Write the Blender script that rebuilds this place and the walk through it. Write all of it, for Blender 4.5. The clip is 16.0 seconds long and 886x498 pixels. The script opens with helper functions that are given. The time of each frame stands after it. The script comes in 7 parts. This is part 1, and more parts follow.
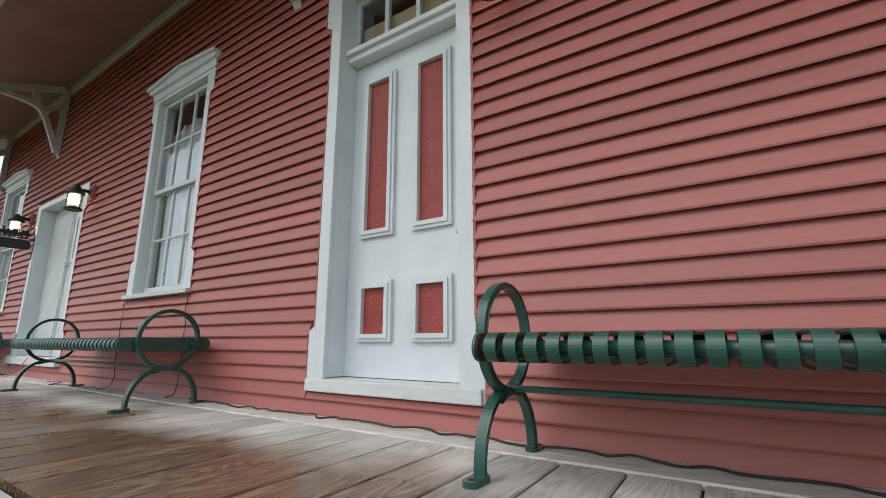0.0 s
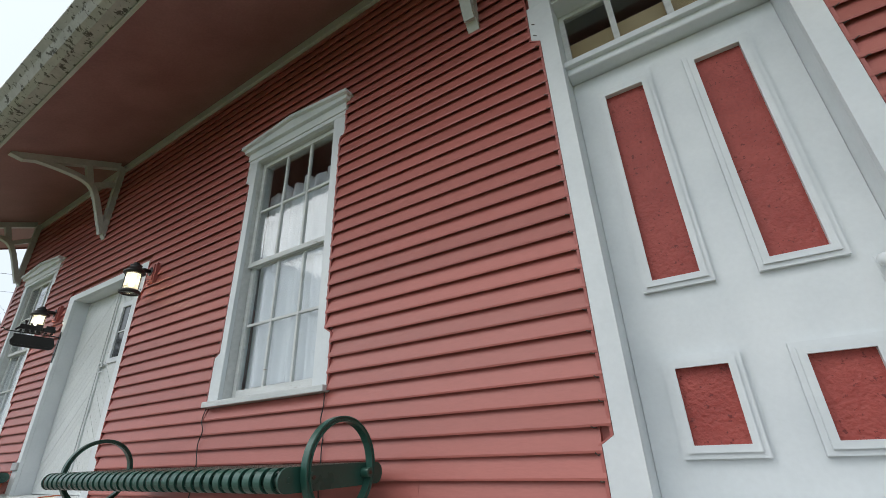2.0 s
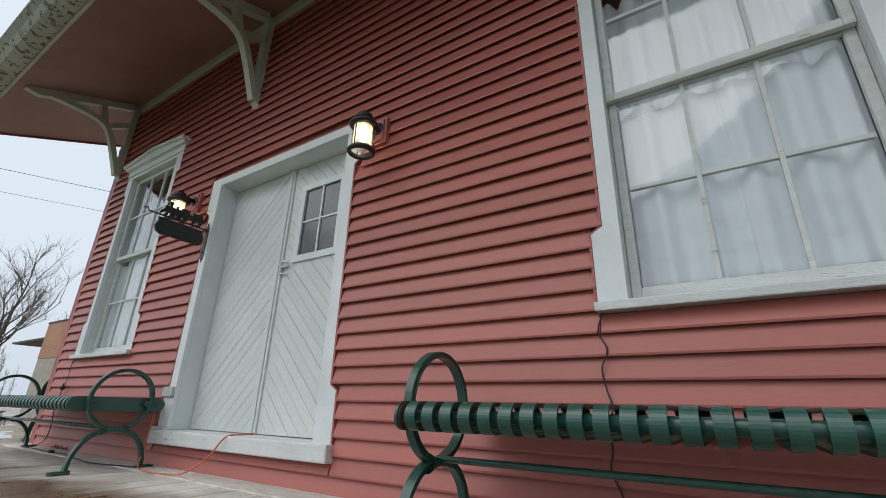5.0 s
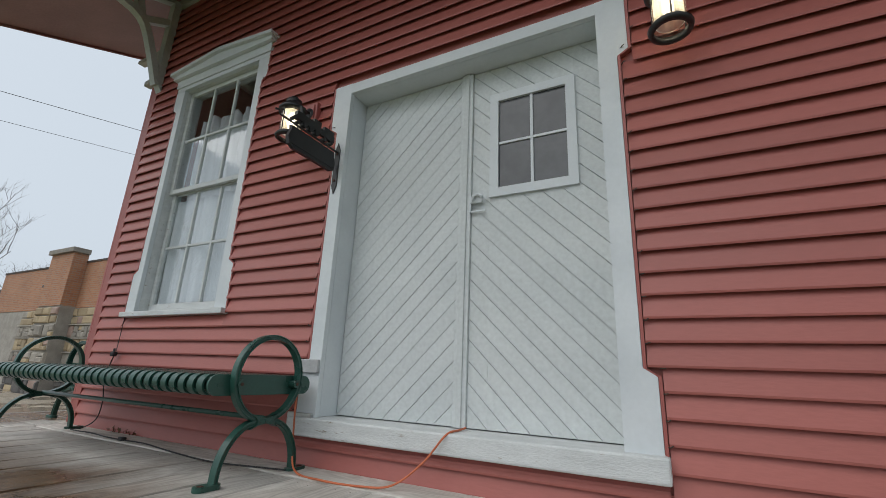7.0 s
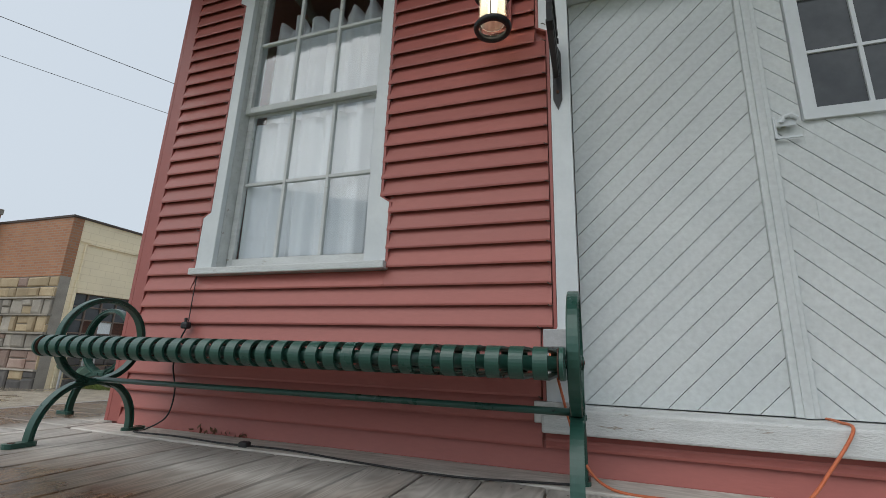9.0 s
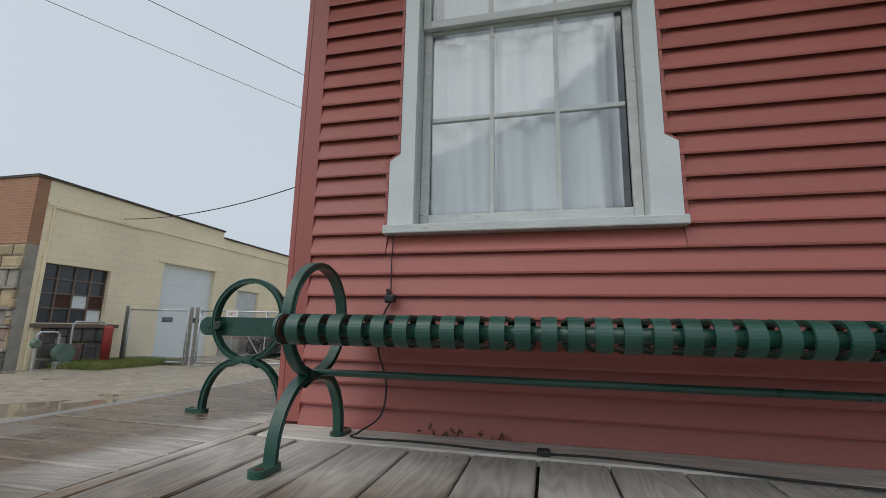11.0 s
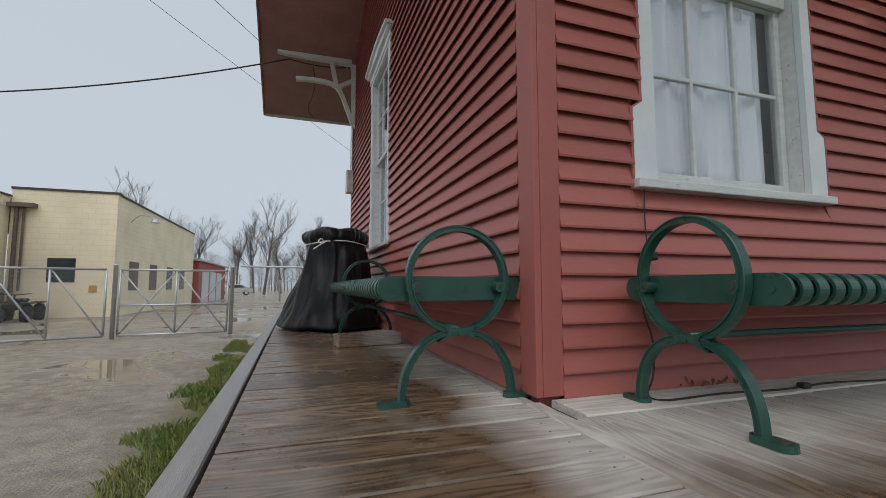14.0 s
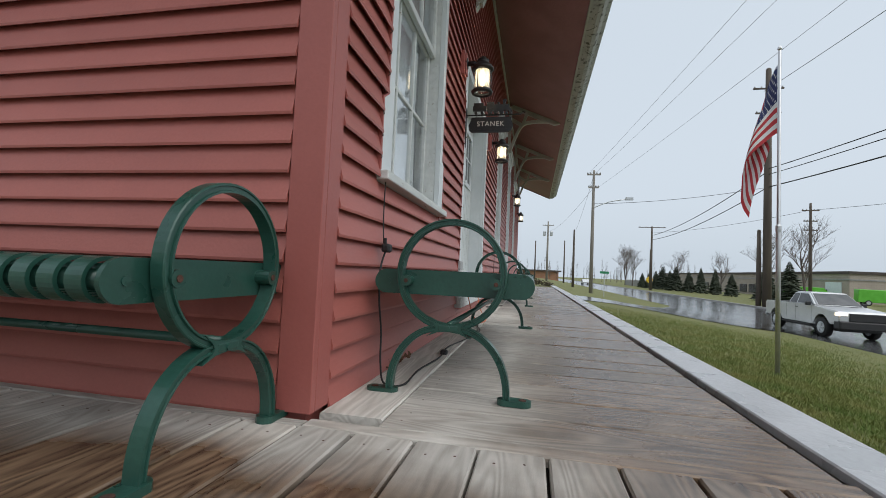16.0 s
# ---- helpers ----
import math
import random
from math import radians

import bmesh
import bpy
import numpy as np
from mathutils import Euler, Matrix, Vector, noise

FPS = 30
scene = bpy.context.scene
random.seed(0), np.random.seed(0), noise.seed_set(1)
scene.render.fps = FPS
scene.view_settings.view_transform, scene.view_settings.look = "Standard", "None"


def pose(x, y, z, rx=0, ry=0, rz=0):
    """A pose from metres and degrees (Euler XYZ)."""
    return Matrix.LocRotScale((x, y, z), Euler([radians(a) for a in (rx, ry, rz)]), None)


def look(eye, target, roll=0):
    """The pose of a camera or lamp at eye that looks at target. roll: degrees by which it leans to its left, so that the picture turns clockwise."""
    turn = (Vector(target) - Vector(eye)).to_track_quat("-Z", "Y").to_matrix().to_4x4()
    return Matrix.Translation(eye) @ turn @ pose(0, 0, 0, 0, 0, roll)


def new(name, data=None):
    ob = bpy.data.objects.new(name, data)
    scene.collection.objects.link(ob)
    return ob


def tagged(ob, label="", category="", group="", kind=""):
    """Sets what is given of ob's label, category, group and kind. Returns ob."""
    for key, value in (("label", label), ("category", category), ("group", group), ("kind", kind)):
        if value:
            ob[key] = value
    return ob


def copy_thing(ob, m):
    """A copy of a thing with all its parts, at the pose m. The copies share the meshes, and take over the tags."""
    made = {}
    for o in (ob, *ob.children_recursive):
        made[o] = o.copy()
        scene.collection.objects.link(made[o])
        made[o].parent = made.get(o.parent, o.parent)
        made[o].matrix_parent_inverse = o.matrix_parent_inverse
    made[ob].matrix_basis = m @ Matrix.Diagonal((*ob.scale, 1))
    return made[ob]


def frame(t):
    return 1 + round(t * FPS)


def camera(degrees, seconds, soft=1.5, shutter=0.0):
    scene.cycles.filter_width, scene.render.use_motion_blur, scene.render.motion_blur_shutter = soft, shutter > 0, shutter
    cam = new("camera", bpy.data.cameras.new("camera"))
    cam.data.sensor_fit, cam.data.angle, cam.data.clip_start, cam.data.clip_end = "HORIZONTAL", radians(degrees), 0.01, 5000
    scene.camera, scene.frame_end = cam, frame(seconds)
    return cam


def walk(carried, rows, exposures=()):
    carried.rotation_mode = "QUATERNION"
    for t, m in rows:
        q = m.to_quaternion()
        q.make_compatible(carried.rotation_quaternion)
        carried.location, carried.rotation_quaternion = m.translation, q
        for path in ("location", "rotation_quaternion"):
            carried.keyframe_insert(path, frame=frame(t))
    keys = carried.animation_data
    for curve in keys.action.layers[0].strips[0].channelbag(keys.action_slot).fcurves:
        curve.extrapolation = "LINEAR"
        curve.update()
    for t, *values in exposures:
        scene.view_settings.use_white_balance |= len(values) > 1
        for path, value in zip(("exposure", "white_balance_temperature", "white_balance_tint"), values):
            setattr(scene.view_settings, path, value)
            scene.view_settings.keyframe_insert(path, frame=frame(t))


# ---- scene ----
cam = camera(91.0, 16.0, soft=0.5)
PATH = [
    (0, (11.623, -2.077, 0.474), (10.554, -0.438, 0.887), -0.1),
    (0.5, (11.139, -2.083, 0.48), (10.189, -0.378, 0.916), -0.6),
    (1, (10.67, -2.128, 0.507), (9.841, -0.433, 1.169), -2.2),
    (1.5, (10.192, -2.131, 0.534), (9.349, -0.512, 1.351), -3.5),
    (2, (9.703, -2.066, 0.542), (8.755, -0.518, 1.381), -2.4),
    (2.5, (9.198, -2.065, 0.522), (8.236, -0.535, 1.378), -2.2),
    (3, (8.668, -2.026, 0.487), (7.657, -0.499, 1.291), -0.7),
    (3.5, (8.175, -2.069, 0.463), (7.127, -0.536, 1.207), 0.7),
    (4, (7.701, -2.071, 0.462), (6.648, -0.521, 1.161), 1.5),
    (4.5, (7.214, -2.061, 0.476), (6.162, -0.503, 1.158), 1.3),
    (4.7, (7.013, -2.051, 0.472), (5.975, -0.49, 1.169), 1.5),
    (6.8, (4.922, -2.125, 0.546), (4.01, -0.439, 1.114), 1.7),
    (7, (4.728, -2.127, 0.548), (3.824, -0.43, 1.098), 2.4),
    (7.5, (4.223, -2.136, 0.524), (3.433, -0.371, 1.038), 1.5),
    (8, (3.767, -2.123, 0.502), (3.033, -0.329, 0.993), 0.9),
    (8.5, (3.292, -2.1, 0.472), (2.621, -0.279, 0.954), 1.4),
    (9, (2.857, -2.085, 0.458), (2.223, -0.251, 0.943), 2.0),
    (9.5, (2.386, -2.079, 0.472), (1.79, -0.226, 0.936), 3.0),
    (9.7, (2.228, -2.021, 0.457), (1.608, -0.178, 0.924), 3.3),
    (11.8, (0.66, -1.964, 0.464), (0.387, -0.002, 0.742), 3.3),
    (12, (0.515, -1.944, 0.454), (0.278, 0.024, 0.722), 4.6),
    (12.5, (0.161, -1.84, 0.468), (-0.02, 0.137, 0.713), 4.0),
    (13, (-0.233, -1.775, 0.446), (-0.25, 0.209, 0.696), 3.1),
    (13.5, (-0.638, -1.725, 0.456), (-0.47, 0.255, 0.683), 2.8),
    (14, (-0.958, -1.596, 0.46), (-0.317, 0.291, 0.632), 0.0),
    (14.5, (-1.234, -1.534, 0.467), (0.015, 0.023, 0.59), 2.7),
    (15, (-1.414, -1.355, 0.475), (0.136, -0.094, 0.558), 4.2),
    (15.5, (-1.401, -1.027, 0.501), (0.39, -0.14, 0.578), 2.4),
    (16, (-1.359, -0.728, 0.504), (0.596, -0.317, 0.603), 2.6),
]
walk(cam, [(t, look(eye, target, roll)) for t, eye, target, roll in PATH], [(0.0, 0.85), (1.0, 0.98), (2.0, 0.84), (3.0, 0.70), (4.0, 0.78), (4.5, 0.70), (7.0, 0.42), (8.0, 0.34), (9.0, 0.42), (9.5, 0.44), (12.0, 0.22), (13.0, 0.24), (14.0, 0.24), (14.5, 0.42), (15.0, 0.64), (15.5, 0.70), (16.0, 0.50)])

# ---- light ----
world = bpy.data.worlds.new("overcast_sky")
scene.world = world
world.use_nodes = True
wn = world.node_tree
sky = wn.nodes.new("ShaderNodeTexSky")
sky.sky_type, sky.sun_disc = "NISHITA", False
sky.sun_elevation, sky.sun_rotation = radians(57), radians(215)
sky.air_density, sky.dust_density, sky.ozone_density = 1.0, 6.0, 1.0
grey = wn.nodes.new("ShaderNodeHueSaturation")
grey.inputs["Saturation"].default_value = 0.28
wn.links.new(sky.outputs[0], grey.inputs["Color"])
cloud = wn.nodes.new("ShaderNodeMix")
cloud.data_type = "RGBA"
cloud.inputs[0].default_value = 0.75
cloud.inputs[7].default_value = (5.85, 6.65, 7.5, 1)
wn.links.new(grey.outputs[0], cloud.inputs[6])
wn.links.new(cloud.outputs[2], wn.nodes["Background"].inputs[0])
wn.nodes["Background"].inputs[1].default_value = 0.09
sun = new("sun", bpy.data.lights.new("sun", "SUN"))
sun.data.energy, sun.data.angle, sun.data.color = 1.0, radians(75), (1.0, 0.97, 0.93)
sun.matrix_world = look((0, 0, 30), (11, 16, 0))


# ---- materials ----
def nodes_of(m):
    m.use_nodes = True
    t = m.node_tree
    return t, t.nodes, t.links, t.nodes["Principled BSDF"]


def surface(name, a, b, rough=0.6, scale=4.0, fine=60.0, stretch=(1, 1, 1), bump=0.15, metal=0.0, space="world", wear=None, vary=0.12, spec=0.5, rough_var=0.15, mottle=0.36):
    """Two-scale procedural paint, wood or stone: broad blotches, fine grain, bump, a random shift for each piece, and optional worn patches."""
    m = bpy.data.materials.new(name)
    t, n, l, p = nodes_of(m)
    co = n.new("ShaderNodeTexCoord")
    geo = n.new("ShaderNodeNewGeometry")
    info = n.new("ShaderNodeObjectInfo")
    mp = n.new("ShaderNodeMapping")
    mp.inputs["Scale"].default_value = stretch
    add = n.new("ShaderNodeVectorMath")
    add.operation = "MULTIPLY_ADD"
    comb = n.new("ShaderNodeCombineXYZ")
    for i in range(3):
        l.new(info.outputs["Random"], comb.inputs[i])
    add.inputs[1].default_value = (37, 23, 51) if space == "object" else (0, 0, 0)
    l.new(comb.outputs[0], add.inputs[0])
    l.new(geo.outputs["Position"] if space == "world" else co.outputs["Object"], add.inputs[2])
    l.new(add.outputs[0], mp.inputs["Vector"])
    big = n.new("ShaderNodeTexNoise")
    big.inputs["Scale"].default_value, big.inputs["Detail"].default_value = scale, 5
    small = n.new("ShaderNodeTexNoise")
    small.inputs["Scale"].default_value, small.inputs["Detail"].default_value = fine, 4
    l.new(mp.outputs[0], big.inputs["Vector"])
    l.new(mp.outputs[0], small.inputs["Vector"])
    ramp = n.new("ShaderNodeMapRange")
    ramp.inputs[1].default_value, ramp.inputs[2].default_value = 0.32, 0.68
    l.new(big.outputs[0], ramp.inputs[0])
    mix = n.new("ShaderNodeMix")
    mix.data_type = "RGBA"
    mix.inputs[6].default_value, mix.inputs[7].default_value = (*a, 1), (*b, 1)
    l.new(ramp.outputs[0], mix.inputs[0])
    val = n.new("ShaderNodeMath")
    val.operation = "MULTIPLY_ADD"
    val.inputs[1].default_value, val.inputs[2].default_value = vary, 1 - vary / 2
    l.new(info.outputs["Random"], val.inputs[0])
    grain = n.new("ShaderNodeMath")
    grain.operation = "MULTIPLY_ADD"
    grain.inputs[1].default_value, grain.inputs[2].default_value = mottle, 1 - mottle / 2
    l.new(small.outputs[0], grain.inputs[0])
    both = n.new("ShaderNodeMath")
    both.operation = "MULTIPLY"
    l.new(val.outputs[0], both.inputs[0])
    l.new(grain.outputs[0], both.inputs[1])
    hsv = n.new("ShaderNodeHueSaturation")
    l.new(mix.outputs[2], hsv.inputs["Color"])
    l.new(both.outputs[0], hsv.inputs["Value"])
    colour = hsv.outputs[0]
    if wear:
        worn, amount, size = wear
        wn_ = n.new("ShaderNodeTexNoise")
        wn_.inputs["Scale"].default_value, wn_.inputs["Detail"].default_value, wn_.inputs["Roughness"].default_value = size, 8, 0.7
        l.new(mp.outputs[0], wn_.inputs["Vector"])
        wr = n.new("ShaderNodeMapRange")
        wr.inputs[1].default_value, wr.inputs[2].default_value = 0.72 - amount, 0.75 - amount
        l.new(wn_.outputs[0], wr.inputs[0])
        wm = n.new("ShaderNodeMix")
        wm.data_type = "RGBA"
        wm.inputs[7].default_value = (*worn, 1)
        l.new(wr.outputs[0], wm.inputs[0])
        l.new(colour, wm.inputs[6])
        colour = wm.outputs[2]
    l.new(colour, p.inputs["Base Color"])
    rr = n.new("ShaderNodeMapRange")
    rr.inputs[3].default_value, rr.inputs[4].default_value = max(0.02, rough - rough_var), min(1, rough + rough_var)
    l.new(big.outputs[0], rr.inputs[0])
    l.new(rr.outputs[0], p.inputs["Roughness"])
    p.inputs["Metallic"].default_value = metal
    p.inputs["Specular IOR Level"].default_value = spec
    if bump:
        bp = n.new("ShaderNodeBump")
        bp.inputs["Strength"].default_value, bp.inputs["Distance"].default_value = bump, 0.01
        l.new(small.outputs[0], bp.inputs["Height"])
        l.new(bp.outputs[0], p.inputs["Normal"])
    return m


def glass_material(name, tint=(0.9, 0.95, 0.95), gloss=1.0):
    m = bpy.data.materials.new(name)
    t, n, l, p = nodes_of(m)
    clear, shine, mix, facing = n.new("ShaderNodeBsdfTransparent"), n.new("ShaderNodeBsdfGlossy"), n.new("ShaderNodeMixShader"), n.new("ShaderNodeLayerWeight")
    clear.inputs[0].default_value = (*tint, 1)
    shine.inputs["Roughness"].default_value = 0.02
    facing.inputs["Blend"].default_value = 0.5
    power, fr = n.new("ShaderNodeMath"), n.new("ShaderNodeMath")
    power.operation, fr.operation = "POWER", "MULTIPLY_ADD"
    power.inputs[1].default_value = 4.0
    fr.inputs[1].default_value, fr.inputs[2].default_value = 0.9, 0.045 * gloss
    l.new(facing.outputs["Facing"], power.inputs[0])
    l.new(power.outputs[0], fr.inputs[0])
    wav, bp = n.new("ShaderNodeTexNoise"), n.new("ShaderNodeBump")
    wav.inputs["Scale"].default_value = 3.0
    bp.inputs["Strength"].default_value, bp.inputs["Distance"].default_value = 0.05, 0.02
    l.new(wav.outputs[0], bp.inputs["Height"])
    l.new(bp.outputs[0], shine.inputs["Normal"])
    l.new(fr.outputs[0], mix.inputs[0])
    l.new(clear.outputs[0], mix.inputs[1])
    l.new(shine.outputs[0], mix.inputs[2])
    l.new(mix.outputs[0], n["Material Output"].inputs[0])
    return m


def glow(name, colour, strength):
    m = bpy.data.materials.new(name)
    t, n, l, p = nodes_of(m)
    p.inputs["Base Color"].default_value = (*colour, 1)
    p.inputs["Emission Color"].default_value = (*colour, 1)
    p.inputs["Emission Strength"].default_value = strength
    return m


RED = surface("red_siding_paint", (0.345, 0.100, 0.082), (0.405, 0.124, 0.102), 0.46, 1.3, 90, (0.25, 1, 1), 0.08, vary=0.16, spec=0.5, mottle=0.16)
RED_TRIM = surface("red_trim_paint", (0.335, 0.094, 0.080), (0.38, 0.112, 0.095), 0.5, 2.0, 80, bump=0.06, vary=0.05, mottle=0.15)
SOFFIT = surface("dark_red_soffit", (0.245, 0.125, 0.118), (0.32, 0.175, 0.165), 0.55, 2.2, 40, bump=0.15, wear=((0.22, 0.13, 0.11), 0.02, 6.0))
WHITE = surface("white_trim_paint", (0.61, 0.65, 0.665), (0.70, 0.735, 0.745), 0.42, 3.0, 45, bump=0.05, wear=((0.45, 0.42, 0.37), -0.02, 14.0), vary=0.04, mottle=0.10)
WHITE_WORN = surface("weathered_white_paint", (0.56, 0.58, 0.57), (0.66, 0.68, 0.67), 0.6, 4.0, 50, (1, 6, 6), 0.35, wear=((0.33, 0.29, 0.24), 0.09, 5.0), vary=0.05)
PANEL_RED = surface("cracked_red_panel", (0.30, 0.045, 0.035), (0.36, 0.07, 0.055), 0.55, 9.0, 55, bump=0.9, wear=((0.16, 0.022, 0.02), 0.12, 42.0), vary=0.04)
GREEN = surface("green_enamel", (0.016, 0.062, 0.047), (0.025, 0.086, 0.065), 0.3, 5.0, 70, bump=0.06, vary=0.08, wear=((0.006, 0.03, 0.02), 0.06, 11.0), rough_var=0.1)
RUST = surface("rust", (0.10, 0.035, 0.02), (0.05, 0.025, 0.018), 0.8, 20, 90, bump=0.3)
BLACK = surface("black_iron", (0.012, 0.012, 0.013), (0.022, 0.022, 0.022), 0.45, 8, 60, bump=0.08)
CURTAIN = surface("white_curtain_cloth", (0.77, 0.79, 0.80), (0.84, 0.85, 0.86), 0.9, 3.0, 160, bump=0.1, vary=0.05)
GLASS = glass_material("window_glass", (0.93, 0.95, 0.96), 1.9)
DARKROOM = surface("dim_plaster", (0.28, 0.29, 0.30), (0.34, 0.34, 0.34), 0.9, 2, 40, bump=0.05)
BULB = glow("warm_bulb", (1.0, 0.88, 0.66), 6)
LAMP_GLASS = glass_material("ribbed_lamp_glass", (0.95, 0.93, 0.85))


# ---- building helpers ----
def part(name, bm, material, parent=None, label="", smooth=False):
    me = bpy.data.meshes.new(name)
    bmesh.ops.recalc_face_normals(bm, faces=bm.faces)
    bm.to_mesh(me)
    bm.free()
    if smooth:
        me.polygons.foreach_set("use_smooth", [True] * len(me.polygons))
    me.materials.append(material)
    ob = new(name, me)
    ob.parent = parent
    if label:
        ob["label"] = label
    return ob


def thing(name, m, label, category, group="", kind=""):
    ob = new(name)
    ob.matrix_world = m
    return tagged(ob, label, category, group, kind)


def box(bm, x0, x1, y0, y1, z0, z1, bevel=0.0):
    r = bmesh.ops.create_cube(bm, size=1)
    for v in r["verts"]:
        v.co = Vector((x0 + (v.co.x + 0.5) * (x1 - x0), y0 + (v.co.y + 0.5) * (y1 - y0), z0 + (v.co.z + 0.5) * (z1 - z0)))
    if bevel:
        es = list({e for v in r["verts"] for e in v.link_edges})
        bmesh.ops.bevel(bm, geom=es, offset=bevel, segments=2, affect="EDGES", profile=0.5)
    return bm


def boxed(x0, x1, y0, y1, z0, z1, bevel=0.0):
    return box(bmesh.new(), x0, x1, y0, y1, z0, z1, bevel)


def prism(bm, pts, depth0, depth1, axis="y"):
    """A polygon in a plane, given as (a, b), drawn out between two depths. axis y: (x, z); axis x: (y, z); axis z: (x, y)."""
    def place(a, b, d):
        return {"y": (a, d, b), "x": (d, a, b), "z": (a, b, d)}[axis]
    lo = [bm.verts.new(place(a, b, depth0)) for a, b in pts]
    hi = [bm.verts.new(place(a, b, depth1)) for a, b in pts]
    bm.faces.new(lo)
    bm.faces.new(hi[::-1])
    for i in range(len(pts)):
        j = (i + 1) % len(pts)
        bm.faces.new((lo[i], hi[i], hi[j], lo[j]))
    return bm


def sweep(bm, points, radius, sides=8, closed=False, flat=1.0, radii=None):
    """A tube along points. flat squeezes it across the plane's normal."""
    pts = [Vector(p) for p in points]
    rings = []
    n = len(pts)
    prev = None
    for i, p in enumerate(pts):
        if closed:
            d = pts[(i + 1) % n] - pts[i - 1]
        else:
            d = pts[min(i + 1, n - 1)] - pts[max(i - 1, 0)]
        d.normalize()
        ref = prev if prev else (Vector((1, 0, 0)) if abs(d.x) < 0.9 else Vector((0, 1, 0)))
        u = (ref - d * ref.dot(d)).normalized()
        prev = u
        w = d.cross(u)
        r = radii[i] if radii else radius
        rings.append([bm.verts.new(p + (u * math.cos(a) * flat + w * math.sin(a)) * r) for a in (2 * math.pi * k / sides for k in range(sides))])
    m = n if closed else n - 1
    for i in range(m):
        a, b = rings[i], rings[(i + 1) % n]
        for k in range(sides):
            bm.faces.new((a[k], a[(k + 1) % sides], b[(k + 1) % sides], b[k]))
    if not closed:
        bm.faces.new(rings[0][::-1])
        bm.faces.new(rings[-1])
    return bm


def lathe(bm, profile, centre=(0, 0, 0), sides=20, closed=False):
    c = Vector(centre)
    rings = [[bm.verts.new(c + Vector((r * math.cos(a), r * math.sin(a), z))) for a in (2 * math.pi * k / sides for k in range(sides))] for r, z in profile]
    for a, b in zip(rings, rings[1:]):
        for k in range(sides):
            bm.faces.new((a[k], a[(k + 1) % sides], b[(k + 1) % sides], b[k]))
    if closed:
        a, b = rings[-1], rings[0]
        for k in range(sides):
            bm.faces.new((a[k], a[(k + 1) % sides], b[(k + 1) % sides], b[k]))
    else:
        bm.faces.new(rings[0][::-1])
        bm.faces.new(rings[-1])
    return bm


# ---- plan ----
LENGTH, DEPTH = 17.0, 6.35       # the depot: south face on y = 0, west face on x = 0
EAVE_Y, EAVE_Z, SOFFIT_Z = 1.30, 3.96, 4.51
SLOPE = (SOFFIT_Z - EAVE_Z) / EAVE_Y
RIDGE_Z = SOFFIT_Z + SLOPE * DEPTH / 2
GABLE = 1.62
LAWN = -0.67
SOUTH = pose(0, 0, 0)
WEST = pose(0, 0, 0, 0, 0, -90)
# openings cut through the walls: (from, to, bottom, top)
WIN_W = 1.31
WINDOWS_S = [(0.487, 1.345), (6.247, WIN_W), (12.2, WIN_W)]
OPEN_S = [(x + 0.12, x + w - 0.12, 0.93, 3.2) for x, w in WINDOWS_S] + [(2.765, 4.561, 0.20, 2.53), (9.295, 10.445, 0.20, 3.27)]
WINDOWS_W = [-4.215]
OPEN_W = [(x + 0.12, x + WIN_W - 0.12, 0.93, 3.2) for x in WINDOWS_W]


def wall_with_holes(name, a0, a1, z0, z1, holes, m, material, label, gable=False):
    bm = bmesh.new()
    xs = sorted({a0, a1, *[h[0] for h in holes], *[h[1] for h in holes]})
    for x, x2 in zip(xs, xs[1:]):
        cuts = sorted((h[2], h[3]) for h in holes if h[0] <= x + 1e-6 and h[1] >= x2 - 1e-6)
        z = z0
        for c0, c1 in cuts + [(z1, z1)]:
            if c0 - z > 1e-4:
                box(bm, x, x2, 0.0, 0.16, z, c0)
            z = c1
    if gable:
        prism(bm, [(a0, z1), (a1, z1), ((a0 + a1) / 2, RIDGE_Z - 0.03)], 0.0, 0.16)
    ob = part(name, bm, material)
    ob.matrix_world = m
    return tagged(ob, label, "wall", kind="structure")


wall_south = wall_with_holes("wall_south", 0.0, LENGTH, -0.05, SOFFIT_Z, OPEN_S, SOUTH, RED, "red painted clapboard depot wall with white openings")
wall_west = wall_with_holes("wall_west", -DEPTH + 0.003, -0.165, -0.05, SOFFIT_Z - 0.06, OPEN_W, WEST, RED, "red painted clapboard gable wall of the depot", True)
for nm, b, lab in (("wall_north", (0.165, LENGTH - 0.165, DEPTH - 0.16, DEPTH, -0.05, SOFFIT_Z - 0.06), "red painted rear wall of the depot"), ("wall_east", (LENGTH - 0.16, LENGTH, 0.165, DEPTH, -0.05, SOFFIT_Z - 0.06), "red painted end wall of the depot")):
    tagged(part(nm, boxed(*b), RED), lab, "wall", kind="structure")
tagged(part("inner_floor", boxed(0.17, LENGTH - 0.17, 0.17, DEPTH - 0.17, -0.05, 0.15), DARKROOM), "dark floor inside the depot", "floor", kind="structure")
tagged(part("ceiling", boxed(0.17, LENGTH - 0.17, 0.17, DEPTH - 0.17, 3.9, 4.0), DARKROOM), "dim ceiling inside the depot", "ceiling", kind="structure")

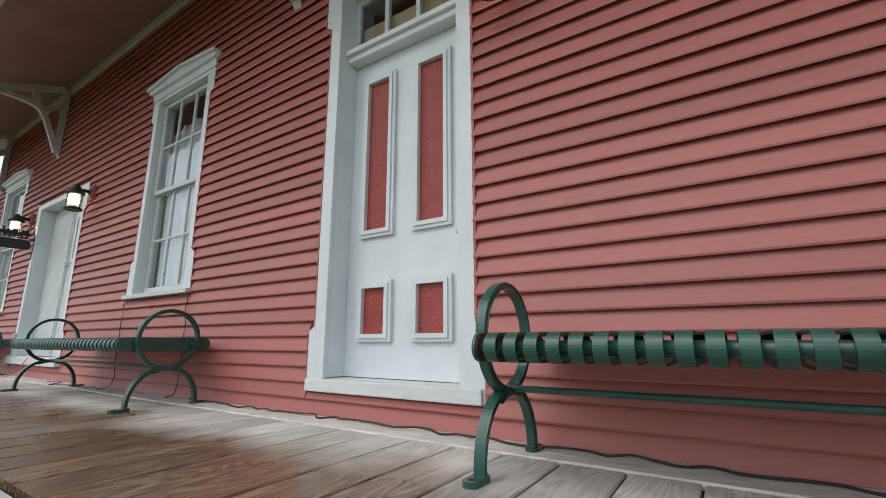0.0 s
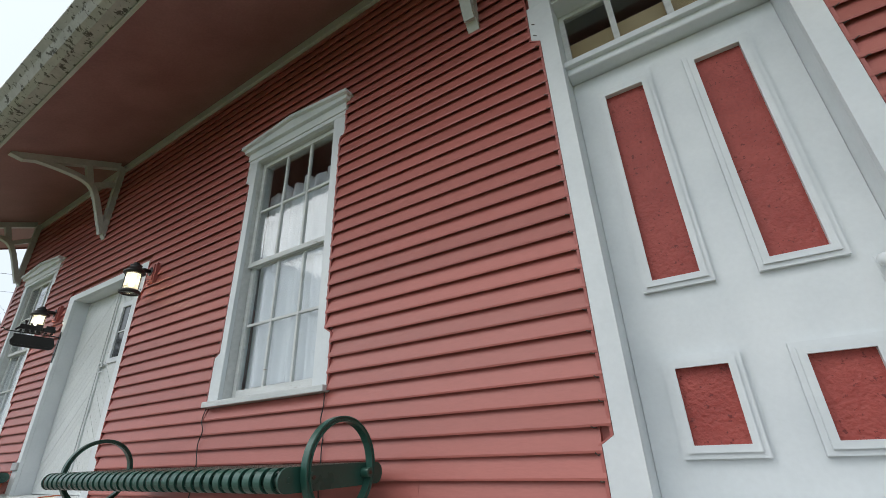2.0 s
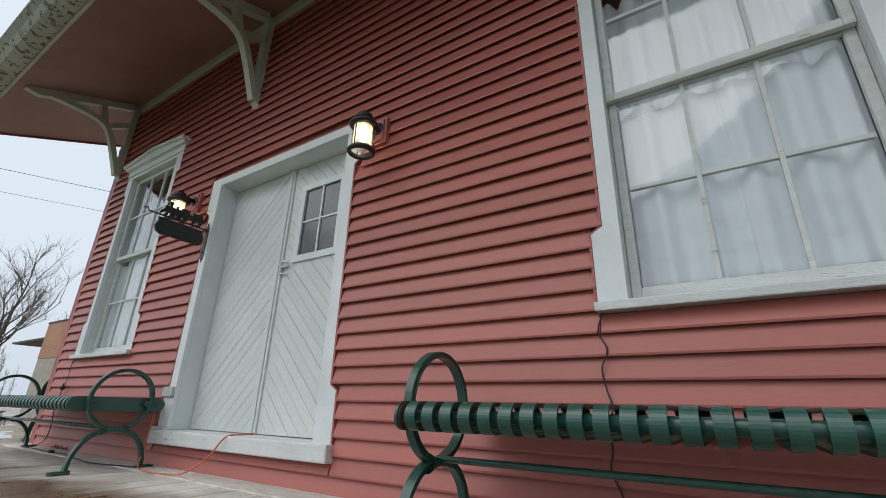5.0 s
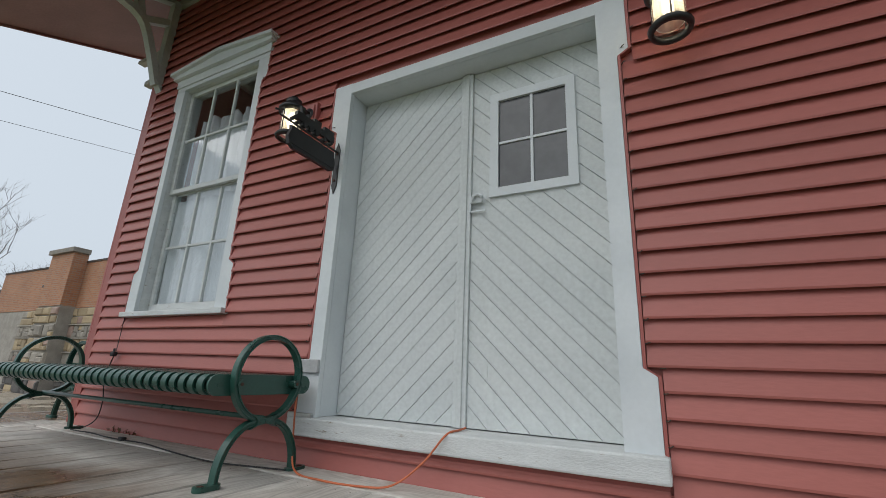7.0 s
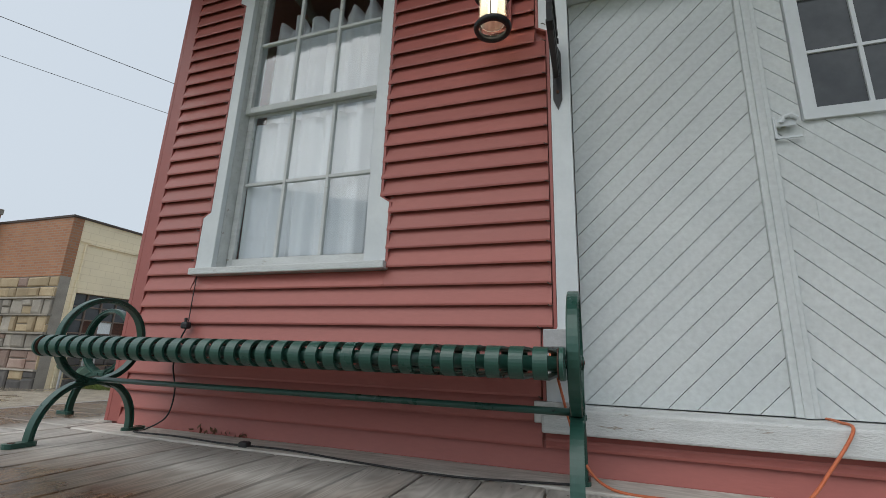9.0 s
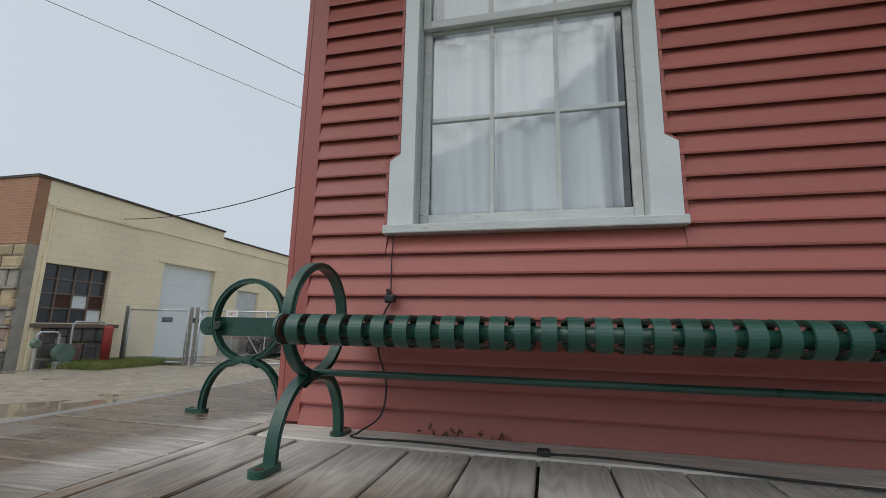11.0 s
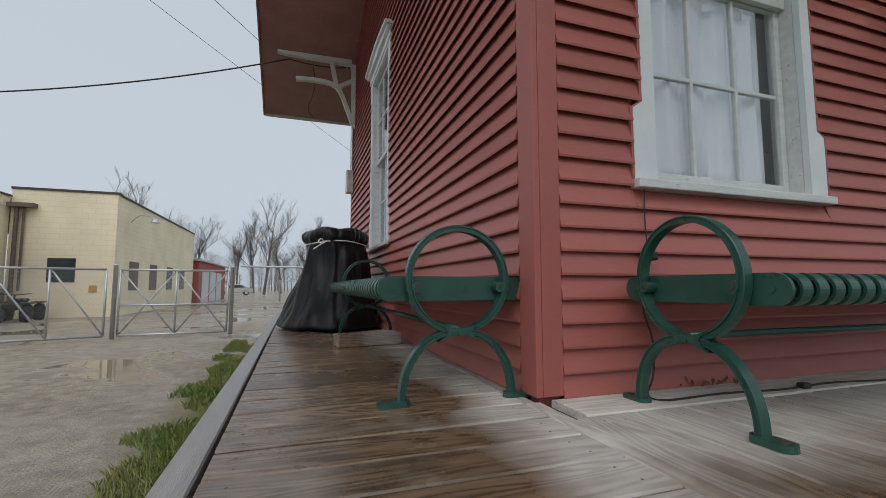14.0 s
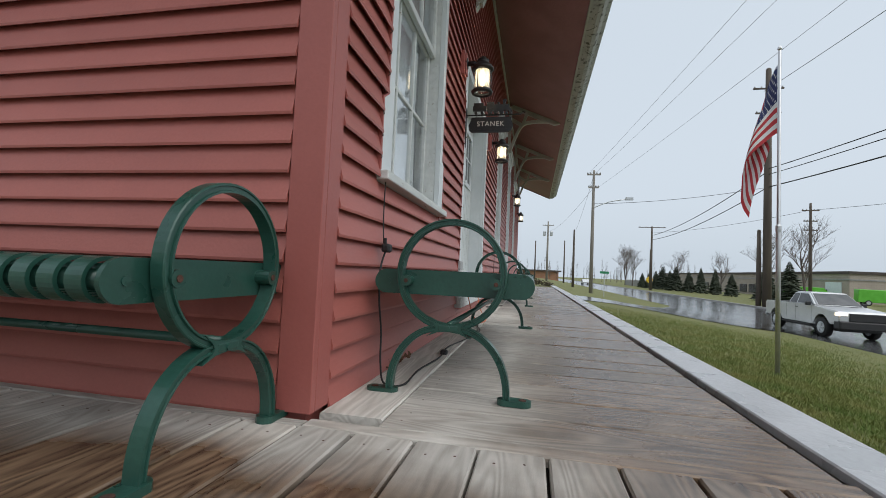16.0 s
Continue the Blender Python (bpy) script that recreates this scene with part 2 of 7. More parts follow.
# roof: two slabs with red undersides, fascia and gutters
bm = bmesh.new()
prism(bm, [(-EAVE_Y, EAVE_Z), (DEPTH / 2, RIDGE_Z), (DEPTH + EAVE_Y, EAVE_Z), (DEPTH + EAVE_Y, EAVE_Z + 0.12), (DEPTH / 2, RIDGE_Z + 0.14), (-EAVE_Y, EAVE_Z + 0.12)], -GABLE, LENGTH + GABLE, "x")
roof = tagged(part("roof", bm, SOFFIT), "gabled depot roof with wide red painted underside", "roof", kind="structure")

# ---- deck and ground materials ----
def deck_wood(name, wet_bias=0.0):
    """Weathered planks along local x, with dark wet stretches and pale dry ones."""
    m = bpy.data.materials.new(name)
    t, n, l, p = nodes_of(m)
    co, geo, info = n.new("ShaderNodeTexCoord"), n.new("ShaderNodeNewGeometry"), n.new("ShaderNodeObjectInfo")
    comb, add, mp = n.new("ShaderNodeCombineXYZ"), n.new("ShaderNodeVectorMath"), n.new("ShaderNodeMapping")
    for i in range(3):
        l.new(info.outputs["Random"], comb.inputs[i])
    add.operation = "MULTIPLY_ADD"
    add.inputs[1].default_value = (41, 17, 29)
    l.new(comb.outputs[0], add.inputs[0])
    l.new(co.outputs["Object"], add.inputs[2])
    mp.inputs["Scale"].default_value = (0.8, 6, 5)
    l.new(add.outputs[0], mp.inputs["Vector"])
    # growth rings: contour lines of a long soft noise, so they close into arches
    rings, many, wave, ring01 = n.new("ShaderNodeTexNoise"), n.new("ShaderNodeMath"), n.new("ShaderNodeMath"), n.new("ShaderNodeMapRange")
    rings.inputs["Scale"].default_value, rings.inputs["Detail"].default_value, rings.inputs["Roughness"].default_value = 1.1, 2, 0.35
    l.new(mp.outputs[0], rings.inputs["Vector"])
    many.operation, wave.operation = "MULTIPLY", "SINE"
    many.inputs[1].default_value = 110.0
    l.new(rings.outputs[0], many.inputs[0])
    l.new(many.outputs[0], wave.inputs[0])
    ring01.inputs[1].default_value, ring01.inputs[2].default_value = -1, 1
    l.new(wave.outputs[0], ring01.inputs[0])
    fine = n.new("ShaderNodeTexNoise")
    fine.inputs["Scale"].default_value, fine.inputs["Detail"].default_value, fine.inputs["Roughness"].default_value = 5, 10, 0.62
    l.new(mp.outputs[0], fine.inputs["Vector"])
    grain = n.new("ShaderNodeMath")
    grain.operation = "MULTIPLY_ADD"
    grain.inputs[1].default_value = 0.22
    l.new(ring01.outputs[0], grain.inputs[0])
    half = n.new("ShaderNodeMath")
    half.operation = "MULTIPLY"
    half.inputs[1].default_value = 0.78
    l.new(fine.outputs[0], half.inputs[0])
    l.new(half.outputs[0], grain.inputs[2])
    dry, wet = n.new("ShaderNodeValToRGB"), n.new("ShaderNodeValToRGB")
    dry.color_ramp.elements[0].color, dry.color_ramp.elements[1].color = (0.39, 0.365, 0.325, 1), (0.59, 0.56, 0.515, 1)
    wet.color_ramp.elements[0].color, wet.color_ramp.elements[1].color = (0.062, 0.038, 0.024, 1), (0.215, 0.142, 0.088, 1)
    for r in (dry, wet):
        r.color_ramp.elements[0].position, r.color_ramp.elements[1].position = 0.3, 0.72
        l.new(grain.outputs[0], r.inputs[0])
    patch = n.new("ShaderNodeTexNoise")
    patch.inputs["Scale"].default_value, patch.inputs["Detail"].default_value, patch.inputs["Roughness"].default_value = 1.3, 6, 0.6
    l.new(geo.outputs["Position"], patch.inputs["Vector"])
    shift = n.new("ShaderNodeMath")
    shift.operation = "MULTIPLY_ADD"
    shift.inputs[1].default_value, shift.inputs[2].default_value = 0.22, -0.11 + wet_bias
    l.new(info.outputs["Random"], shift.inputs[0])
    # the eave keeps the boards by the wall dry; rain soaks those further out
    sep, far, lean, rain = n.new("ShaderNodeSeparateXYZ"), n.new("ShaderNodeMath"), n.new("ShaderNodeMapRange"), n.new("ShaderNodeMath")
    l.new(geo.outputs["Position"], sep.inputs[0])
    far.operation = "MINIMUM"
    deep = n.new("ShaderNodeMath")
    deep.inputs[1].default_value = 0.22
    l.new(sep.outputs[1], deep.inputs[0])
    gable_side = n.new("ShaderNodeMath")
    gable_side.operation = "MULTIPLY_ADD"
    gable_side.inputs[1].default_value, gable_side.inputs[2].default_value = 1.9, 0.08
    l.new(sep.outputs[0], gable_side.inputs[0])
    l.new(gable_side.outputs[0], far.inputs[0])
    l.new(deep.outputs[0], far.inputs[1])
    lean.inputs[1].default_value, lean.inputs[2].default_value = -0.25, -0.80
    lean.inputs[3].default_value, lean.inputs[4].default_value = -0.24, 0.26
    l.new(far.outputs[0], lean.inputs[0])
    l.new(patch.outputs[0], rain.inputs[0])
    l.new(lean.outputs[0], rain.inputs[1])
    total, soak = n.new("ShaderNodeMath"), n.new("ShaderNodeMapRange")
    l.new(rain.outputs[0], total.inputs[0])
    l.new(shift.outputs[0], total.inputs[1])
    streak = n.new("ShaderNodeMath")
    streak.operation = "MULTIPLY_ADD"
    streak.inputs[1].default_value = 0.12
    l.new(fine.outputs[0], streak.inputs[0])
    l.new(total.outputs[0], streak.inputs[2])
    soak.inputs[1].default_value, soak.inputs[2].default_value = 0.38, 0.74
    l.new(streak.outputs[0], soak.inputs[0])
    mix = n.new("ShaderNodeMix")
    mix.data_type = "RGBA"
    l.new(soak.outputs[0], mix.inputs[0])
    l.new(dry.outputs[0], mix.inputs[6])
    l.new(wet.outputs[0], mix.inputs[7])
    tone, hsv = n.new("ShaderNodeMath"), n.new("ShaderNodeHueSaturation")
    tone.operation = "MULTIPLY_ADD"
    tone.inputs[1].default_value, tone.inputs[2].default_value = 0.5, 0.78
    l.new(info.outputs["Random"], tone.inputs[0])
    l.new(tone.outputs[0], hsv.inputs["Value"])
    l.new(mix.outputs[2], hsv.inputs["Color"])
    l.new(hsv.outputs[0], p.inputs["Base Color"])
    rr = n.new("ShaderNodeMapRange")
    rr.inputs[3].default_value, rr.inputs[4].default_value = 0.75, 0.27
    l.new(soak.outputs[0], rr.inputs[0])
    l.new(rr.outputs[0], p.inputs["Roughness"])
    bp = n.new("ShaderNodeBump")
    bp.inputs["Strength"].default_value, bp.inputs["Distance"].default_value = 0.6, 0.004
    l.new(grain.outputs[0], bp.inputs["Height"])
    l.new(bp.outputs[0], p.inputs["Normal"])
    return m


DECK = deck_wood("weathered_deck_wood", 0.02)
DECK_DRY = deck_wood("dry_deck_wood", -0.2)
# near-black frame timber, much darker than the planks laid over it
UNDER = surface("near_black_timber", (0.018, 0.014, 0.011), (0.035, 0.028, 0.022), 0.9, 3, 30)
EDGE = surface("grey_edge_paint", (0.36, 0.37, 0.385), (0.46, 0.47, 0.49), 0.30, 3, 40, (1, 1, 1), 0.25, wear=((0.22, 0.19, 0.16), 0.03, 10), vary=0.06)


def ground_material():
    m = bpy.data.materials.new("ground_mix")
    t, n, l, p = nodes_of(m)
    geo = n.new("ShaderNodeNewGeometry")
    sep = n.new("ShaderNodeSeparateXYZ")
    l.new(geo.outputs["Position"], sep.inputs[0])

    def noise(scale, detail=6, rough=0.6):
        k = n.new("ShaderNodeTexNoise")
        k.inputs["Scale"].default_value, k.inputs["Detail"].default_value, k.inputs["Roughness"].default_value = scale, detail, rough
        l.new(geo.outputs["Position"], k.inputs["Vector"])
        return k.outputs[0]

    def ramp(fac, a, b, lo=0.3, hi=0.7):
        k = n.new("ShaderNodeValToRGB")
        k.color_ramp.elements[0].color, k.color_ramp.elements[1].color = (*a, 1), (*b, 1)
        k.color_ramp.elements[0].position, k.color_ramp.elements[1].position = lo, hi
        l.new(fac, k.inputs[0])
        return k.outputs[0]

    def mixc(fac, a, b):
        k = n.new("ShaderNodeMix")
        k.data_type = "RGBA"
        l.new(fac, k.inputs[0])
        l.new(a, k.inputs[6])
        l.new(b, k.inputs[7])
        return k.outputs[2]

    def step(value, lo, hi):
        k = n.new("ShaderNodeMapRange")
        k.inputs[1].default_value, k.inputs[2].default_value = lo, hi
        l.new(value, k.inputs[0])
        return k.outputs[0]

    def math2(op, a, b):
        k = n.new("ShaderNodeMath")
        k.operation = op
        for i, v in enumerate((a, b)):
            if isinstance(v, (int, float)):
                k.inputs[i].default_value = v
            else:
                l.new(v, k.inputs[i])
        return k.outputs[0]

    wob = math2("MULTIPLY", math2("SUBTRACT", noise(1.2), 0.5), 1.6)
    grass = ramp(noise(0.9), (0.10, 0.125, 0.03), (0.18, 0.165, 0.055))
    grass = mixc(step(noise(14), 0.35, 0.7), grass, ramp(noise(30), (0.07, 0.11, 0.022), (0.21, 0.185, 0.07)))
    gravel = mixc(step(noise(55, 3), 0.4, 0.62), ramp(noise(1.0), (0.29, 0.245, 0.185), (0.39, 0.335, 0.255)), ramp(noise(90, 2), (0.17, 0.145, 0.115), (0.50, 0.45, 0.37)))
    clump = n.new("ShaderNodeHueSaturation")
    cr = n.new("ShaderNodeMapRange")
    cr.inputs[1].default_value, cr.inputs[2].default_value, cr.inputs[3].default_value, cr.inputs[4].default_value = 0.36, 0.66, 0.62, 1.18
    l.new(noise(5.5, 9, 0.72), cr.inputs[0])
    l.new(gravel, clump.inputs["Color"])
    l.new(cr.outputs[0], clump.inputs["Value"])
    gravel = clump.outputs[0]
    # gravel lies west and north of the deck, past a narrow grass verge
    west = step(math2("SUBTRACT", math2("ADD", sep.outputs[0], math2("MULTIPLY", wob, 0.5)), math2("MULTIPLY", math2("MAXIMUM", math2("SUBTRACT", sep.outputs[1], 3.2), 0.0), 0.3)), -1.7, -2.1)
    north = step(math2("ADD", sep.outputs[1], wob), -2.2, -1.4)
    lot = math2("MULTIPLY", west, north)
    col = mixc(lot, grass, gravel)
    pool = math2("MULTIPLY", step(noise(0.55, 3), 0.52, 0.58), lot)
    rut = math2("MULTIPLY", step(noise(0.28, 2), 0.44, 0.5), lot)
    dark = n.new("ShaderNodeRGB")
    dark.outputs[0].default_value = (0.25, 0.205, 0.145, 1)
    col = mixc(math2("MULTIPLY", pool, 0.8), col, dark.outputs[0])
    l.new(col, p.inputs["Base Color"])
    rg = n.new("ShaderNodeMapRange")
    rg.inputs[3].default_value, rg.inputs[4].default_value = 0.85, 0.06
    l.new(math2("MAXIMUM", pool, math2("MULTIPLY", rut, 0.5)), rg.inputs[0])
    l.new(rg.outputs[0], p.inputs["Roughness"])
    bp = n.new("ShaderNodeBump")
    bp.inputs["Distance"].default_value = 0.03
    l.new(math2("MULTIPLY", math2("SUBTRACT", 1.0, pool), 0.8), bp.inputs["Strength"])
    l.new(noise(45, 4), bp.inputs["Height"])
    l.new(bp.outputs[0], p.inputs["Normal"])
    return m


GROUND = ground_material()


def ground_z(x, y):
    """The yard is level; the lawn falls gently to the road."""
    k = min(1.0, max(0.0, (-2.6 - y) / 8.4))
    return LAWN - 0.78 * k * k * (3 - 2 * k)


bm = bmesh.new()
gx = [-700, -300, -120, -60, -30, -15, -8, -4, 0, 4, 8, 12, 16, 20, 24, 30, 40, 60, 100, 200, 400, 900]
gy = [-700, -300, -120, -60, -30, -20, -14, -11, -10.4, -9.1, -8, -7, -6, -5, -4.2, -3.4, -2.6, -1, 4, 10, 20, 40, 80, 160, 400, 900]
grid = [[bm.verts.new((x, y, ground_z(x, y))) for y in gy] for x in gx]
for i in range(len(gx) - 1):
    for j in range(len(gy) - 1):
        bm.faces.new((grid[i][j], grid[i + 1][j], grid[i + 1][j + 1], grid[i][j + 1]))
tagged(part("ground", bm, GROUND, smooth=True), "wet winter lawn and puddled gravel yard", "ground", kind="structure")
ROAD_Z = LAWN - 0.78
ASPHALT = surface("wet_asphalt", (0.075, 0.077, 0.08), (0.11, 0.112, 0.115), 0.12, 0.5, 60, (1, 1, 1), 0.1, rough_var=0.12, spec=0.6)
bm = bmesh.new()
box(bm, -250, 500, -19.5, -11.2, ROAD_Z - 0.2, ROAD_Z + 0.012)
tagged(part("road", bm, ASPHALT), "wet grey asphalt street with reflections", "road", kind="structure")
bm = bmesh.new()
rows = []
for k in range(25):
    y = -11.25 + 19.0 * k / 24
    flare = max(0.0, (-5.5 - y) / 5.7) ** 2
    x0, x1 = 22.6 - 0.12 * (y + 11.2) - 3.0 * flare, 27.4 - 0.05 * (y + 11.2) + 8.0 * flare
    rows.append([bm.verts.new((x0 + (x1 - x0) * q / 6, y, ground_z(x0, y) + 0.03)) for q in range(7)])
for a, b in zip(rows, rows[1:]):
    for q in range(6):
        bm.faces.new((a[q], a[q + 1], b[q + 1], b[q]))
drive = tagged(part("side_drive", bm, ASPHALT, smooth=True), "wet asphalt drive joining the street", "road", kind="structure")

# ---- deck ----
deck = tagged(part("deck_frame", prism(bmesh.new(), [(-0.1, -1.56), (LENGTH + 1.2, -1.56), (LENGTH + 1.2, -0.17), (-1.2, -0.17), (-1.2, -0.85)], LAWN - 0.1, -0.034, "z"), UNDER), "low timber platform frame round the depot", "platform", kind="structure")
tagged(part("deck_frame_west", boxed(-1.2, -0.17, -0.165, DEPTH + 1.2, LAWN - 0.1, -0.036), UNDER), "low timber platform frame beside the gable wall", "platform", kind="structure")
tagged(part("edge_fascia_south", boxed(-0.12, LENGTH + 1.2, -1.605, -1.565, LAWN - 0.1, -0.03), DECK_DRY), "rough plank skirt under the platform edge", "platform", kind="structure")


def plank_mesh(name, length, width, thick, material):
    bm = bmesh.new()
    b = 0.0055
    x0, x1, w = 0.0, length, width / 2
    prof = [(-w, -thick), (w, -thick), (w, -b), (w - b, 0), (-w + b, 0), (-w, -b)]
    lo = [bm.verts.new((x0, a, z)) for a, z in prof]
    hi = [bm.verts.new((x1, a, z)) for a, z in prof]
    bm.faces.new(lo[::-1])
    bm.faces.new(hi)
    for i in range(6):
        j = (i + 1) % 6
        bm.faces.new((lo[i], lo[j], hi[j], hi[i]))
    me = bpy.data.meshes.new(name)
    bm.normal_update()
    bm.to_mesh(me)
    bm.free()
    me.materials.append(material)
    return me


# ---- windows ----
def profile_casing(side, w, inner, z0, zs, z1, zt):
    """A stepped casing board: wider at its foot and head. side -1 the near edge at 0, +1 the far edge at w."""
    e, s = (0.010, 0.065) if side < 0 else (w - 0.010, w - 0.065)
    c = 0.035
    pts = [(e, z0), (e, zs), (s, zs + c), (s, z1 - c), (e, z1), (e, zt), (inner, zt), (inner, z0)]
    return pts


def pediment(bm, a0, a1, z, rise, over, y0):
    """A peaked cap with a stepped moulding."""
    mid = (a0 + a1) / 2
    prism(bm, [(a0, z), (a1, z), (a1, z + 0.10), (mid, z + 0.10 + rise), (a0, z + 0.10)], y0, 0.0)
    prism(bm, [(a0 - over * 0.6, z + 0.085), (a1 + over * 0.6, z + 0.085), (a1 + over * 0.6, z + 0.125), (mid, z + 0.125 + rise), (a0 - over * 0.6, z + 0.125)], y0 - 0.035, 0.004)
    prism(bm, [(a0 - over, z + 0.12), (mid, z + 0.12 + rise), (a1 + over, z + 0.12), (a1 + over, z + 0.155), (mid, z + 0.155 + rise), (a0 - over, z + 0.155)], y0 - 0.065, 0.006)
    return bm


def sash(parent, a0, a1, z0, z1, y, cols, rows, dark_rail):
    fr = bmesh.new()
    s, t = 0.042, 0.035
    box(fr, a0, a0 + s, y, y + t, z0, z1, 0.004)
    box(fr, a1 - s, a1, y, y + t, z0, z1, 0.004)
    box(fr, a0 + s, a1 - s, y + 0.001, y + t - 0.001, z0, z0 + (0.078 if dark_rail else 0.045), 0.004)
    box(fr, a0 + s, a1 - s, y + 0.001, y + t - 0.001, z1 - 0.045, z1, 0.004)
    sf = part("sash", fr, WHITE_WORN, parent)
    g0, g1, h0, h1 = a0 + s, a1 - s, z0 + (0.078 if dark_rail else 0.045), z1 - 0.045
    cw, rh = (g1 - g0) / cols, (h1 - h0) / rows
    for i in range(1, cols):
        part("muntin", boxed(g0 + cw * i - 0.011, g0 + cw * i + 0.011, y + 0.004, y + t - 0.004, h0 - 0.002, h1 + 0.002, 0.003), WHITE_WORN, sf)
    for j in range(1, rows):
        for i in range(cols):
            part("muntin", boxed(g0 + cw * i + 0.0112, g0 + cw * (i + 1) - 0.0112, y + 0.005, y + t - 0.005, h0 + rh * j - 0.011, h0 + rh * j + 0.011, 0.003), WHITE_WORN, sf)
    for i in range(cols):
        for j in range(rows):
            bm = bmesh.new()
            tilt = random.uniform(-0.0015, 0.0015)
            q = [(g0 + cw * i + 0.008, h0 + rh * j + 0.008), (g0 + cw * (i + 1) - 0.008, h0 + rh * j + 0.008), (g0 + cw * (i + 1) - 0.008, h0 + rh * (j + 1) - 0.008), (g0 + cw * i + 0.008, h0 + rh * (j + 1) - 0.008)]
            prism(bm, q, y + t / 2 - 0.0015 + tilt, y + t / 2 + 0.0015 + tilt)
            pane = part("pane", bm, GLASS, sf)
            pane.visible_shadow = False


def curtain(parent, a0, a1, z0, z1, y, seed, folds=7, gather=0.03, top_wave=0.05):
    rnd = random.Random(seed)
    bm = bmesh.new()
    nx, nz = 70, 16
    ph = [rnd.uniform(0, 6.28) for _ in range(4)]
    rows = []
    for j in range(nz + 1):
        v = j / nz
        row = []
        for i in range(nx + 1):
            u = i / nx
            d = gather * math.sin(u * folds * 6.28 + ph[0] + 0.5 * math.sin(v * 3 + ph[1])) + 0.4 * gather * math.sin(u * folds * 13.7 + ph[2] + v)
            top = z1 + top_wave * (0.6 * math.sin(u * folds * 6.28 + ph[3]) + 0.4 * math.sin(u * 21 + ph[1]))
            row.append(bm.verts.new((a0 + (a1 - a0) * u, y + d, z0 + (top - z0) * v)))
        rows.append(row)
    for j in range(nz):
        for i in range(nx):
            bm.faces.new((rows[j][i], rows[j][i + 1], rows[j + 1][i + 1], rows[j + 1][i]))
    c = part("curtain", bm, CURTAIN, parent, "white gathered cloth curtain", smooth=True)
    c.modifiers.new("thick", "SOLIDIFY").thickness = 0.002
    return c


def window(name, m, label, seed, parted=0.0, w=WIN_W):
    ob = thing(name, m, label, "window", kind="structure")
    bm = bmesh.new()
    prism(bm, profile_casing(-1, w, 0.14, 0.95, 1.285, 2.96, 3.16), -0.035, 0.0)
    part("casing", bm, WHITE, ob)
    bm = bmesh.new()
    prism(bm, profile_casing(1, w, w - 0.14, 0.95, 1.285, 2.96, 3.16), -0.035, 0.0)
    part("casing", bm, WHITE, ob)
    bm = bmesh.new()
    prism(bm, [(0.010, 3.163), (w - 0.010, 3.163), (w - 0.010, 3.205), (0.010, 3.205)], -0.034, 0.0)
    part("head_board", bm, WHITE, ob)
    part("cap", pediment(bmesh.new(), 0.0, w, 3.207, 0.07, 0.05, -0.045), WHITE, ob)
    bm = boxed(0.0, w, -0.075, 0.17, 0.905, 0.948, 0.006)
    part("sill", bm, WHITE_WORN, ob, "weathered sill with flaking white paint")
    bm = bmesh.new()
    for q in ((0.121, 0.14, 0.95, 3.19), (w - 0.14, w - 0.121, 0.95, 3.19)):
        box(bm, q[0], q[1], 0.002, 0.155, q[2], q[3])
    box(bm, 0.141, w - 0.141, 0.002, 0.155, 3.162, 3.196)
    part("jamb", bm, WHITE_WORN, ob)
    sash(ob, 0.142, w - 0.142, 2.06, 3.16, 0.035, 3, 2, False)
    sash(ob, 0.142, w - 0.142, 0.95, 2.10, 0.075, 3, 2, True)
    curtain(ob, 0.15, w - 0.15 - parted, 1.0, 2.88, 0.20, seed, 6.5, 0.036, 0.06)
    curtain(ob, 0.18, w - 0.2 - parted, 1.0, 2.02, 0.145, seed + 50, 4.5, 0.024, 0.02)
    return ob


window("window_1", pose(WINDOWS_S[0][0], 0, 0), "tall white double-hung depot window with white curtains", 3, 0.06, WINDOWS_S[0][1])
window("window_2", pose(WINDOWS_S[1][0], 0, 0), "tall white depot window with gathered white curtains", 5)
window("window_3", pose(WINDOWS_S[2][0], 0, 0), "tall white double-hung depot window beside the door", 7)
window("window_4", WEST @ pose(WINDOWS_W[0], 0, 0), "tall weathered white window in the gable wall", 9, 0.1)


# ---- doors ----
def picture_frame(bm, a0, a1, z0, z1, t, y0, y1):
    """A mitred moulding round a panel."""
    for q in ([(a0 - t, z0 - t), (a1 + t, z0 - t), (a1, z0), (a0, z0)], [(a1 + t, z0 - t), (a1 + t, z1 + t), (a1, z1), (a1, z0)], [(a1 + t, z1 + t), (a0 - t, z1 + t), (a0, z1), (a1, z1)], [(a0 - t, z1 + t), (a0 - t, z0 - t), (a0, z0), (a0, z1)]):
        prism(bm, q, y0, y1)
    return bm


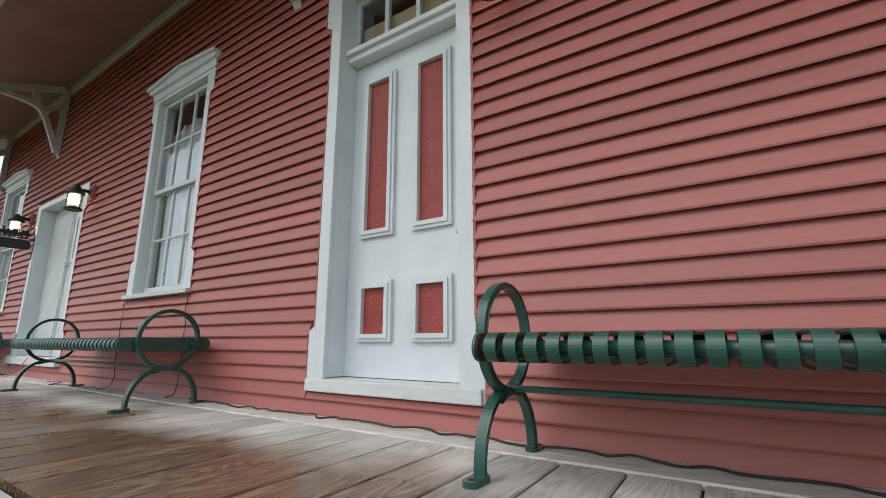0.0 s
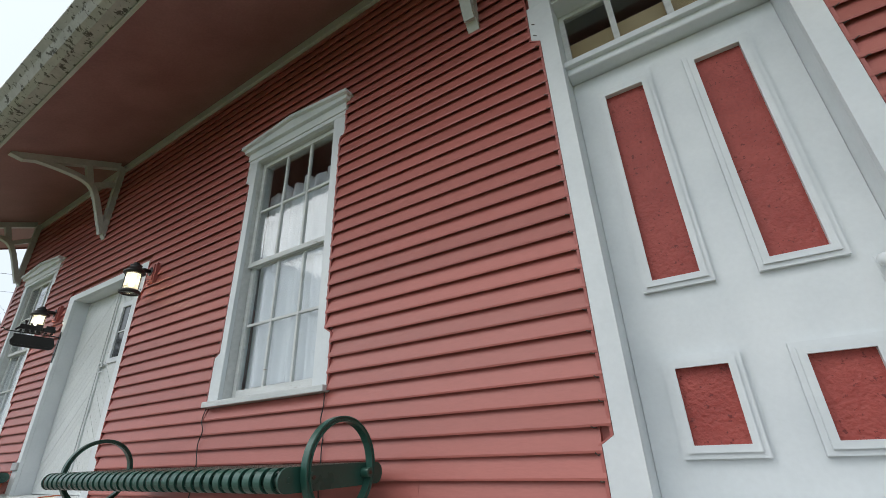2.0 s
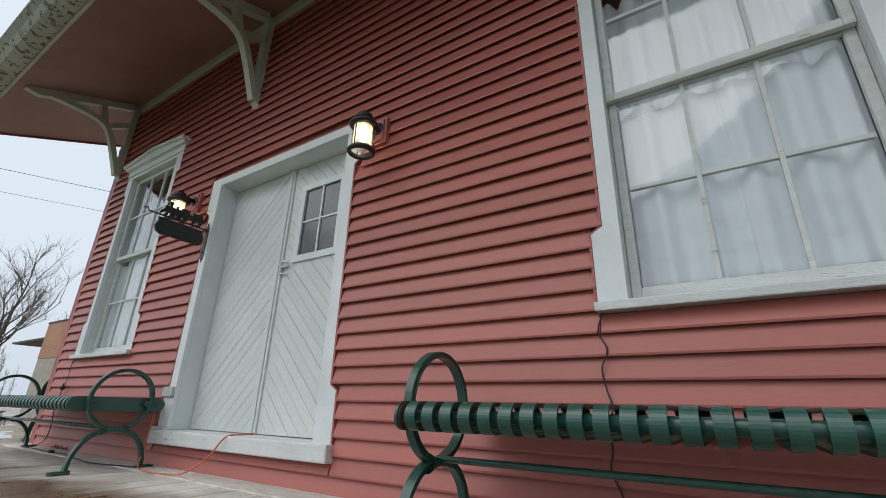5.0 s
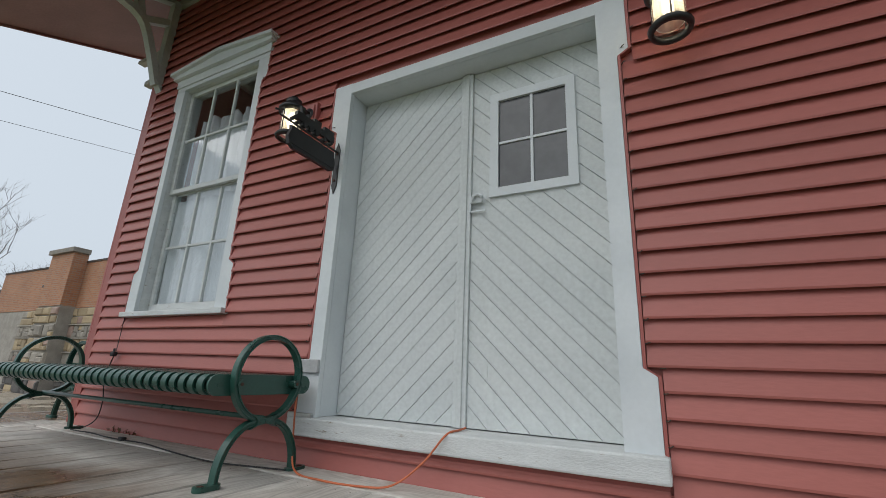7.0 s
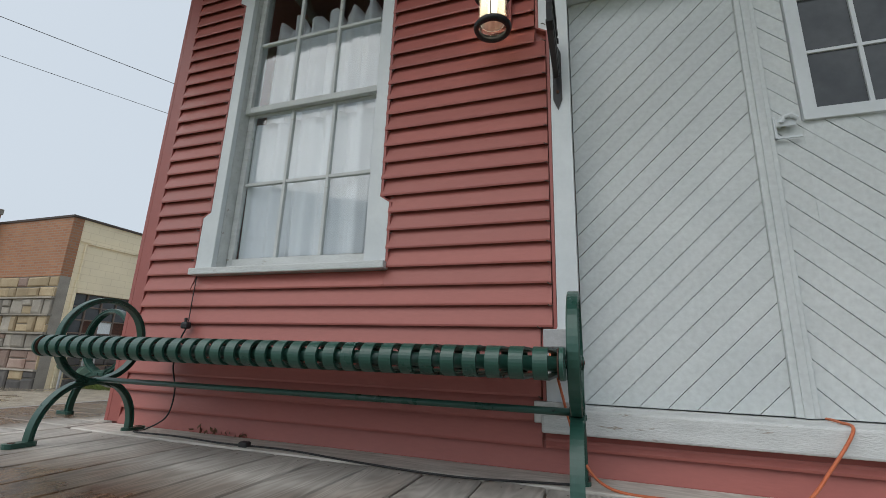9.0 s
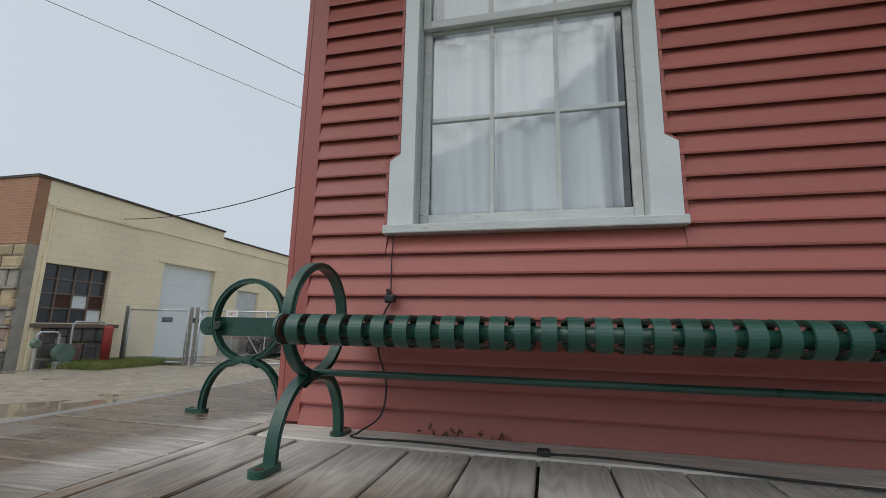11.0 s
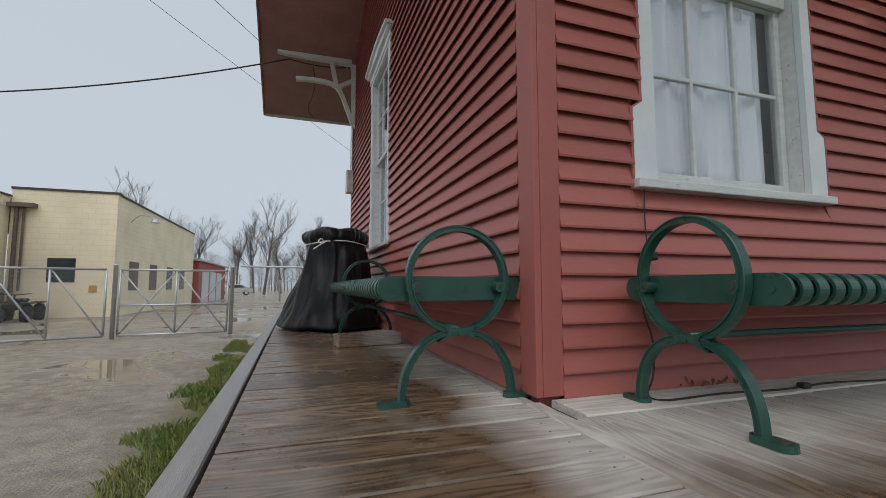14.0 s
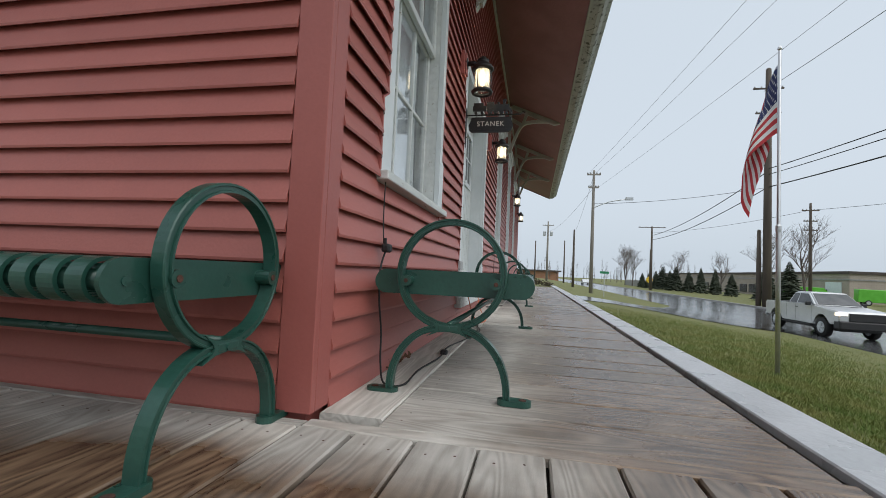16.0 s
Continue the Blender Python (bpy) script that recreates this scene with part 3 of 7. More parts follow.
def passenger_door(name, m):
    """A four-panel door under a three-light transom, in a stepped casing. Local x from the casing's foot."""
    w = 1.37
    ob = thing(name, m, "white panelled depot door with cracked red panels, closed", "door", kind="structure")
    for side, inner in ((-1, 0.165), (1, w - 0.165)):
        bm = bmesh.new()
        prism(bm, profile_casing(side, w, inner, 0.17, 0.55, 2.93, 3.22), -0.035, 0.0)
        part("casing", bm, WHITE, ob)
    part("head_board", boxed(0.03, w - 0.03, -0.034, 0.0, 3.223, 3.36), WHITE, ob)
    part("cap", pediment(bmesh.new(), 0.0, w, 3.362, 0.07, 0.05, -0.045), WHITE, ob)
    bm = bmesh.new()
    box(bm, 0.112, 0.165, 0.002, 0.20, 0.25, 3.25)
    box(bm, w - 0.165, w - 0.112, 0.002, 0.20, 0.25, 3.25)
    box(bm, 0.166, w - 0.166, 0.002, 0.20, 3.2, 3.27)
    part("jamb", bm, WHITE, ob)
    part("threshold", boxed(0.02, w - 0.02, -0.06, 0.21, 0.165, 0.245, 0.008), WHITE_WORN, ob, "worn threshold with flaking white paint")
    leaf = part("leaf", boxed(0.167, w - 0.167, 0.155, 0.20, 0.25, 2.60), WHITE, ob)
    for a0, a1, z0, z1 in ((0.335, 0.54, 1.245, 2.40), (0.80, 1.01, 1.245, 2.40), (0.335, 0.54, 0.53, 0.84), (0.80, 1.01, 0.53, 0.84)):
        bm = boxed(a0, a1, 0.151, 0.154, z0, z1)
        part("door_panel", bm, PANEL_RED, leaf, "cracked red painted panel")
        bm = picture_frame(bmesh.new(), a0, a1, z0, z1, 0.048, 0.128, 0.153)
        picture_frame(bm, a0 + 0.002, a1 - 0.002, z0 + 0.002, z1 - 0.002, 0.028, 0.116, 0.128)
        part("moulding", bm, WHITE, leaf)
    bm = bmesh.new()
    sweep(bm, [(1.135, 0.155, 1.14), (1.135, 0.115, 1.14)], 0.011, 8)
    bmesh.ops.create_uvsphere(bm, u_segments=14, v_segments=8, radius=0.028, matrix=Matrix.Translation((1.135, 0.10, 1.14)))
    part("door_knob", bm, WHITE, leaf, "white painted round knob", True)
    bm = boxed(1.118, 1.15, 0.15, 0.155, 1.06, 1.19)
    part("lock_plate", bm, WHITE, leaf)
    bm = boxed(0.165, w - 0.165, 0.06, 0.19, 2.605, 2.70, 0.01)
    box(bm, 0.150, w - 0.150, 0.03, 0.16, 2.655, 2.698, 0.006)
    part("transom_bar", bm, WHITE, ob)
    fr = bmesh.new()
    for a in (0.167, 0.467, 0.767, 1.068):
        box(fr, a + 0.0, a + 0.035, 0.13, 0.165, 2.70, 3.20)
    box(fr, 0.2021, w - 0.2021, 0.131, 0.164, 2.701, 2.735)
    box(fr, 0.2021, w - 0.2021, 0.131, 0.164, 3.165, 3.199)
    part("transom_frame", fr, WHITE_WORN, ob)
    for a in (0.202, 0.502, 0.802):
        p = part("pane", boxed(a, a + 0.265, 0.146, 0.149, 2.735, 3.165), GLASS, ob)
        p.visible_shadow = False
    part("paper_blind", boxed(0.2, w - 0.2, 0.185, 0.188, 2.70, 2.97), surface("tan_paper", (0.5, 0.38, 0.2), (0.58, 0.46, 0.27), 0.8, 4, 50), ob, "tan paper blind behind the transom")
    return ob


def clip_poly(poly, inside, cross):
    out = []
    for i, p in enumerate(poly):
        q = poly[(i + 1) % len(poly)]
        if inside(p):
            out.append(p)
            if not inside(q):
                out.append(cross(p, q))
        elif inside(q):
            out.append(cross(p, q))
    return out


def clip_rect(poly, a0, a1, b0, b1):
    for k, v, keep_less in ((0, a0, False), (0, a1, True), (1, b0, False), (1, b1, True)):
        def inside(p):
            return p[k] <= v + 1e-9 if keep_less else p[k] >= v - 1e-9

        def cross(p, q):
            t = (v - p[k]) / (q[k] - p[k])
            return (p[0] + (q[0] - p[0]) * t, p[1] + (q[1] - p[1]) * t)
        poly = clip_poly(poly, inside, cross)
        if len(poly) < 3:
            return []
    return poly


def diagonal_boards(leaf, a0, a1, z0, z1, up, holes=(), pitch=0.0815, y0=0.150, y1=0.164):
    d = 1 if up else -1
    k = math.sqrt(2) * pitch
    start = z0 - (a1 - a0) - k
    i = 0
    rnd = random.Random(4)
    while start + i * k < z1 + (a1 - a0) + k:
        b = start + i * k
        g = 0.0045
        strip = [(a0, b + g if up else b + g + (a1 - a0)), (a1, b + g + (a1 - a0) if up else b + g), (a1, b + k + (a1 - a0) if up else b + k), (a0, b + k if up else b + k + (a1 - a0))]
        regions = [(a0, a1, z0, z1)]
        for h in holes:
            regions = [(a0, h[0], z0, z1), (h[1], a1, z0, z1), (h[0], h[1], z0, h[2]), (h[0], h[1], h[3], z1)]
        for r in regions:
            poly = clip_rect(strip, *r)
            if len(poly) >= 3:
                area = abs(sum(poly[n][0] * poly[(n + 1) % len(poly)][1] - poly[(n + 1) % len(poly)][0] * poly[n][1] for n in range(len(poly)))) / 2
                if area > 2e-4:
                    o = rnd.uniform(-0.0015, 0.0015)
                    part("board", prism(bmesh.new(), poly, y0 + o, y1), WHITE_DOOR, leaf)
        i += 1


WHITE_DOOR = surface("grey_white_door_paint", (0.57, 0.605, 0.60), (0.65, 0.68, 0.67), 0.5, 2.2, 40, bump=0.15, wear=((0.36, 0.33, 0.29), -0.005, 18.0), vary=0.06)


def baggage_door(name, m):
    """A wide pair of doors boarded on the diagonal, the right leaf with four small panes."""
    w = 2.0
    ob = thing(name, m, "wide white double baggage door of diagonal boards, closed", "door", kind="structure")
    for side in (-1, 1):
        inner = 0.15 if side < 0 else w - 0.15
        e, s = (0.0, 0.055) if side < 0 else (w, w - 0.055)
        bm = bmesh.new()
        prism(bm, [(e, 0.17), (e, 0.57), (s, 0.61), (s, 2.18), (e, 2.22), (e, 2.57), (inner, 2.57), (inner, 0.17)], -0.035, 0.0)
        part("casing", bm, WHITE, ob)
    part("head_board", boxed(0.1505, w - 0.1505, -0.034, 0.0, 2.49, 2.568), WHITE, ob)
    bm = bmesh.new()
    box(bm, 0.112, 0.15, 0.002, 0.205, 0.27, 2.525)
    box(bm, w - 0.15, w - 0.092, 0.002, 0.205, 0.27, 2.525)
    box(bm, 0.151, w - 0.151, 0.002, 0.205, 2.49, 2.525)
    part("jamb", bm, WHITE, ob)
    part("threshold", boxed(-0.02, w + 0.02, -0.085, 0.21, 0.165, 0.268, 0.01), WHITE_WORN, ob, "weathered threshold with flaking white paint")
    left = part("leaf", boxed(0.153, 0.9645, 0.165, 0.205, 0.272, 2.488), WHITE_DOOR, ob)
    diagonal_boards(left, 0.155, 0.964, 0.275, 2.485, True)
    right = part("leaf", boxed(0.965, w - 0.153, 0.165, 0.205, 0.272, 2.488), WHITE_DOOR, ob)
    diagonal_boards(right, 1.05, w - 0.155, 0.275, 2.485, False, [(1.165, 1.69, 1.58, 2.275)])
    part("astragal", boxed(0.965, 1.048, 0.132, 0.165, 0.272, 2.485, 0.005), WHITE_DOOR, ob)
    part("astragal_edge", boxed(0.99, 1.025, 0.122, 0.132, 0.272, 2.485, 0.003), WHITE_DOOR, ob)
    fr = picture_frame(bmesh.new(), 1.225, 1.64, 1.630, 2.225, 0.055, 0.132, 0.16)
    fw = part("window_frame", fr, WHITE, right)
    part("muntin", boxed(1.425, 1.442, 0.14, 0.158, 1.630, 2.225), WHITE, right)
    for a0, a1 in ((1.225, 1.425), (1.442, 1.64)):
        part("muntin", boxed(a0, a1, 0.141, 0.157, 1.92, 1.935), WHITE, right)
    pane_back = surface("dusty_dark_pane", (0.05, 0.055, 0.06), (0.10, 0.105, 0.11), 0.12, 3, 30, bump=0.02)
    for a0, a1 in ((1.225, 1.425), (1.442, 1.64)):
        for z0, z1 in ((1.630, 1.92), (1.935, 2.225)):
            part("pane", boxed(a0, a1, 0.150, 0.153, z0, z1), pane_back, right, "dusty dark glass")
    bm = boxed(1.045, 1.15, 0.126, 0.134, 1.49, 1.50)
    box(bm, 1.045, 1.055, 0.122, 0.134, 1.49, 1.60)
    box(bm, 1.05, 1.13, 0.116, 0.130, 1.545, 1.585, 0.004)
    sweep(bm, [(1.07, 0.108, 1.56), (1.08, 0.104, 1.585), (1.11, 0.104, 1.592), (1.135, 0.108, 1.575)], 0.011, 8)
    part("hasp", bm, WHITE, ob, "white painted hasp and latch")
    return ob


passenger_door("door_1", pose(9.185, 0, -0.012))
baggage_door("door_2", pose(2.653, 0, 0))


# ---- clapboard siding ----
PITCH, FIRST = 0.1016, 0.113
TRIM_S = [(x, x + w, 0.905, 3.34) for x, w in WINDOWS_S] + [(2.633, 4.673, 0.165, 2.57), (9.185, 10.555, 0.155, 3.51)]
TRIM_W = [(x, x + WIN_W, 0.905, 3.34) for x in WINDOWS_W]
board_meshes = {}


def clapboard(length, height):
    key = (round(length, 3), round(height, 3))
    if key not in board_meshes:
        bm = bmesh.new()
        prism(bm, [(-0.037, -0.012), (-0.039, -0.002), (-0.006, height + 0.012), (0.0, height + 0.012), (0.0, 0.026), (-0.0275, 0.026), (-0.031, -0.010)], 0, length, "x")
        bmesh.ops.recalc_face_normals(bm, faces=bm.faces)
        me = bpy.data.meshes.new("clapboard")
        bm.to_mesh(me)
        bm.free()
        me.materials.append(RED)
        board_meshes[key] = me
    return board_meshes[key]


def side_wall(parent, a0, a1, trims, top, gable=None):
    rnd = random.Random(11)
    z, k = FIRST - PITCH, 0
    while z < top:
        h = PITCH
        lo, hi = a0, a1
        if gable and z + h > gable[0]:
            cut = (z + h - gable[0]) / SLOPE
            lo, hi = max(a0, gable[1] + cut), min(a1, gable[2] - cut)
            if hi - lo < 0.2:
                break
        elif z + h > top:
            h = top - z - 0.012
            if h < 0.02:
                break
        spans, x = [], lo
        for t0, t1, b0, b1 in sorted(trims):
            if b0 < z + h - 0.012 and b1 > z + 0.012:
                if b0 - z > 0.02:
                    # a board ripped to fit under the sill
                    o = new("clapboard", clapboard(t1 - t0 - 0.024, b0 - z - 0.0135))
                    o.parent = parent
                    o.matrix_local = pose(t0 + 0.012, -0.001, z)
                # the casing is stepped, so the boards run up to its narrower shaft there
                ins = 0.055 if (b0 > 0.5 and 1.33 < z < 2.88) or (b1 > 3.5 and 0.6 < z < 2.88) or (b1 < 2.6 and 0.62 < z < 2.1) else 0.0
                spans.append((x, t0 + ins + (0.01 if b0 > 0.5 or b1 > 3.5 else 0.0)))
                x = t1 - ins - (0.01 if b0 > 0.5 or b1 > 3.5 else 0.0)
        spans.append((x, hi))
        for s0, s1 in spans:
            cuts = [s0]
            if s1 - s0 > 2.6 and rnd.random() < 0.4:
                cuts.append(round(s0 + rnd.uniform(0.9, s1 - s0 - 0.9), 2))
            cuts.append(s1)
            for c0, c1 in zip(cuts, cuts[1:]):
                if c1 - c0 > 0.01:
                    o = new("clapboard", clapboard(c1 - c0 - 0.002, h))
                    o.parent = parent
                    o.matrix_local = pose(c0, -0.0015 + rnd.uniform(-0.001, 0.001), z, 0, 0, 0)
        z += PITCH


side_wall(wall_south, 0.095, LENGTH - 0.1, TRIM_S, SOFFIT_Z - 0.12)
side_wall(wall_west, -DEPTH + 0.1, -0.095, TRIM_W, RIDGE_Z, (SOFFIT_Z - 0.06, -DEPTH, 0.0))
bm = bmesh.new()
box(bm, 0.0, 0.095, -0.032, 0.0, 0.015, SOFFIT_Z - 0.1, 0.003)
tagged(part("corner_board", bm, RED_TRIM), "red painted vertical corner board of the depot", "trim", kind="structure")
tagged(part("corner_board", boxed(-0.032, -0.001, -0.032, 0.095, 0.015, SOFFIT_Z - 0.1, 0.003), RED_TRIM), "red painted vertical corner board of the depot", "trim", kind="structure")
tagged(part("corner_board", boxed(-0.032, -0.001, DEPTH - 0.1, DEPTH, 0.015, SOFFIT_Z - 0.1, 0.003), RED_TRIM), "red painted vertical corner board of the depot", "trim", kind="structure")
tagged(part("corner_board", boxed(LENGTH - 0.1, LENGTH, -0.032, -0.001, 0.015, SOFFIT_Z - 0.1, 0.003), RED_TRIM), "red painted vertical corner board of the depot", "trim", kind="structure")
GREY_TRIM = surface("grey_green_trim_paint", (0.40, 0.44, 0.41), (0.50, 0.53, 0.50), 0.5, 3, 40, bump=0.15, wear=((0.26, 0.25, 0.22), 0.02, 9))
bm = boxed(0.0, LENGTH, -0.045, -0.001, SOFFIT_Z - 0.135, SOFFIT_Z - 0.02, 0.004)
tagged(part("frieze_board", bm, GREY_TRIM), "grey-green painted board under the eave", "trim", kind="structure")
GUTTER = surface("grimy_gutter", (0.34, 0.36, 0.35), (0.47, 0.48, 0.47), 0.5, 3, 30, (1, 1, 1), 0.2, wear=((0.07, 0.07, 0.06), 0.17, 13))
for sgn, y in ((-1, -EAVE_Y), (1, DEPTH + EAVE_Y)):
    a, b = sorted((y + sgn * 0.002, y + sgn * 0.03))
    tagged(part("fascia", boxed(-GABLE, LENGTH + GABLE, a, b, EAVE_Z - 0.035, EAVE_Z + 0.13), GREY_TRIM), "grey-green fascia board along the eave", "trim", kind="structure")
    prof = [(y + sgn * (0.032 + p), EAVE_Z + q) for p, q in ((0.0, -0.01), (0.10, -0.015), (0.16, 0.01), (0.21, 0.06), (0.27, 0.10), (0.27, 0.13), (0.0, 0.13))]
    g = part("gutter", prism(bmesh.new(), prof, -GABLE, LENGTH + GABLE, "x"), GUTTER)
    tagged(g, "pale grimy metal gutter along the eave", "gutter", kind="structure")
for x0, x1 in ((-GABLE - 0.03, -GABLE - 0.003), (LENGTH + GABLE + 0.003, LENGTH + GABLE + 0.03)):
    bm = bmesh.new()
    prism(bm, [(-EAVE_Y - 0.03, EAVE_Z - 0.04), (DEPTH / 2, RIDGE_Z - 0.03), (DEPTH + EAVE_Y + 0.03, EAVE_Z - 0.04), (DEPTH + EAVE_Y + 0.03, EAVE_Z + 0.14), (DEPTH / 2, RIDGE_Z + 0.16), (-EAVE_Y - 0.03, EAVE_Z + 0.14)], x0, x1, "x")
    tagged(part("bargeboard", bm, SOFFIT), "dark red bargeboard along the gable edge", "trim", kind="structure")


def eave_bracket(m, slope=SLOPE, reach=1.16):
    """A sawn timber bracket in the plane x = 0: wall leg, raking top, curved brace and two struts. -y points out."""
    ob = thing("eave_bracket", m, "grey painted sawn timber bracket under the eave", "bracket", "eave brackets")
    t = 0.045
    bm = bmesh.new()
    prism(bm, [(-0.002, 3.28), (-0.05, 3.36), (-0.085, 3.40), (-0.07, 3.46), (-0.075, 4.42), (-0.002, 4.42)], -t, t, "x")
    part("wall_leg", bm, GREY_TRIM, ob)
    bm = bmesh.new()
    top = SOFFIT_Z - 0.006
    prism(bm, [(-0.08, top - slope * 0.08), (-reach, top - slope * reach), (-reach - 0.01, top - slope * reach - 0.035), (-reach + 0.12, top - slope * reach - 0.055), (-0.08, top - slope * 0.08 - 0.10)], -t * 0.98, t * 0.98, "x")
    part("top_rail", bm, GREY_TRIM, ob)
    bm = bmesh.new()
    # a straight lower leg that knees over into the flatter outer arm
    knee = [(-0.045, 3.345), (-0.10, 3.50), (-0.16, 3.66), (-0.22, 3.81), (-0.275, 3.92), (-0.335, 3.985), (-0.42, 4.025), (-0.55, 4.045), (-0.70, 4.05), (-0.86, 4.045), (-1.0, 4.03)]
    inner, outer = [], []
    for k, (y, z) in enumerate(knee):
        (y0, z0), (y1, z1) = knee[max(k - 1, 0)], knee[min(k + 1, len(knee) - 1)]
        n = math.hypot(y1 - y0, z1 - z0)
        ny, nz = (z1 - z0) / n * 0.032, -(y1 - y0) / n * 0.032
        inner.append((y + ny, z + nz))
        outer.append((y - ny, z - nz))
    prism(bm, inner + outer[::-1], -t * 0.9, t * 0.9, "x")
    part("curved_brace", bm, GREY_TRIM, ob)
    for (y0, z0), (y1, z1) in (((-0.07, 4.12), (-0.30, 3.98)), ((-0.42, top - slope * 0.42 - 0.07), (-0.33, 3.98))):
        bm = bmesh.new()
        d = Vector((y1 - y0, z1 - z0)).normalized() * 0.035
        prism(bm, [(y0 - d.y, z0 + d.x), (y1 - d.y, z1 + d.x), (y1 + d.y, z1 - d.x), (y0 + d.y, z0 - d.x)], -t * 0.8, t * 0.8, "x")
        part("strut", bm, GREY_TRIM, ob)
    return ob


first = eave_bracket(pose(0.12, -0.03, 0))
for x in (3.11, 8.8, 11.95, 15.0):
    copy_thing(first, pose(x, -0.03, 0))
eave_bracket(pose(-0.03, 5.95, -0.05, 0, 0, -90), 0.02, 1.3)
eave_bracket(pose(-0.03, 0.35, -0.05, 0, 0, -90), 0.02, 1.3)


# ---- benches ----
def cast_band(bm, x, points, closed=False):
    """A cast flat bar with a shallow channel in both faces, bent along points (y, z) at local x."""
    prof = [(-0.0215, -0.0125), (-0.0215, -0.0075), (-0.0155, -0.0055), (-0.0155, 0.0045), (-0.0195, 0.0065), (-0.0195, 0.0105), (-0.0165, 0.0135)]
    prof = prof + [(-a, b) for a, b in prof[::-1]]
    n, rings = len(points), []
    for i, (y, z) in enumerate(points):
        (ya, za), (yb, zb) = (points[i - 1], points[(i + 1) % n]) if closed else (points[max(i - 1, 0)], points[min(i + 1, n - 1)])
        d = math.hypot(yb - ya, zb - za)
        ny, nz = (zb - za) / d, -(yb - ya) / d
        rings.append([bm.verts.new((x + a, y + ny * b, z + nz * b)) for a, b in prof])
    for i in range(n if closed else n - 1):
        a, b = rings[i], rings[(i + 1) % n]
        for k in range(len(prof)):
            bm.faces.new((a[k], a[(k + 1) % len(prof)], b[(k + 1) % len(prof)], b[k]))
    if not closed:
        bm.faces.new(rings[0][::-1])
        bm.faces.new(rings[-1])
    bmesh.ops.recalc_face_normals(bm, faces=bm.faces)
    return bm


def bench(m, label, length=2.43):
    """A backless steel-strap bench: cast ring ends on arched legs, straps rolled over two edges. Local x along the seat."""
    ob = thing("bench", m, label, "bench", "strap benches round the platform")
    z, half, r = 0.452, 0.280, 0.050
    for x, s in ((0.0, 1), (length, -1)):
        bm = cast_band(bmesh.new(), x, [(0.210 * math.cos(a), 0.49 + 0.210 * math.sin(a)) for a in (2 * math.pi * k / 56 for k in range(56))], True)
        end = part("ring_arm", bm, GREEN, ob)
        for q in (-1, 1):
            bm = bmesh.new()
            pts = [(q * (0.03 + 0.205 * math.sin(a)), 0.03 + 0.245 * math.cos(a)) for a in (math.pi / 2 * k / 18 for k in range(19))]
            cast_band(bm, x, (pts + [(q * 0.236, 0.012)])[::q])
            leg = part("arched_leg", bm, GREEN, ob)
            bm = bmesh.new()
            foot = [(x + 0.031 * math.cos(a), q * (0.262 + (0.038 if math.sin(a) > 0 else -0.030) + 0.031 * math.sin(a))) for a in (2 * math.pi * j / 16 for j in range(16))]
            prism(bm, foot, 0.0, 0.021, "z")
            part("foot_pad", bm, GREEN, leg)
            bm = lathe(bmesh.new(), [(0.015, 0.020), (0.015, 0.0225), (0.006, 0.0235)], (x, q * 0.298, 0), 10)
            part("bolt", bm, RUST, leg)
        bm = bmesh.new()
        prism(bm, [(-0.085, 0.314), (-0.058, 0.290), (-0.050, 0.276), (-0.058, 0.262), (-0.090, 0.240), (-0.045, 0.258), (0.0, 0.263), (0.045, 0.258), (0.090, 0.240), (0.058, 0.262), (0.050, 0.276), (0.058, 0.290), (0.085, 0.314), (0.045, 0.296), (0.0, 0.290), (-0.045, 0.296)], x - 0.024, x + 0.024, "x")
        box(bm, x - 0.026, x + 0.026, -0.040, 0.040, 0.264, 0.288, 0.004)
        part("hub_block", bm, GREEN, ob)
        bm = bmesh.new()
        sweep(bm, [(x - 0.03, 0, 0.274), (x + 0.03, 0, 0.274)], 0.010, 8)
        part("hub_bolt", bm, GREEN, ob)
        # end plate of the seat, set just inside the ring
        plate = [(c * (half) + 0.050 * math.cos(a), z + 0.050 * math.sin(a)) for c, lo in ((1, -90), (-1, 90)) for a in (radians(lo + 180 * k / 18) for k in range(19))]
        xo = x + s * 0.030
        bm = bmesh.new()
        prism(bm, plate, xo - 0.006, xo + 0.006, "x")
        part("end_plate", bm, GREEN, ob)
        bm = bmesh.new()
        prism(bm, [(a * 0.985, z + (b - z) * 0.93) for a, b in plate], xo + s * 0.008, xo + s * 0.012, "x")
        part("rust_edge", bm, RUST, ob, "rusted inner face of the seat end")
        for q in (-1, 1):
            bm = bmesh.new()
            sweep(bm, [(x - s * 0.024, q * 0.182, z + 0.006), (x + s * 0.03, q * 0.182, z + 0.006)], 0.022, 16)
            boss = part("boss", bm, GREEN, ob)
            bm = bmesh.new()
            sweep(bm, [(x - s * 0.0235, q * 0.182, z + 0.006), (x - s * 0.027, q * 0.182, z + 0.006)], 0.009, 8)
            part("bolt", bm, RUST, boss)
            bm = bmesh.new()
            sweep(bm, [(xo - s * 0.009, q * 0.272, z), (xo, q * 0.272, z)], 0.012, 12)
            part("bolt", bm, GREEN, ob)
    bm = bmesh.new()
    sweep(bm, [(0.0, 0, 0.288), (length, 0, 0.288)], 0.013, 8)
    part("stretcher", bm, GREEN, ob, "", True)
    for q in (-1, 1):
        bm = bmesh.new()
        sweep(bm, [(0.035, q * half, z), (length - 0.035, q * half, z)], 0.024, 10)
        part("seat_rod", bm, GREEN, ob, "", True)
    count = 32
    step = (length - 0.11) / count
    sb = bmesh.new()
    w = 0.044
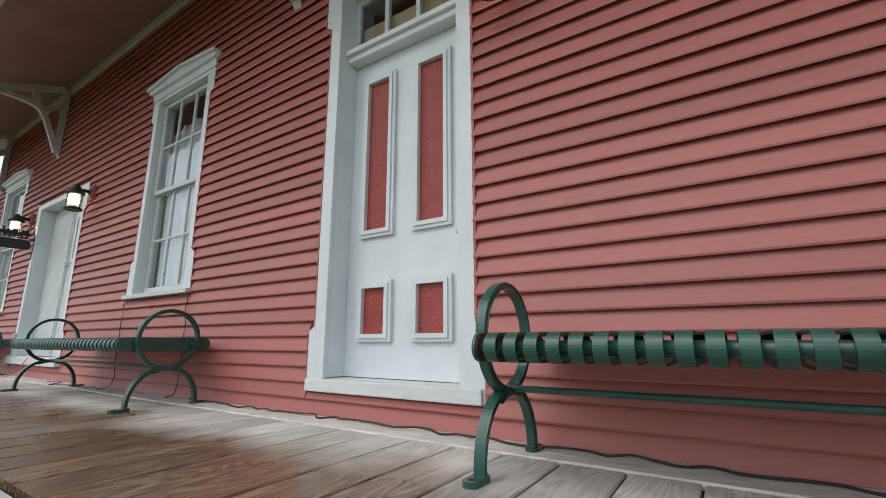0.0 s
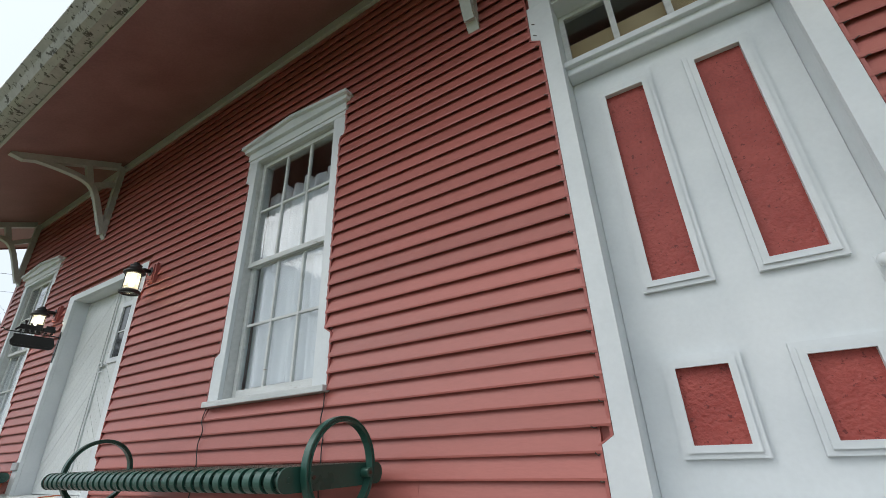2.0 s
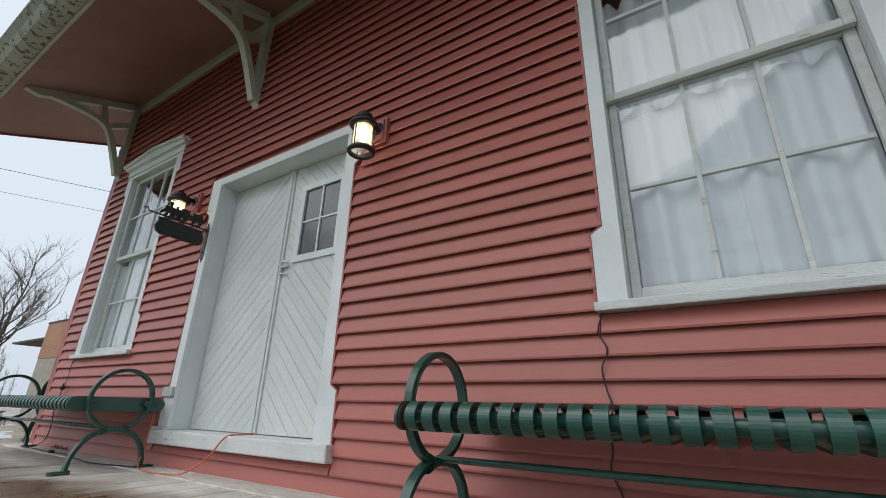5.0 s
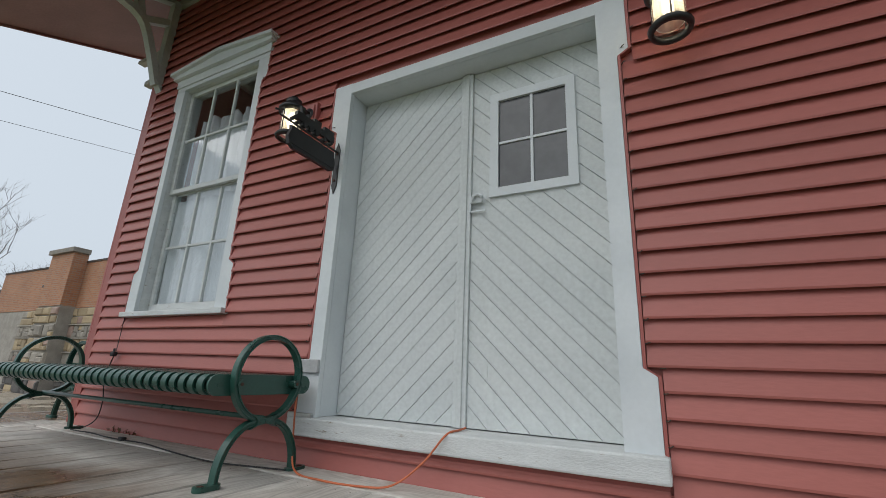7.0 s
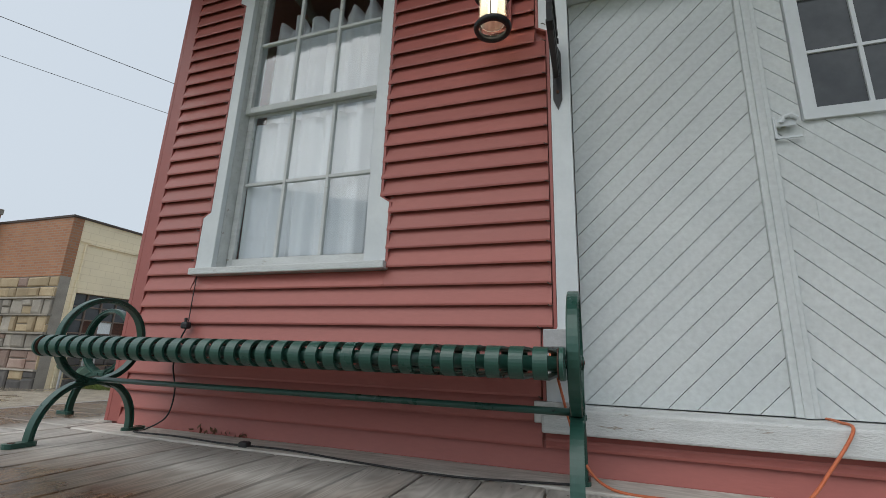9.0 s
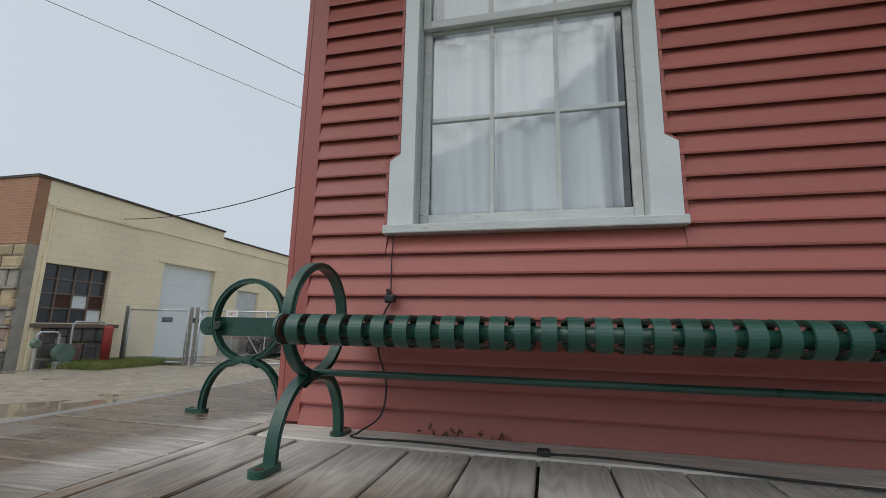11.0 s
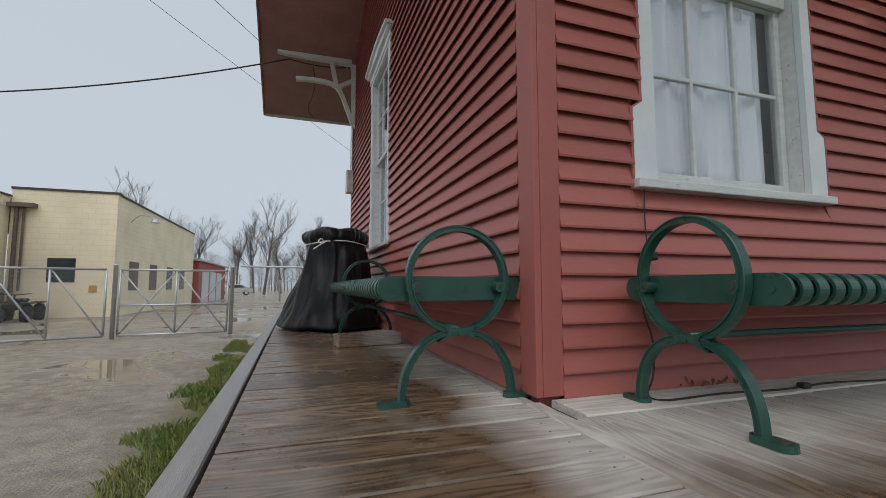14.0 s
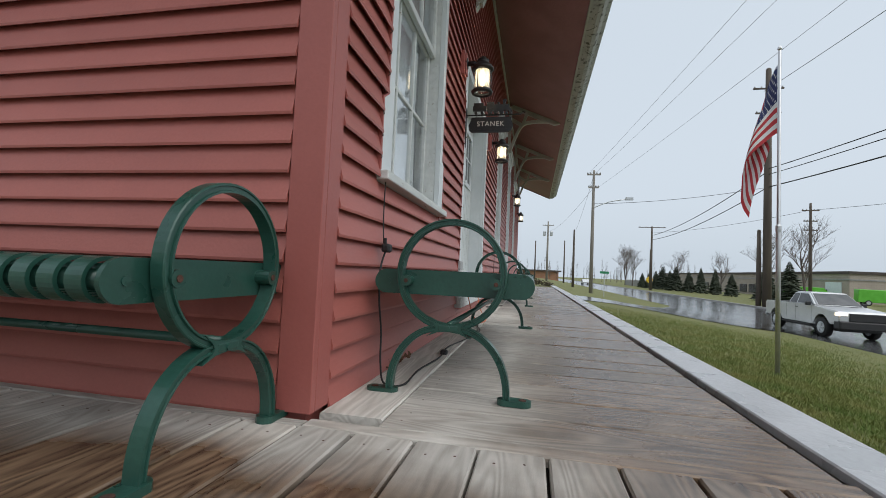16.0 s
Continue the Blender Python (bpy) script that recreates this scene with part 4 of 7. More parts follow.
    loop = [(c * half + r * math.cos(a), z + r * math.sin(a)) for c, lo in ((1, -90), (-1, 90)) for a in (radians(lo + 180 * k / 16) for k in range(17))]
    core = [(c * half + (r - 0.009) * math.cos(a), z + (r - 0.009) * math.sin(a)) for c, lo in ((1, -90), (-1, 90)) for a in (radians(lo + 180 * k / 16) for k in range(17))]
    quads = []
    for x in (0, w):
        for ring in (loop, core):
            quads.append([sb.verts.new((x, a, b)) for a, b in ring])
    n = len(loop)
    for i in range(n):
        j = (i + 1) % n
        sb.faces.new((quads[0][i], quads[0][j], quads[2][j], quads[2][i]))
        sb.faces.new((quads[1][i], quads[3][i], quads[3][j], quads[1][j]))
        sb.faces.new((quads[0][i], quads[1][i], quads[1][j], quads[0][j]))
        sb.faces.new((quads[2][i], quads[2][j], quads[3][j], quads[3][i]))
    strap = part("strap", sb, GREEN, ob)
    strap.location.x = 0.055 + (step - w) / 2
    for k in range(1, count):
        o = new("strap", strap.data)
        o.parent = ob
        o.location.x = 0.055 + step * k + (step - w) / 2
    return ob


B = bench(pose(0.365, -0.405, 0), "green steel-strap bench with ring arms by the corner window")
for x, lab in ((5.645, "green steel-strap bench with ring arms under the tall window"), (10.84, "green steel-strap bench with ring arms beside the panelled door")):
    tagged(copy_thing(B, pose(x, -0.405, 0)), lab)
tagged(copy_thing(B, pose(-0.32, 0.09, 0, 0, 0, 90)), "green steel-strap bench with ring arms along the gable wall")

# ---- deck planks ----
rnd = random.Random(21)
strip = new("plank", plank_mesh("wall_plank", 3.4, 0.225, 0.03, DECK_DRY))
strip.parent, strip.matrix_local = deck, pose(0.035, -0.145, 0.006)
for k in range(1, 5):
    o = new("plank", strip.data)
    o.parent, o.matrix_local = deck, pose(0.035 + 3.403 * k, -0.145 + rnd.uniform(-0.003, 0.003), 0.006 + rnd.uniform(0, 0.002))
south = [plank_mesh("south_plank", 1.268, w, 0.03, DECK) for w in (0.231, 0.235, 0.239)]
x = -0.012
while x < LENGTH + 1.0:
    k = rnd.randrange(3)
    w = (0.231, 0.235, 0.239)[k]
    o = new("plank", south[k])
    o.parent = deck
    o.matrix_local = pose(x + w / 2, -0.262, rnd.uniform(-0.002, 0.0015), rnd.uniform(-0.25, 0.25), 0, -90 + rnd.uniform(-0.1, 0.1))
    x += w + rnd.uniform(0.007, 0.013)
seam = new("plank", plank_mesh("seam_plank", 1.52, 0.070, 0.03, DECK))
seam.parent, seam.matrix_local = deck, pose(-0.051, -0.035, 0.001, 0, 0, -90)
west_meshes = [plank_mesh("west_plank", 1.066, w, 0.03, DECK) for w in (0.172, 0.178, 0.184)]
deck_w = bpy.data.objects["deck_frame_west"]
y = -1.53
while y < DEPTH + 1.0:
    k = rnd.randrange(3)
    w = (0.172, 0.178, 0.184)[k]
    x_in = max(-1.156, -1.156 + (-0.85 - y) * 1.45)
    if x_in > -1.155:
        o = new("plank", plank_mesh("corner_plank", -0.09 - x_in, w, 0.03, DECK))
    else:
        o = new("plank", west_meshes[k])
    o.parent = deck_w
    o.matrix_local = pose(x_in, y + w / 2, rnd.uniform(-0.002, 0.0015), rnd.uniform(-0.3, 0.3), 0, rnd.uniform(-0.15, 0.15))
    y += w + rnd.uniform(0.007, 0.013)
filler = new("plank", plank_mesh("wall_plank_west", 6.4, 0.05, 0.03, DECK_DRY))
filler.parent, filler.matrix_local = deck_w, pose(-0.060, -0.03, 0.0005, 0, 0, 90)
edge_s = plank_mesh("edge_plank", 3.0, 0.215, 0.032, EDGE)
for k in range(7):
    o = new("edge_plank", edge_s)
    o.parent, o.matrix_local = deck, pose(-0.1 + 3.01 * k, -1.68 + rnd.uniform(-0.004, 0.004), 0.012)
EDGE_WEST = surface("bare_edge_timber", (0.20, 0.185, 0.18), (0.31, 0.29, 0.285), 0.34, 3, 40, (8, 1, 1), 0.3, wear=((0.14, 0.11, 0.09), 0.04, 8), vary=0.06)
edge_w = plank_mesh("edge_plank_west", 3.0, 0.088, 0.032, EDGE_WEST)
for k in range(3):
    o = new("edge_plank", edge_w)
    o.parent, o.matrix_local = deck_w, pose(-1.216 + rnd.uniform(-0.003, 0.003), -0.86 + 3.01 * k, -0.004, 0, 0, 90)


# ---- lamps ----
def wall_lantern(m):
    """A black ship's lantern on a red block, lit. -y points out from the wall."""
    ob = thing("wall_lantern", m, "black wall lantern with ribbed glass, lit, on a red block", "lamp", "wall lanterns")
    bm = boxed(-0.07, 0.07, -0.045, 0.0, -0.02, 0.20, 0.006)
    box(bm, -0.05, 0.05, -0.058, -0.045, 0.0, 0.18, 0.004)
    part("mount_block", bm, RED_TRIM, ob, "red painted wooden block")
    bm = bmesh.new()
    sweep(bm, [(0, -0.045, 0.10), (0, -0.062, 0.10)], 0.05, 16)
    sweep(bm, [(0, -0.06, 0.10), (0, -0.12, 0.10), (0, -0.15, 0.085)], 0.022, 10)
    part("arm", bm, BLACK, ob, "", True)
    c = (0, -0.20, 0)
    part("cap", lathe(bmesh.new(), [(0.078, 0.03), (0.098, 0.035), (0.098, 0.052), (0.084, 0.07), (0.055, 0.098), (0.05, 0.118), (0.056, 0.122), (0.03, 0.138), (0.028, 0.15), (0.012, 0.158)], c, 22), BLACK, ob, "", True)
    part("base_ring", lathe(bmesh.new(), [(0.072, -0.185), (0.092, -0.18), (0.098, -0.165), (0.086, -0.15), (0.074, -0.15)], c, 22, True), BLACK, ob, "", True)
    bm = bmesh.new()
    n, rings = 24, []
    for k in range(41):
        z = -0.152 + 0.184 * k / 40
        r = 0.071 + 0.0022 * math.sin(k * 1.57)
        rings.append([bm.verts.new((r * math.cos(6.2832 * i / n), -0.20 + r * math.sin(6.2832 * i / n), z)) for i in range(n)])
    for a, b in zip(rings, rings[1:]):
        for i in range(n):
            bm.faces.new((a[i], a[(i + 1) % n], b[(i + 1) % n], b[i]))
    g = part("glass", bm, LAMP_GLASS, ob, "ribbed clear glass", True)
    g.visible_shadow = False
    for a in (0.6, 2.7, 4.8):
        bm = bmesh.new()
        sweep(bm, [(0.078 * math.cos(a), -0.20 + 0.078 * math.sin(a), -0.16), (0.078 * math.cos(a), -0.20 + 0.078 * math.sin(a), 0.04)], 0.004, 6)
        part("guard", bm, BLACK, ob)
    part("bulb", lathe(bmesh.new(), [(0.011, 0.03), (0.014, 0.0), (0.022, -0.03), (0.024, -0.085), (0.015, -0.105), (0.003, -0.110)], c, 14), BULB, ob, "glowing warm bulb", True)
    part("inner_sleeve", lathe(bmesh.new(), [(0.061, -0.136), (0.064, -0.135), (0.064, 0.028), (0.060, 0.028), (0.060, -0.135)], c, 20, True), FROST, ob, "frosted inner glass")
    return ob


FROST = bpy.data.materials.new("frosted_warm_glass")
_t, _n, _l, _p = nodes_of(FROST)
_tr, _df, _mx = _n.new("ShaderNodeBsdfTransparent"), _n.new("ShaderNodeBsdfTranslucent"), _n.new("ShaderNodeMixShader")
_df.inputs[0].default_value = (0.98, 0.96, 0.90, 1)
_mx.inputs[0].default_value = 0.5
_l.new(_tr.outputs[0], _mx.inputs[1])
_l.new(_df.outputs[0], _mx.inputs[2])
_l.new(_mx.outputs[0], _n["Material Output"].inputs[0])
lamp = wall_lantern(pose(4.845, -0.02, 2.275))
for x, z in ((2.44, 2.28), (10.72, 2.55), (13.95, 2.50)):
    copy_thing(lamp, pose(x, -0.02, z))


# ---- hanging sign ----
def hanging_sign(m):
    ob = thing("hanging_sign", m, "black iron hanging name sign with a locomotive on top", "sign")
    bm = bmesh.new()
    prism(bm, [(-0.022, 1.66), (0.0, 1.60), (0.022, 1.66), (0.022, 1.93), (0.0, 1.99), (-0.022, 1.93)], -0.043, -0.036)
    part("wall_plate", bm, BLACK, ob)
    for z in (1.70, 1.90):
        bm = bmesh.new()
        sweep(bm, [(0, -0.05, z), (0, -0.042, z)], 0.008, 8)
        part("screw", bm, RUST, ob)
    bm = bmesh.new()
    sweep(bm, [(0, -0.043, 1.915), (0, -0.56, 1.915), (0, -0.575, 1.94), (0, -0.60, 1.93)], 0.007, 6)
    part("arm", bm, BLACK, ob)
    bm = bmesh.new()
    out = [(-0.075, 1.76), (-0.10, 1.745), (-0.44, 1.745), (-0.475, 1.765), (-0.49, 1.81), (-0.47, 1.865), (-0.475, 1.89), (-0.09, 1.89), (-0.085, 1.86), (-0.065, 1.81)]
    prism(bm, out, -0.012, 0.012, "x")
    panel = part("panel", bm, BLACK, ob)
    bm = bmesh.new()
    prism(bm, [(-0.08, 1.770), (-0.47, 1.770), (-0.47, 1.781), (-0.08, 1.781)], -0.016, 0.016, "x")
    part("lower_rib", bm, BLACK, panel)
    for y in (-0.14, -0.42):
        bm = bmesh.new()
        sweep(bm, [(0, y, 1.885), (0, y, 1.918)], 0.004, 6)
        part("hanger", bm, BLACK, ob)
    # locomotive and tender standing on the arm
    bm = bmesh.new()
    prism(bm, [(-0.10, 1.955), (-0.23, 1.955), (-0.23, 2.0), (-0.20, 2.0), (-0.20, 2.03), (-0.11, 2.03), (-0.11, 2.0), (-0.10, 2.0)], -0.012, 0.012, "x")
    prism(bm, [(-0.235, 1.955), (-0.44, 1.955), (-0.47, 1.925), (-0.48, 1.945), (-0.445, 1.985), (-0.445, 2.01), (-0.30, 2.012), (-0.30, 2.035), (-0.235, 2.035)], -0.014, 0.014, "x")
    prism(bm, [(-0.40, 2.0), (-0.418, 2.06), (-0.385, 2.06), (-0.39, 2.0)], -0.010, 0.010, "x")
    prism(bm, [(-0.345, 2.0), (-0.355, 2.035), (-0.335, 2.035), (-0.335, 2.0)], -0.010, 0.010, "x")
    part("locomotive", bm, BLACK, ob, "small black locomotive cutout")
    for y, r in ((-0.13, 0.014), (-0.19, 0.014), (-0.265, 0.02), (-0.32, 0.02), (-0.375, 0.02), (-0.425, 0.012)):
        bm = bmesh.new()
        sweep(bm, [(-0.018, y, 1.922 + r), (0.018, y, 1.922 + r)], r, 12)
        part("wheel", bm, BLACK, ob)
    fc = bpy.data.curves.new("lettering", "FONT")
    fc.body, fc.size, fc.extrude, fc.align_x, fc.space_character = "STANEK", 0.066, 0.0015, "CENTER", 1.12
    tmp = new("lettering", fc)
    bpy.context.view_layer.update()
    me = bpy.data.meshes.new_from_object(tmp.evaluated_get(bpy.context.evaluated_depsgraph_get()))
    bpy.data.objects.remove(tmp)
    me.materials.clear()
    me.materials.append(surface("cream_letters", (0.62, 0.60, 0.54), (0.70, 0.68, 0.62), 0.6, 8, 60))
    word = new("lettering", me)
    word.parent = panel
    word.matrix_local = pose(-0.0145, -0.275, 1.803, 90, 0, -90)
    word["label"] = "pale raised letters"
    return ob


hanging_sign(pose(2.743, 0, 0.10))

# ---- cords, wires and small hooks on the wall ----
CORD = surface("orange_cord", (0.55, 0.13, 0.05), (0.62, 0.17, 0.07), 0.5, 8, 60)
RUBBER = surface("black_rubber", (0.015, 0.015, 0.016), (0.03, 0.03, 0.03), 0.6, 8, 60)


def smooth_path(points, n=8):
    pts = [Vector(p) for p in points]
    pts = [pts[0]] + pts + [pts[-1]]
    out = []
    for i in range(1, len(pts) - 2):
        a, b, c, d = pts[i - 1], pts[i], pts[i + 1], pts[i + 2]
        for k in range(n):
            t = k / n
            out.append(0.5 * ((2 * b) + (c - a) * t + (2 * a - 5 * b + 4 * c - d) * t * t + (3 * b - 3 * c + d - a) * t ** 3))
    out.append(pts[-2])
    return out


def cable(name, points, radius, material, label, category, smooth=True):
    bm = bmesh.new()
    sweep(bm, smooth_path(points) if smooth else points, radius, 6)
    return tagged(part(name, bm, material, None, "", True), label, category)


cable("extension_cord", [(2.670, -0.06, 0.50), (2.700, -0.10, 0.42), (2.780, -0.16, 0.14), (2.880, -0.22, 0.02), (3.100, -0.26, 0.012), (3.320, -0.24, 0.012), (3.480, -0.20, 0.03), (3.600, -0.13, 0.13), (3.700, -0.09, 0.26), (3.715, 0.03, 0.275), (3.710, 0.12, 0.277)], 0.0055, CORD, "orange extension cord draped over the baggage door sill", "cord")
bm = boxed(2.645, 2.80, -0.058, -0.036, 0.52, 0.60, 0.005)
plug = tagged(part("outlet_box", bm, surface("grey_plastic", (0.4, 0.4, 0.4), (0.5, 0.5, 0.5), 0.5)), "small grey outlet box on the door casing", "outlet")
bm = boxed(2.600, 2.79, -0.056, -0.031, 0.20, 0.29, 0.004)
tagged(part("outlet_cover", bm, surface("aluminium_plate", (0.45, 0.45, 0.44), (0.55, 0.55, 0.54), 0.35, metal=0.7)), "small metal outlet cover low on the wall", "outlet")
cable("black_cord", [(0.535, -0.045, 0.90), (0.532, -0.045, 0.75), (0.537, -0.05, 0.62)], 0.003, RUBBER, "thin dark wire hanging below the window sill", "cord")
cable("black_cord", [(0.54, -0.06, 0.58), (0.50, -0.055, 0.50), (0.49, -0.06, 0.36), (0.535, -0.06, 0.22), (0.52, -0.07, 0.08), (0.44, -0.12, 0.012), (0.46, -0.2, 0.01), (0.75, -0.19, 0.01), (1.1, -0.22, 0.01), (1.45, -0.20, 0.01), (1.85, -0.26, 0.01), (2.3, -0.30, 0.01), (2.65, -0.24, 0.012), (2.80, -0.2, 0.012)], 0.0045, RUBBER, "black power cord trailing along the platform", "cord")
bm = boxed(0.515, 0.565, -0.085, -0.045, 0.575, 0.615, 0.01)
sweep(bm, [(0.53, -0.06, 0.61), (0.525, -0.06, 0.64)], 0.009, 8)
tagged(part("cord_plug", bm, RUBBER), "black plug connector hanging on the clapboards", "plug")
tagged(part("rubber_stop", boxed(1.20, 1.25, -0.24, -0.20, 0.003, 0.03, 0.008), RUBBER), "small black rubber stop on the platform", "stop")
for x in (6.26, 7.55):
    rr = random.Random(int(x * 10))
    cable("string_wire", [(x + rr.uniform(-0.02, 0.02), -0.045, 0.90 - 0.08 * k) for k in range(11)] + [(x + 0.02, -0.08, 0.03), (x + 0.05, -0.16, 0.012)], 0.0035, RUBBER, "thin dark wire running down the clapboards", "wire")
rr = random.Random(8)
cable("string_wire", [(7.9 + 0.09 * k, -0.10 + rr.uniform(-0.035, 0.035), 0.012 + rr.uniform(0, 0.012)) for k in range(66)], 0.0055, RUBBER, "dark string of small lights lying along the wall", "wire")
cable("string_wire", [(4.8 + 0.1 * k, -0.16 + 0.1 * math.sin(k * 0.9) * (k < 9) + rr.uniform(-0.03, 0.03), 0.012) for k in range(16)], 0.0045, RUBBER, "dark cord lying along the wall", "wire")
HOOKS = surface("rusty_hooks", (0.05, 0.04, 0.035), (0.10, 0.07, 0.05), 0.6, 20, 60)


def hook_row(points):
    bm = bmesh.new()
    rr = random.Random(6)
    for x, z, d in points:
        sweep(bm, [(x, -0.03, z), (x + d * 0.012, -0.045, z + rr.uniform(-0.004, 0.004)), (x + d * 0.022, -0.042, z + rr.uniform(0, 0.01))], 0.0028, 4)
    return tagged(part("light_hooks", bm, HOOKS), "row of small rusty hooks beside the white casing", "hooks", kind="stuff")


for x0, x1, z0, z1 in ((0.487, 1.832, 1.0, 3.2), (6.247, 7.557, 1.0, 3.2), (2.64, 4.665, 0.3, 2.5), (9.185, 10.555, 0.3, 3.3), (12.2, 13.51, 1.0, 3.2)):
    n = int((z1 - z0) / PITCH)
    hook_row([(x0 + (0.05 if 0.35 < (k * PITCH) < z1 - z0 - 0.25 else 0.0), z0 + k * PITCH, -1) for k in range(n)] + [(x1 - (0.05 if 0.35 < (k * PITCH) < z1 - z0 - 0.25 else 0.0), z0 + k * PITCH, 1) for k in range(n)])
# thin red edge strips that close the clapboards against the casings
for x0, x1, z0, zs, z1, zt in ((WINDOWS_S[0][0], sum(WINDOWS_S[0]), 0.95, 1.285, 2.96, 3.205), (WINDOWS_S[1][0], sum(WINDOWS_S[1]), 0.95, 1.285, 2.96, 3.205), (WINDOWS_S[2][0], sum(WINDOWS_S[2]), 0.95, 1.285, 2.96, 3.205), (9.185, 10.555, 0.158, 0.538, 2.918, 3.34), (2.653 - 0.01, 4.653 + 0.01, 0.17, 0.57, 2.22, 2.57)):
    for side in (-1, 1):
        e, q = (x0 + 0.010, x0 + 0.065) if side < 0 else (x1 - 0.010, x1 - 0.065)
        c, t = 0.035, side * 0.016
        bm = bmesh.new()
        for (a, b), (a2, b2) in (((e, z0), (e, zs)), ((e, zs), (q, zs + c)), ((q, zs + c), (q, z1 - c)), ((q, z1 - c), (e, z1)), ((e, z1), (e, zt))):
            prism(bm, [(a + side * 0.002, b), (a2 + side * 0.002, b2), (a2 + t, b2), (a + t, b)], -0.036, 0.0)
        tagged(part("edge_strip", bm, RED_TRIM), "narrow red strip between clapboards and white casing", "trim", kind="structure")

# ---- covered thing at the end of the gable bench ----
TARP = surface("black_tarpaulin", (0.006, 0.006, 0.007), (0.012, 0.012, 0.013), 0.36, 5, 11, (1, 1, 0.6), 1.0, rough_var=0.12, spec=0.22)
cover = thing("covered_barrel", pose(-0.52, 3.50, 0), "tall object under a black tarpaulin tied with white cord", "tarp cover")
bm = bmesh.new()
n, rows = 110, []
prof = [(0.0, 0.56, 0.62), (0.05, 0.56, 0.62), (0.12, 0.53, 0.60), (0.2, 0.50, 0.58), (0.32, 0.455, 0.56), (0.45, 0.41, 0.54), (0.57, 0.38, 0.52), (0.7, 0.35, 0.50), (0.8, 0.335, 0.49), (0.9, 0.32, 0.48), (0.93, 0.315, 0.475), (0.945, 0.34, 0.50), (1.0, 0.36, 0.52), (1.06, 0.345, 0.50), (1.09, 0.27, 0.42), (1.10, 0.1, 0.2)]
for z, rx, ry in prof:
    row = []
    for k in range(n):
        a = 2 * math.pi * k / n
        fold = 0.012 * math.sin(a * 7 + z * 4) * max(0, 0.95 - z) + (0.06 if z < 0.92 else 0.02) * noise.noise((math.cos(a) * 3, math.sin(a) * 3, z * 2.2)) + 0.035 * noise.noise((math.cos(a) * 8, math.sin(a) * 8, z * 3.5)) * min(1, z * 5)
        flare = 1.0 + (0.16 * max(0, -math.cos(a)) * max(0.0, 0.6 - z))
        row.append(bm.verts.new(((rx * flare + fold) * math.cos(a), (ry + fold) * math.sin(a), z + 0.012 * math.sin(a * 5) * (z > 0.02) + 0.02)))
    rows.append(row)
for a, b in zip(rows, rows[1:]):
    for k in range(n):
        bm.faces.new((a[k], a[(k + 1) % n], b[(k + 1) % n], b[k]))
bm.faces.new(rows[-1])
bm.faces.new(rows[0][::-1])
for v in bm.verts:
    v.co.x = min(v.co.x, 0.44)
    v.co.z = max(0.003, v.co.z - 0.02)
tp = part("tarpaulin", bm, TARP, cover, "", True)
tp.modifiers.new("sub", "SUBSURF").levels = 1
ROPE = surface("white_rope", (0.6, 0.6, 0.58), (0.7, 0.7, 0.68), 0.8, 20, 90)
bm = bmesh.new()
sweep(bm, [(min(0.45, 0.335 * math.cos(a)), 0.50 * math.sin(a), 0.925 + 0.01 * math.sin(3 * a)) for a in (2 * math.pi * k / 40 for k in range(40))], 0.006, 6, True)
part("cord", bm, ROPE, cover, "white tie cord")
bm = bmesh.new()
sweep(bm, smooth_path([(-0.16, -0.46, 0.92), (-0.19, -0.49, 0.95), (-0.22, -0.50, 0.92), (-0.18, -0.51, 0.90), (-0.14, -0.5, 0.93), (-0.21, -0.51, 0.88), (-0.27, -0.5, 0.84)]), 0.007, 6)
part("knot", bm, ROPE, cover, "white cord knot")
bm = boxed(-0.255, 0.255, -0.075, 0.075, 0.0, 0.095, 0.005)
blk = part("timber_block", bm, DECK_DRY)
blk.matrix_world = pose(-0.40, 1.90, 0.003, 0, 0, 12)
tagged(blk, "short weathered timber block on the platform", "timber")

# conduit and meter box on the gable wall, floodlight near the corner
GALV = surface("galvanised_steel", (0.45, 0.47, 0.48), (0.56, 0.58, 0.59), 0.42, 6, 60, metal=0.6, bump=0.05)
con = thing("service_conduit", pose(-0.06, 6.1, 0), "grey electric service conduit with meter box on the wall", "conduit")
bm = bmesh.new()
sweep(bm, [(0, 0, 2.5), (0, 0, 4.35), (-0.06, 0, 4.45), (-0.12, 0, 4.38)], 0.025, 8)
part("pipe", bm, GALV, con)
part("meter_box", boxed(-0.09, 0.028, -0.09, 0.09, 2.1, 2.5, 0.01), GALV, con)
fl = thing("flood_light", pose(-0.04, 2.05, 3.2), "grey twin floodlight fixed to the gable wall", "lamp")
bm = bmesh.new()
sweep(bm, [(0, 0, 0), (-0.05, 0, 0)], 0.05, 14)
part("base", bm, GALV, fl)
for s_ in (-1, 1):
    bm = bmesh.new()
    sweep(bm, [(-0.05, 0, 0), (-0.09, s_ * 0.05, 0), (-0.22, s_ * 0.07, -0.06)], 0.04, 12, radii=[0.02, 0.035, 0.055])
    part("lamp_head", bm, GALV, fl)
cable("string_lights", [(-0.75 + 0.05 * math.sin(k), 6.42 + 1.2 * k / 8, (SOFFIT_Z - SLOPE * (0.07 + 1.2 * k / 8)) - 0.004 - 0.22 * math.sin(k / 8 * 3.1416)) for k in range(9)], 0.006, RUBBER, "string lights hanging below the roof edge", "string lights")


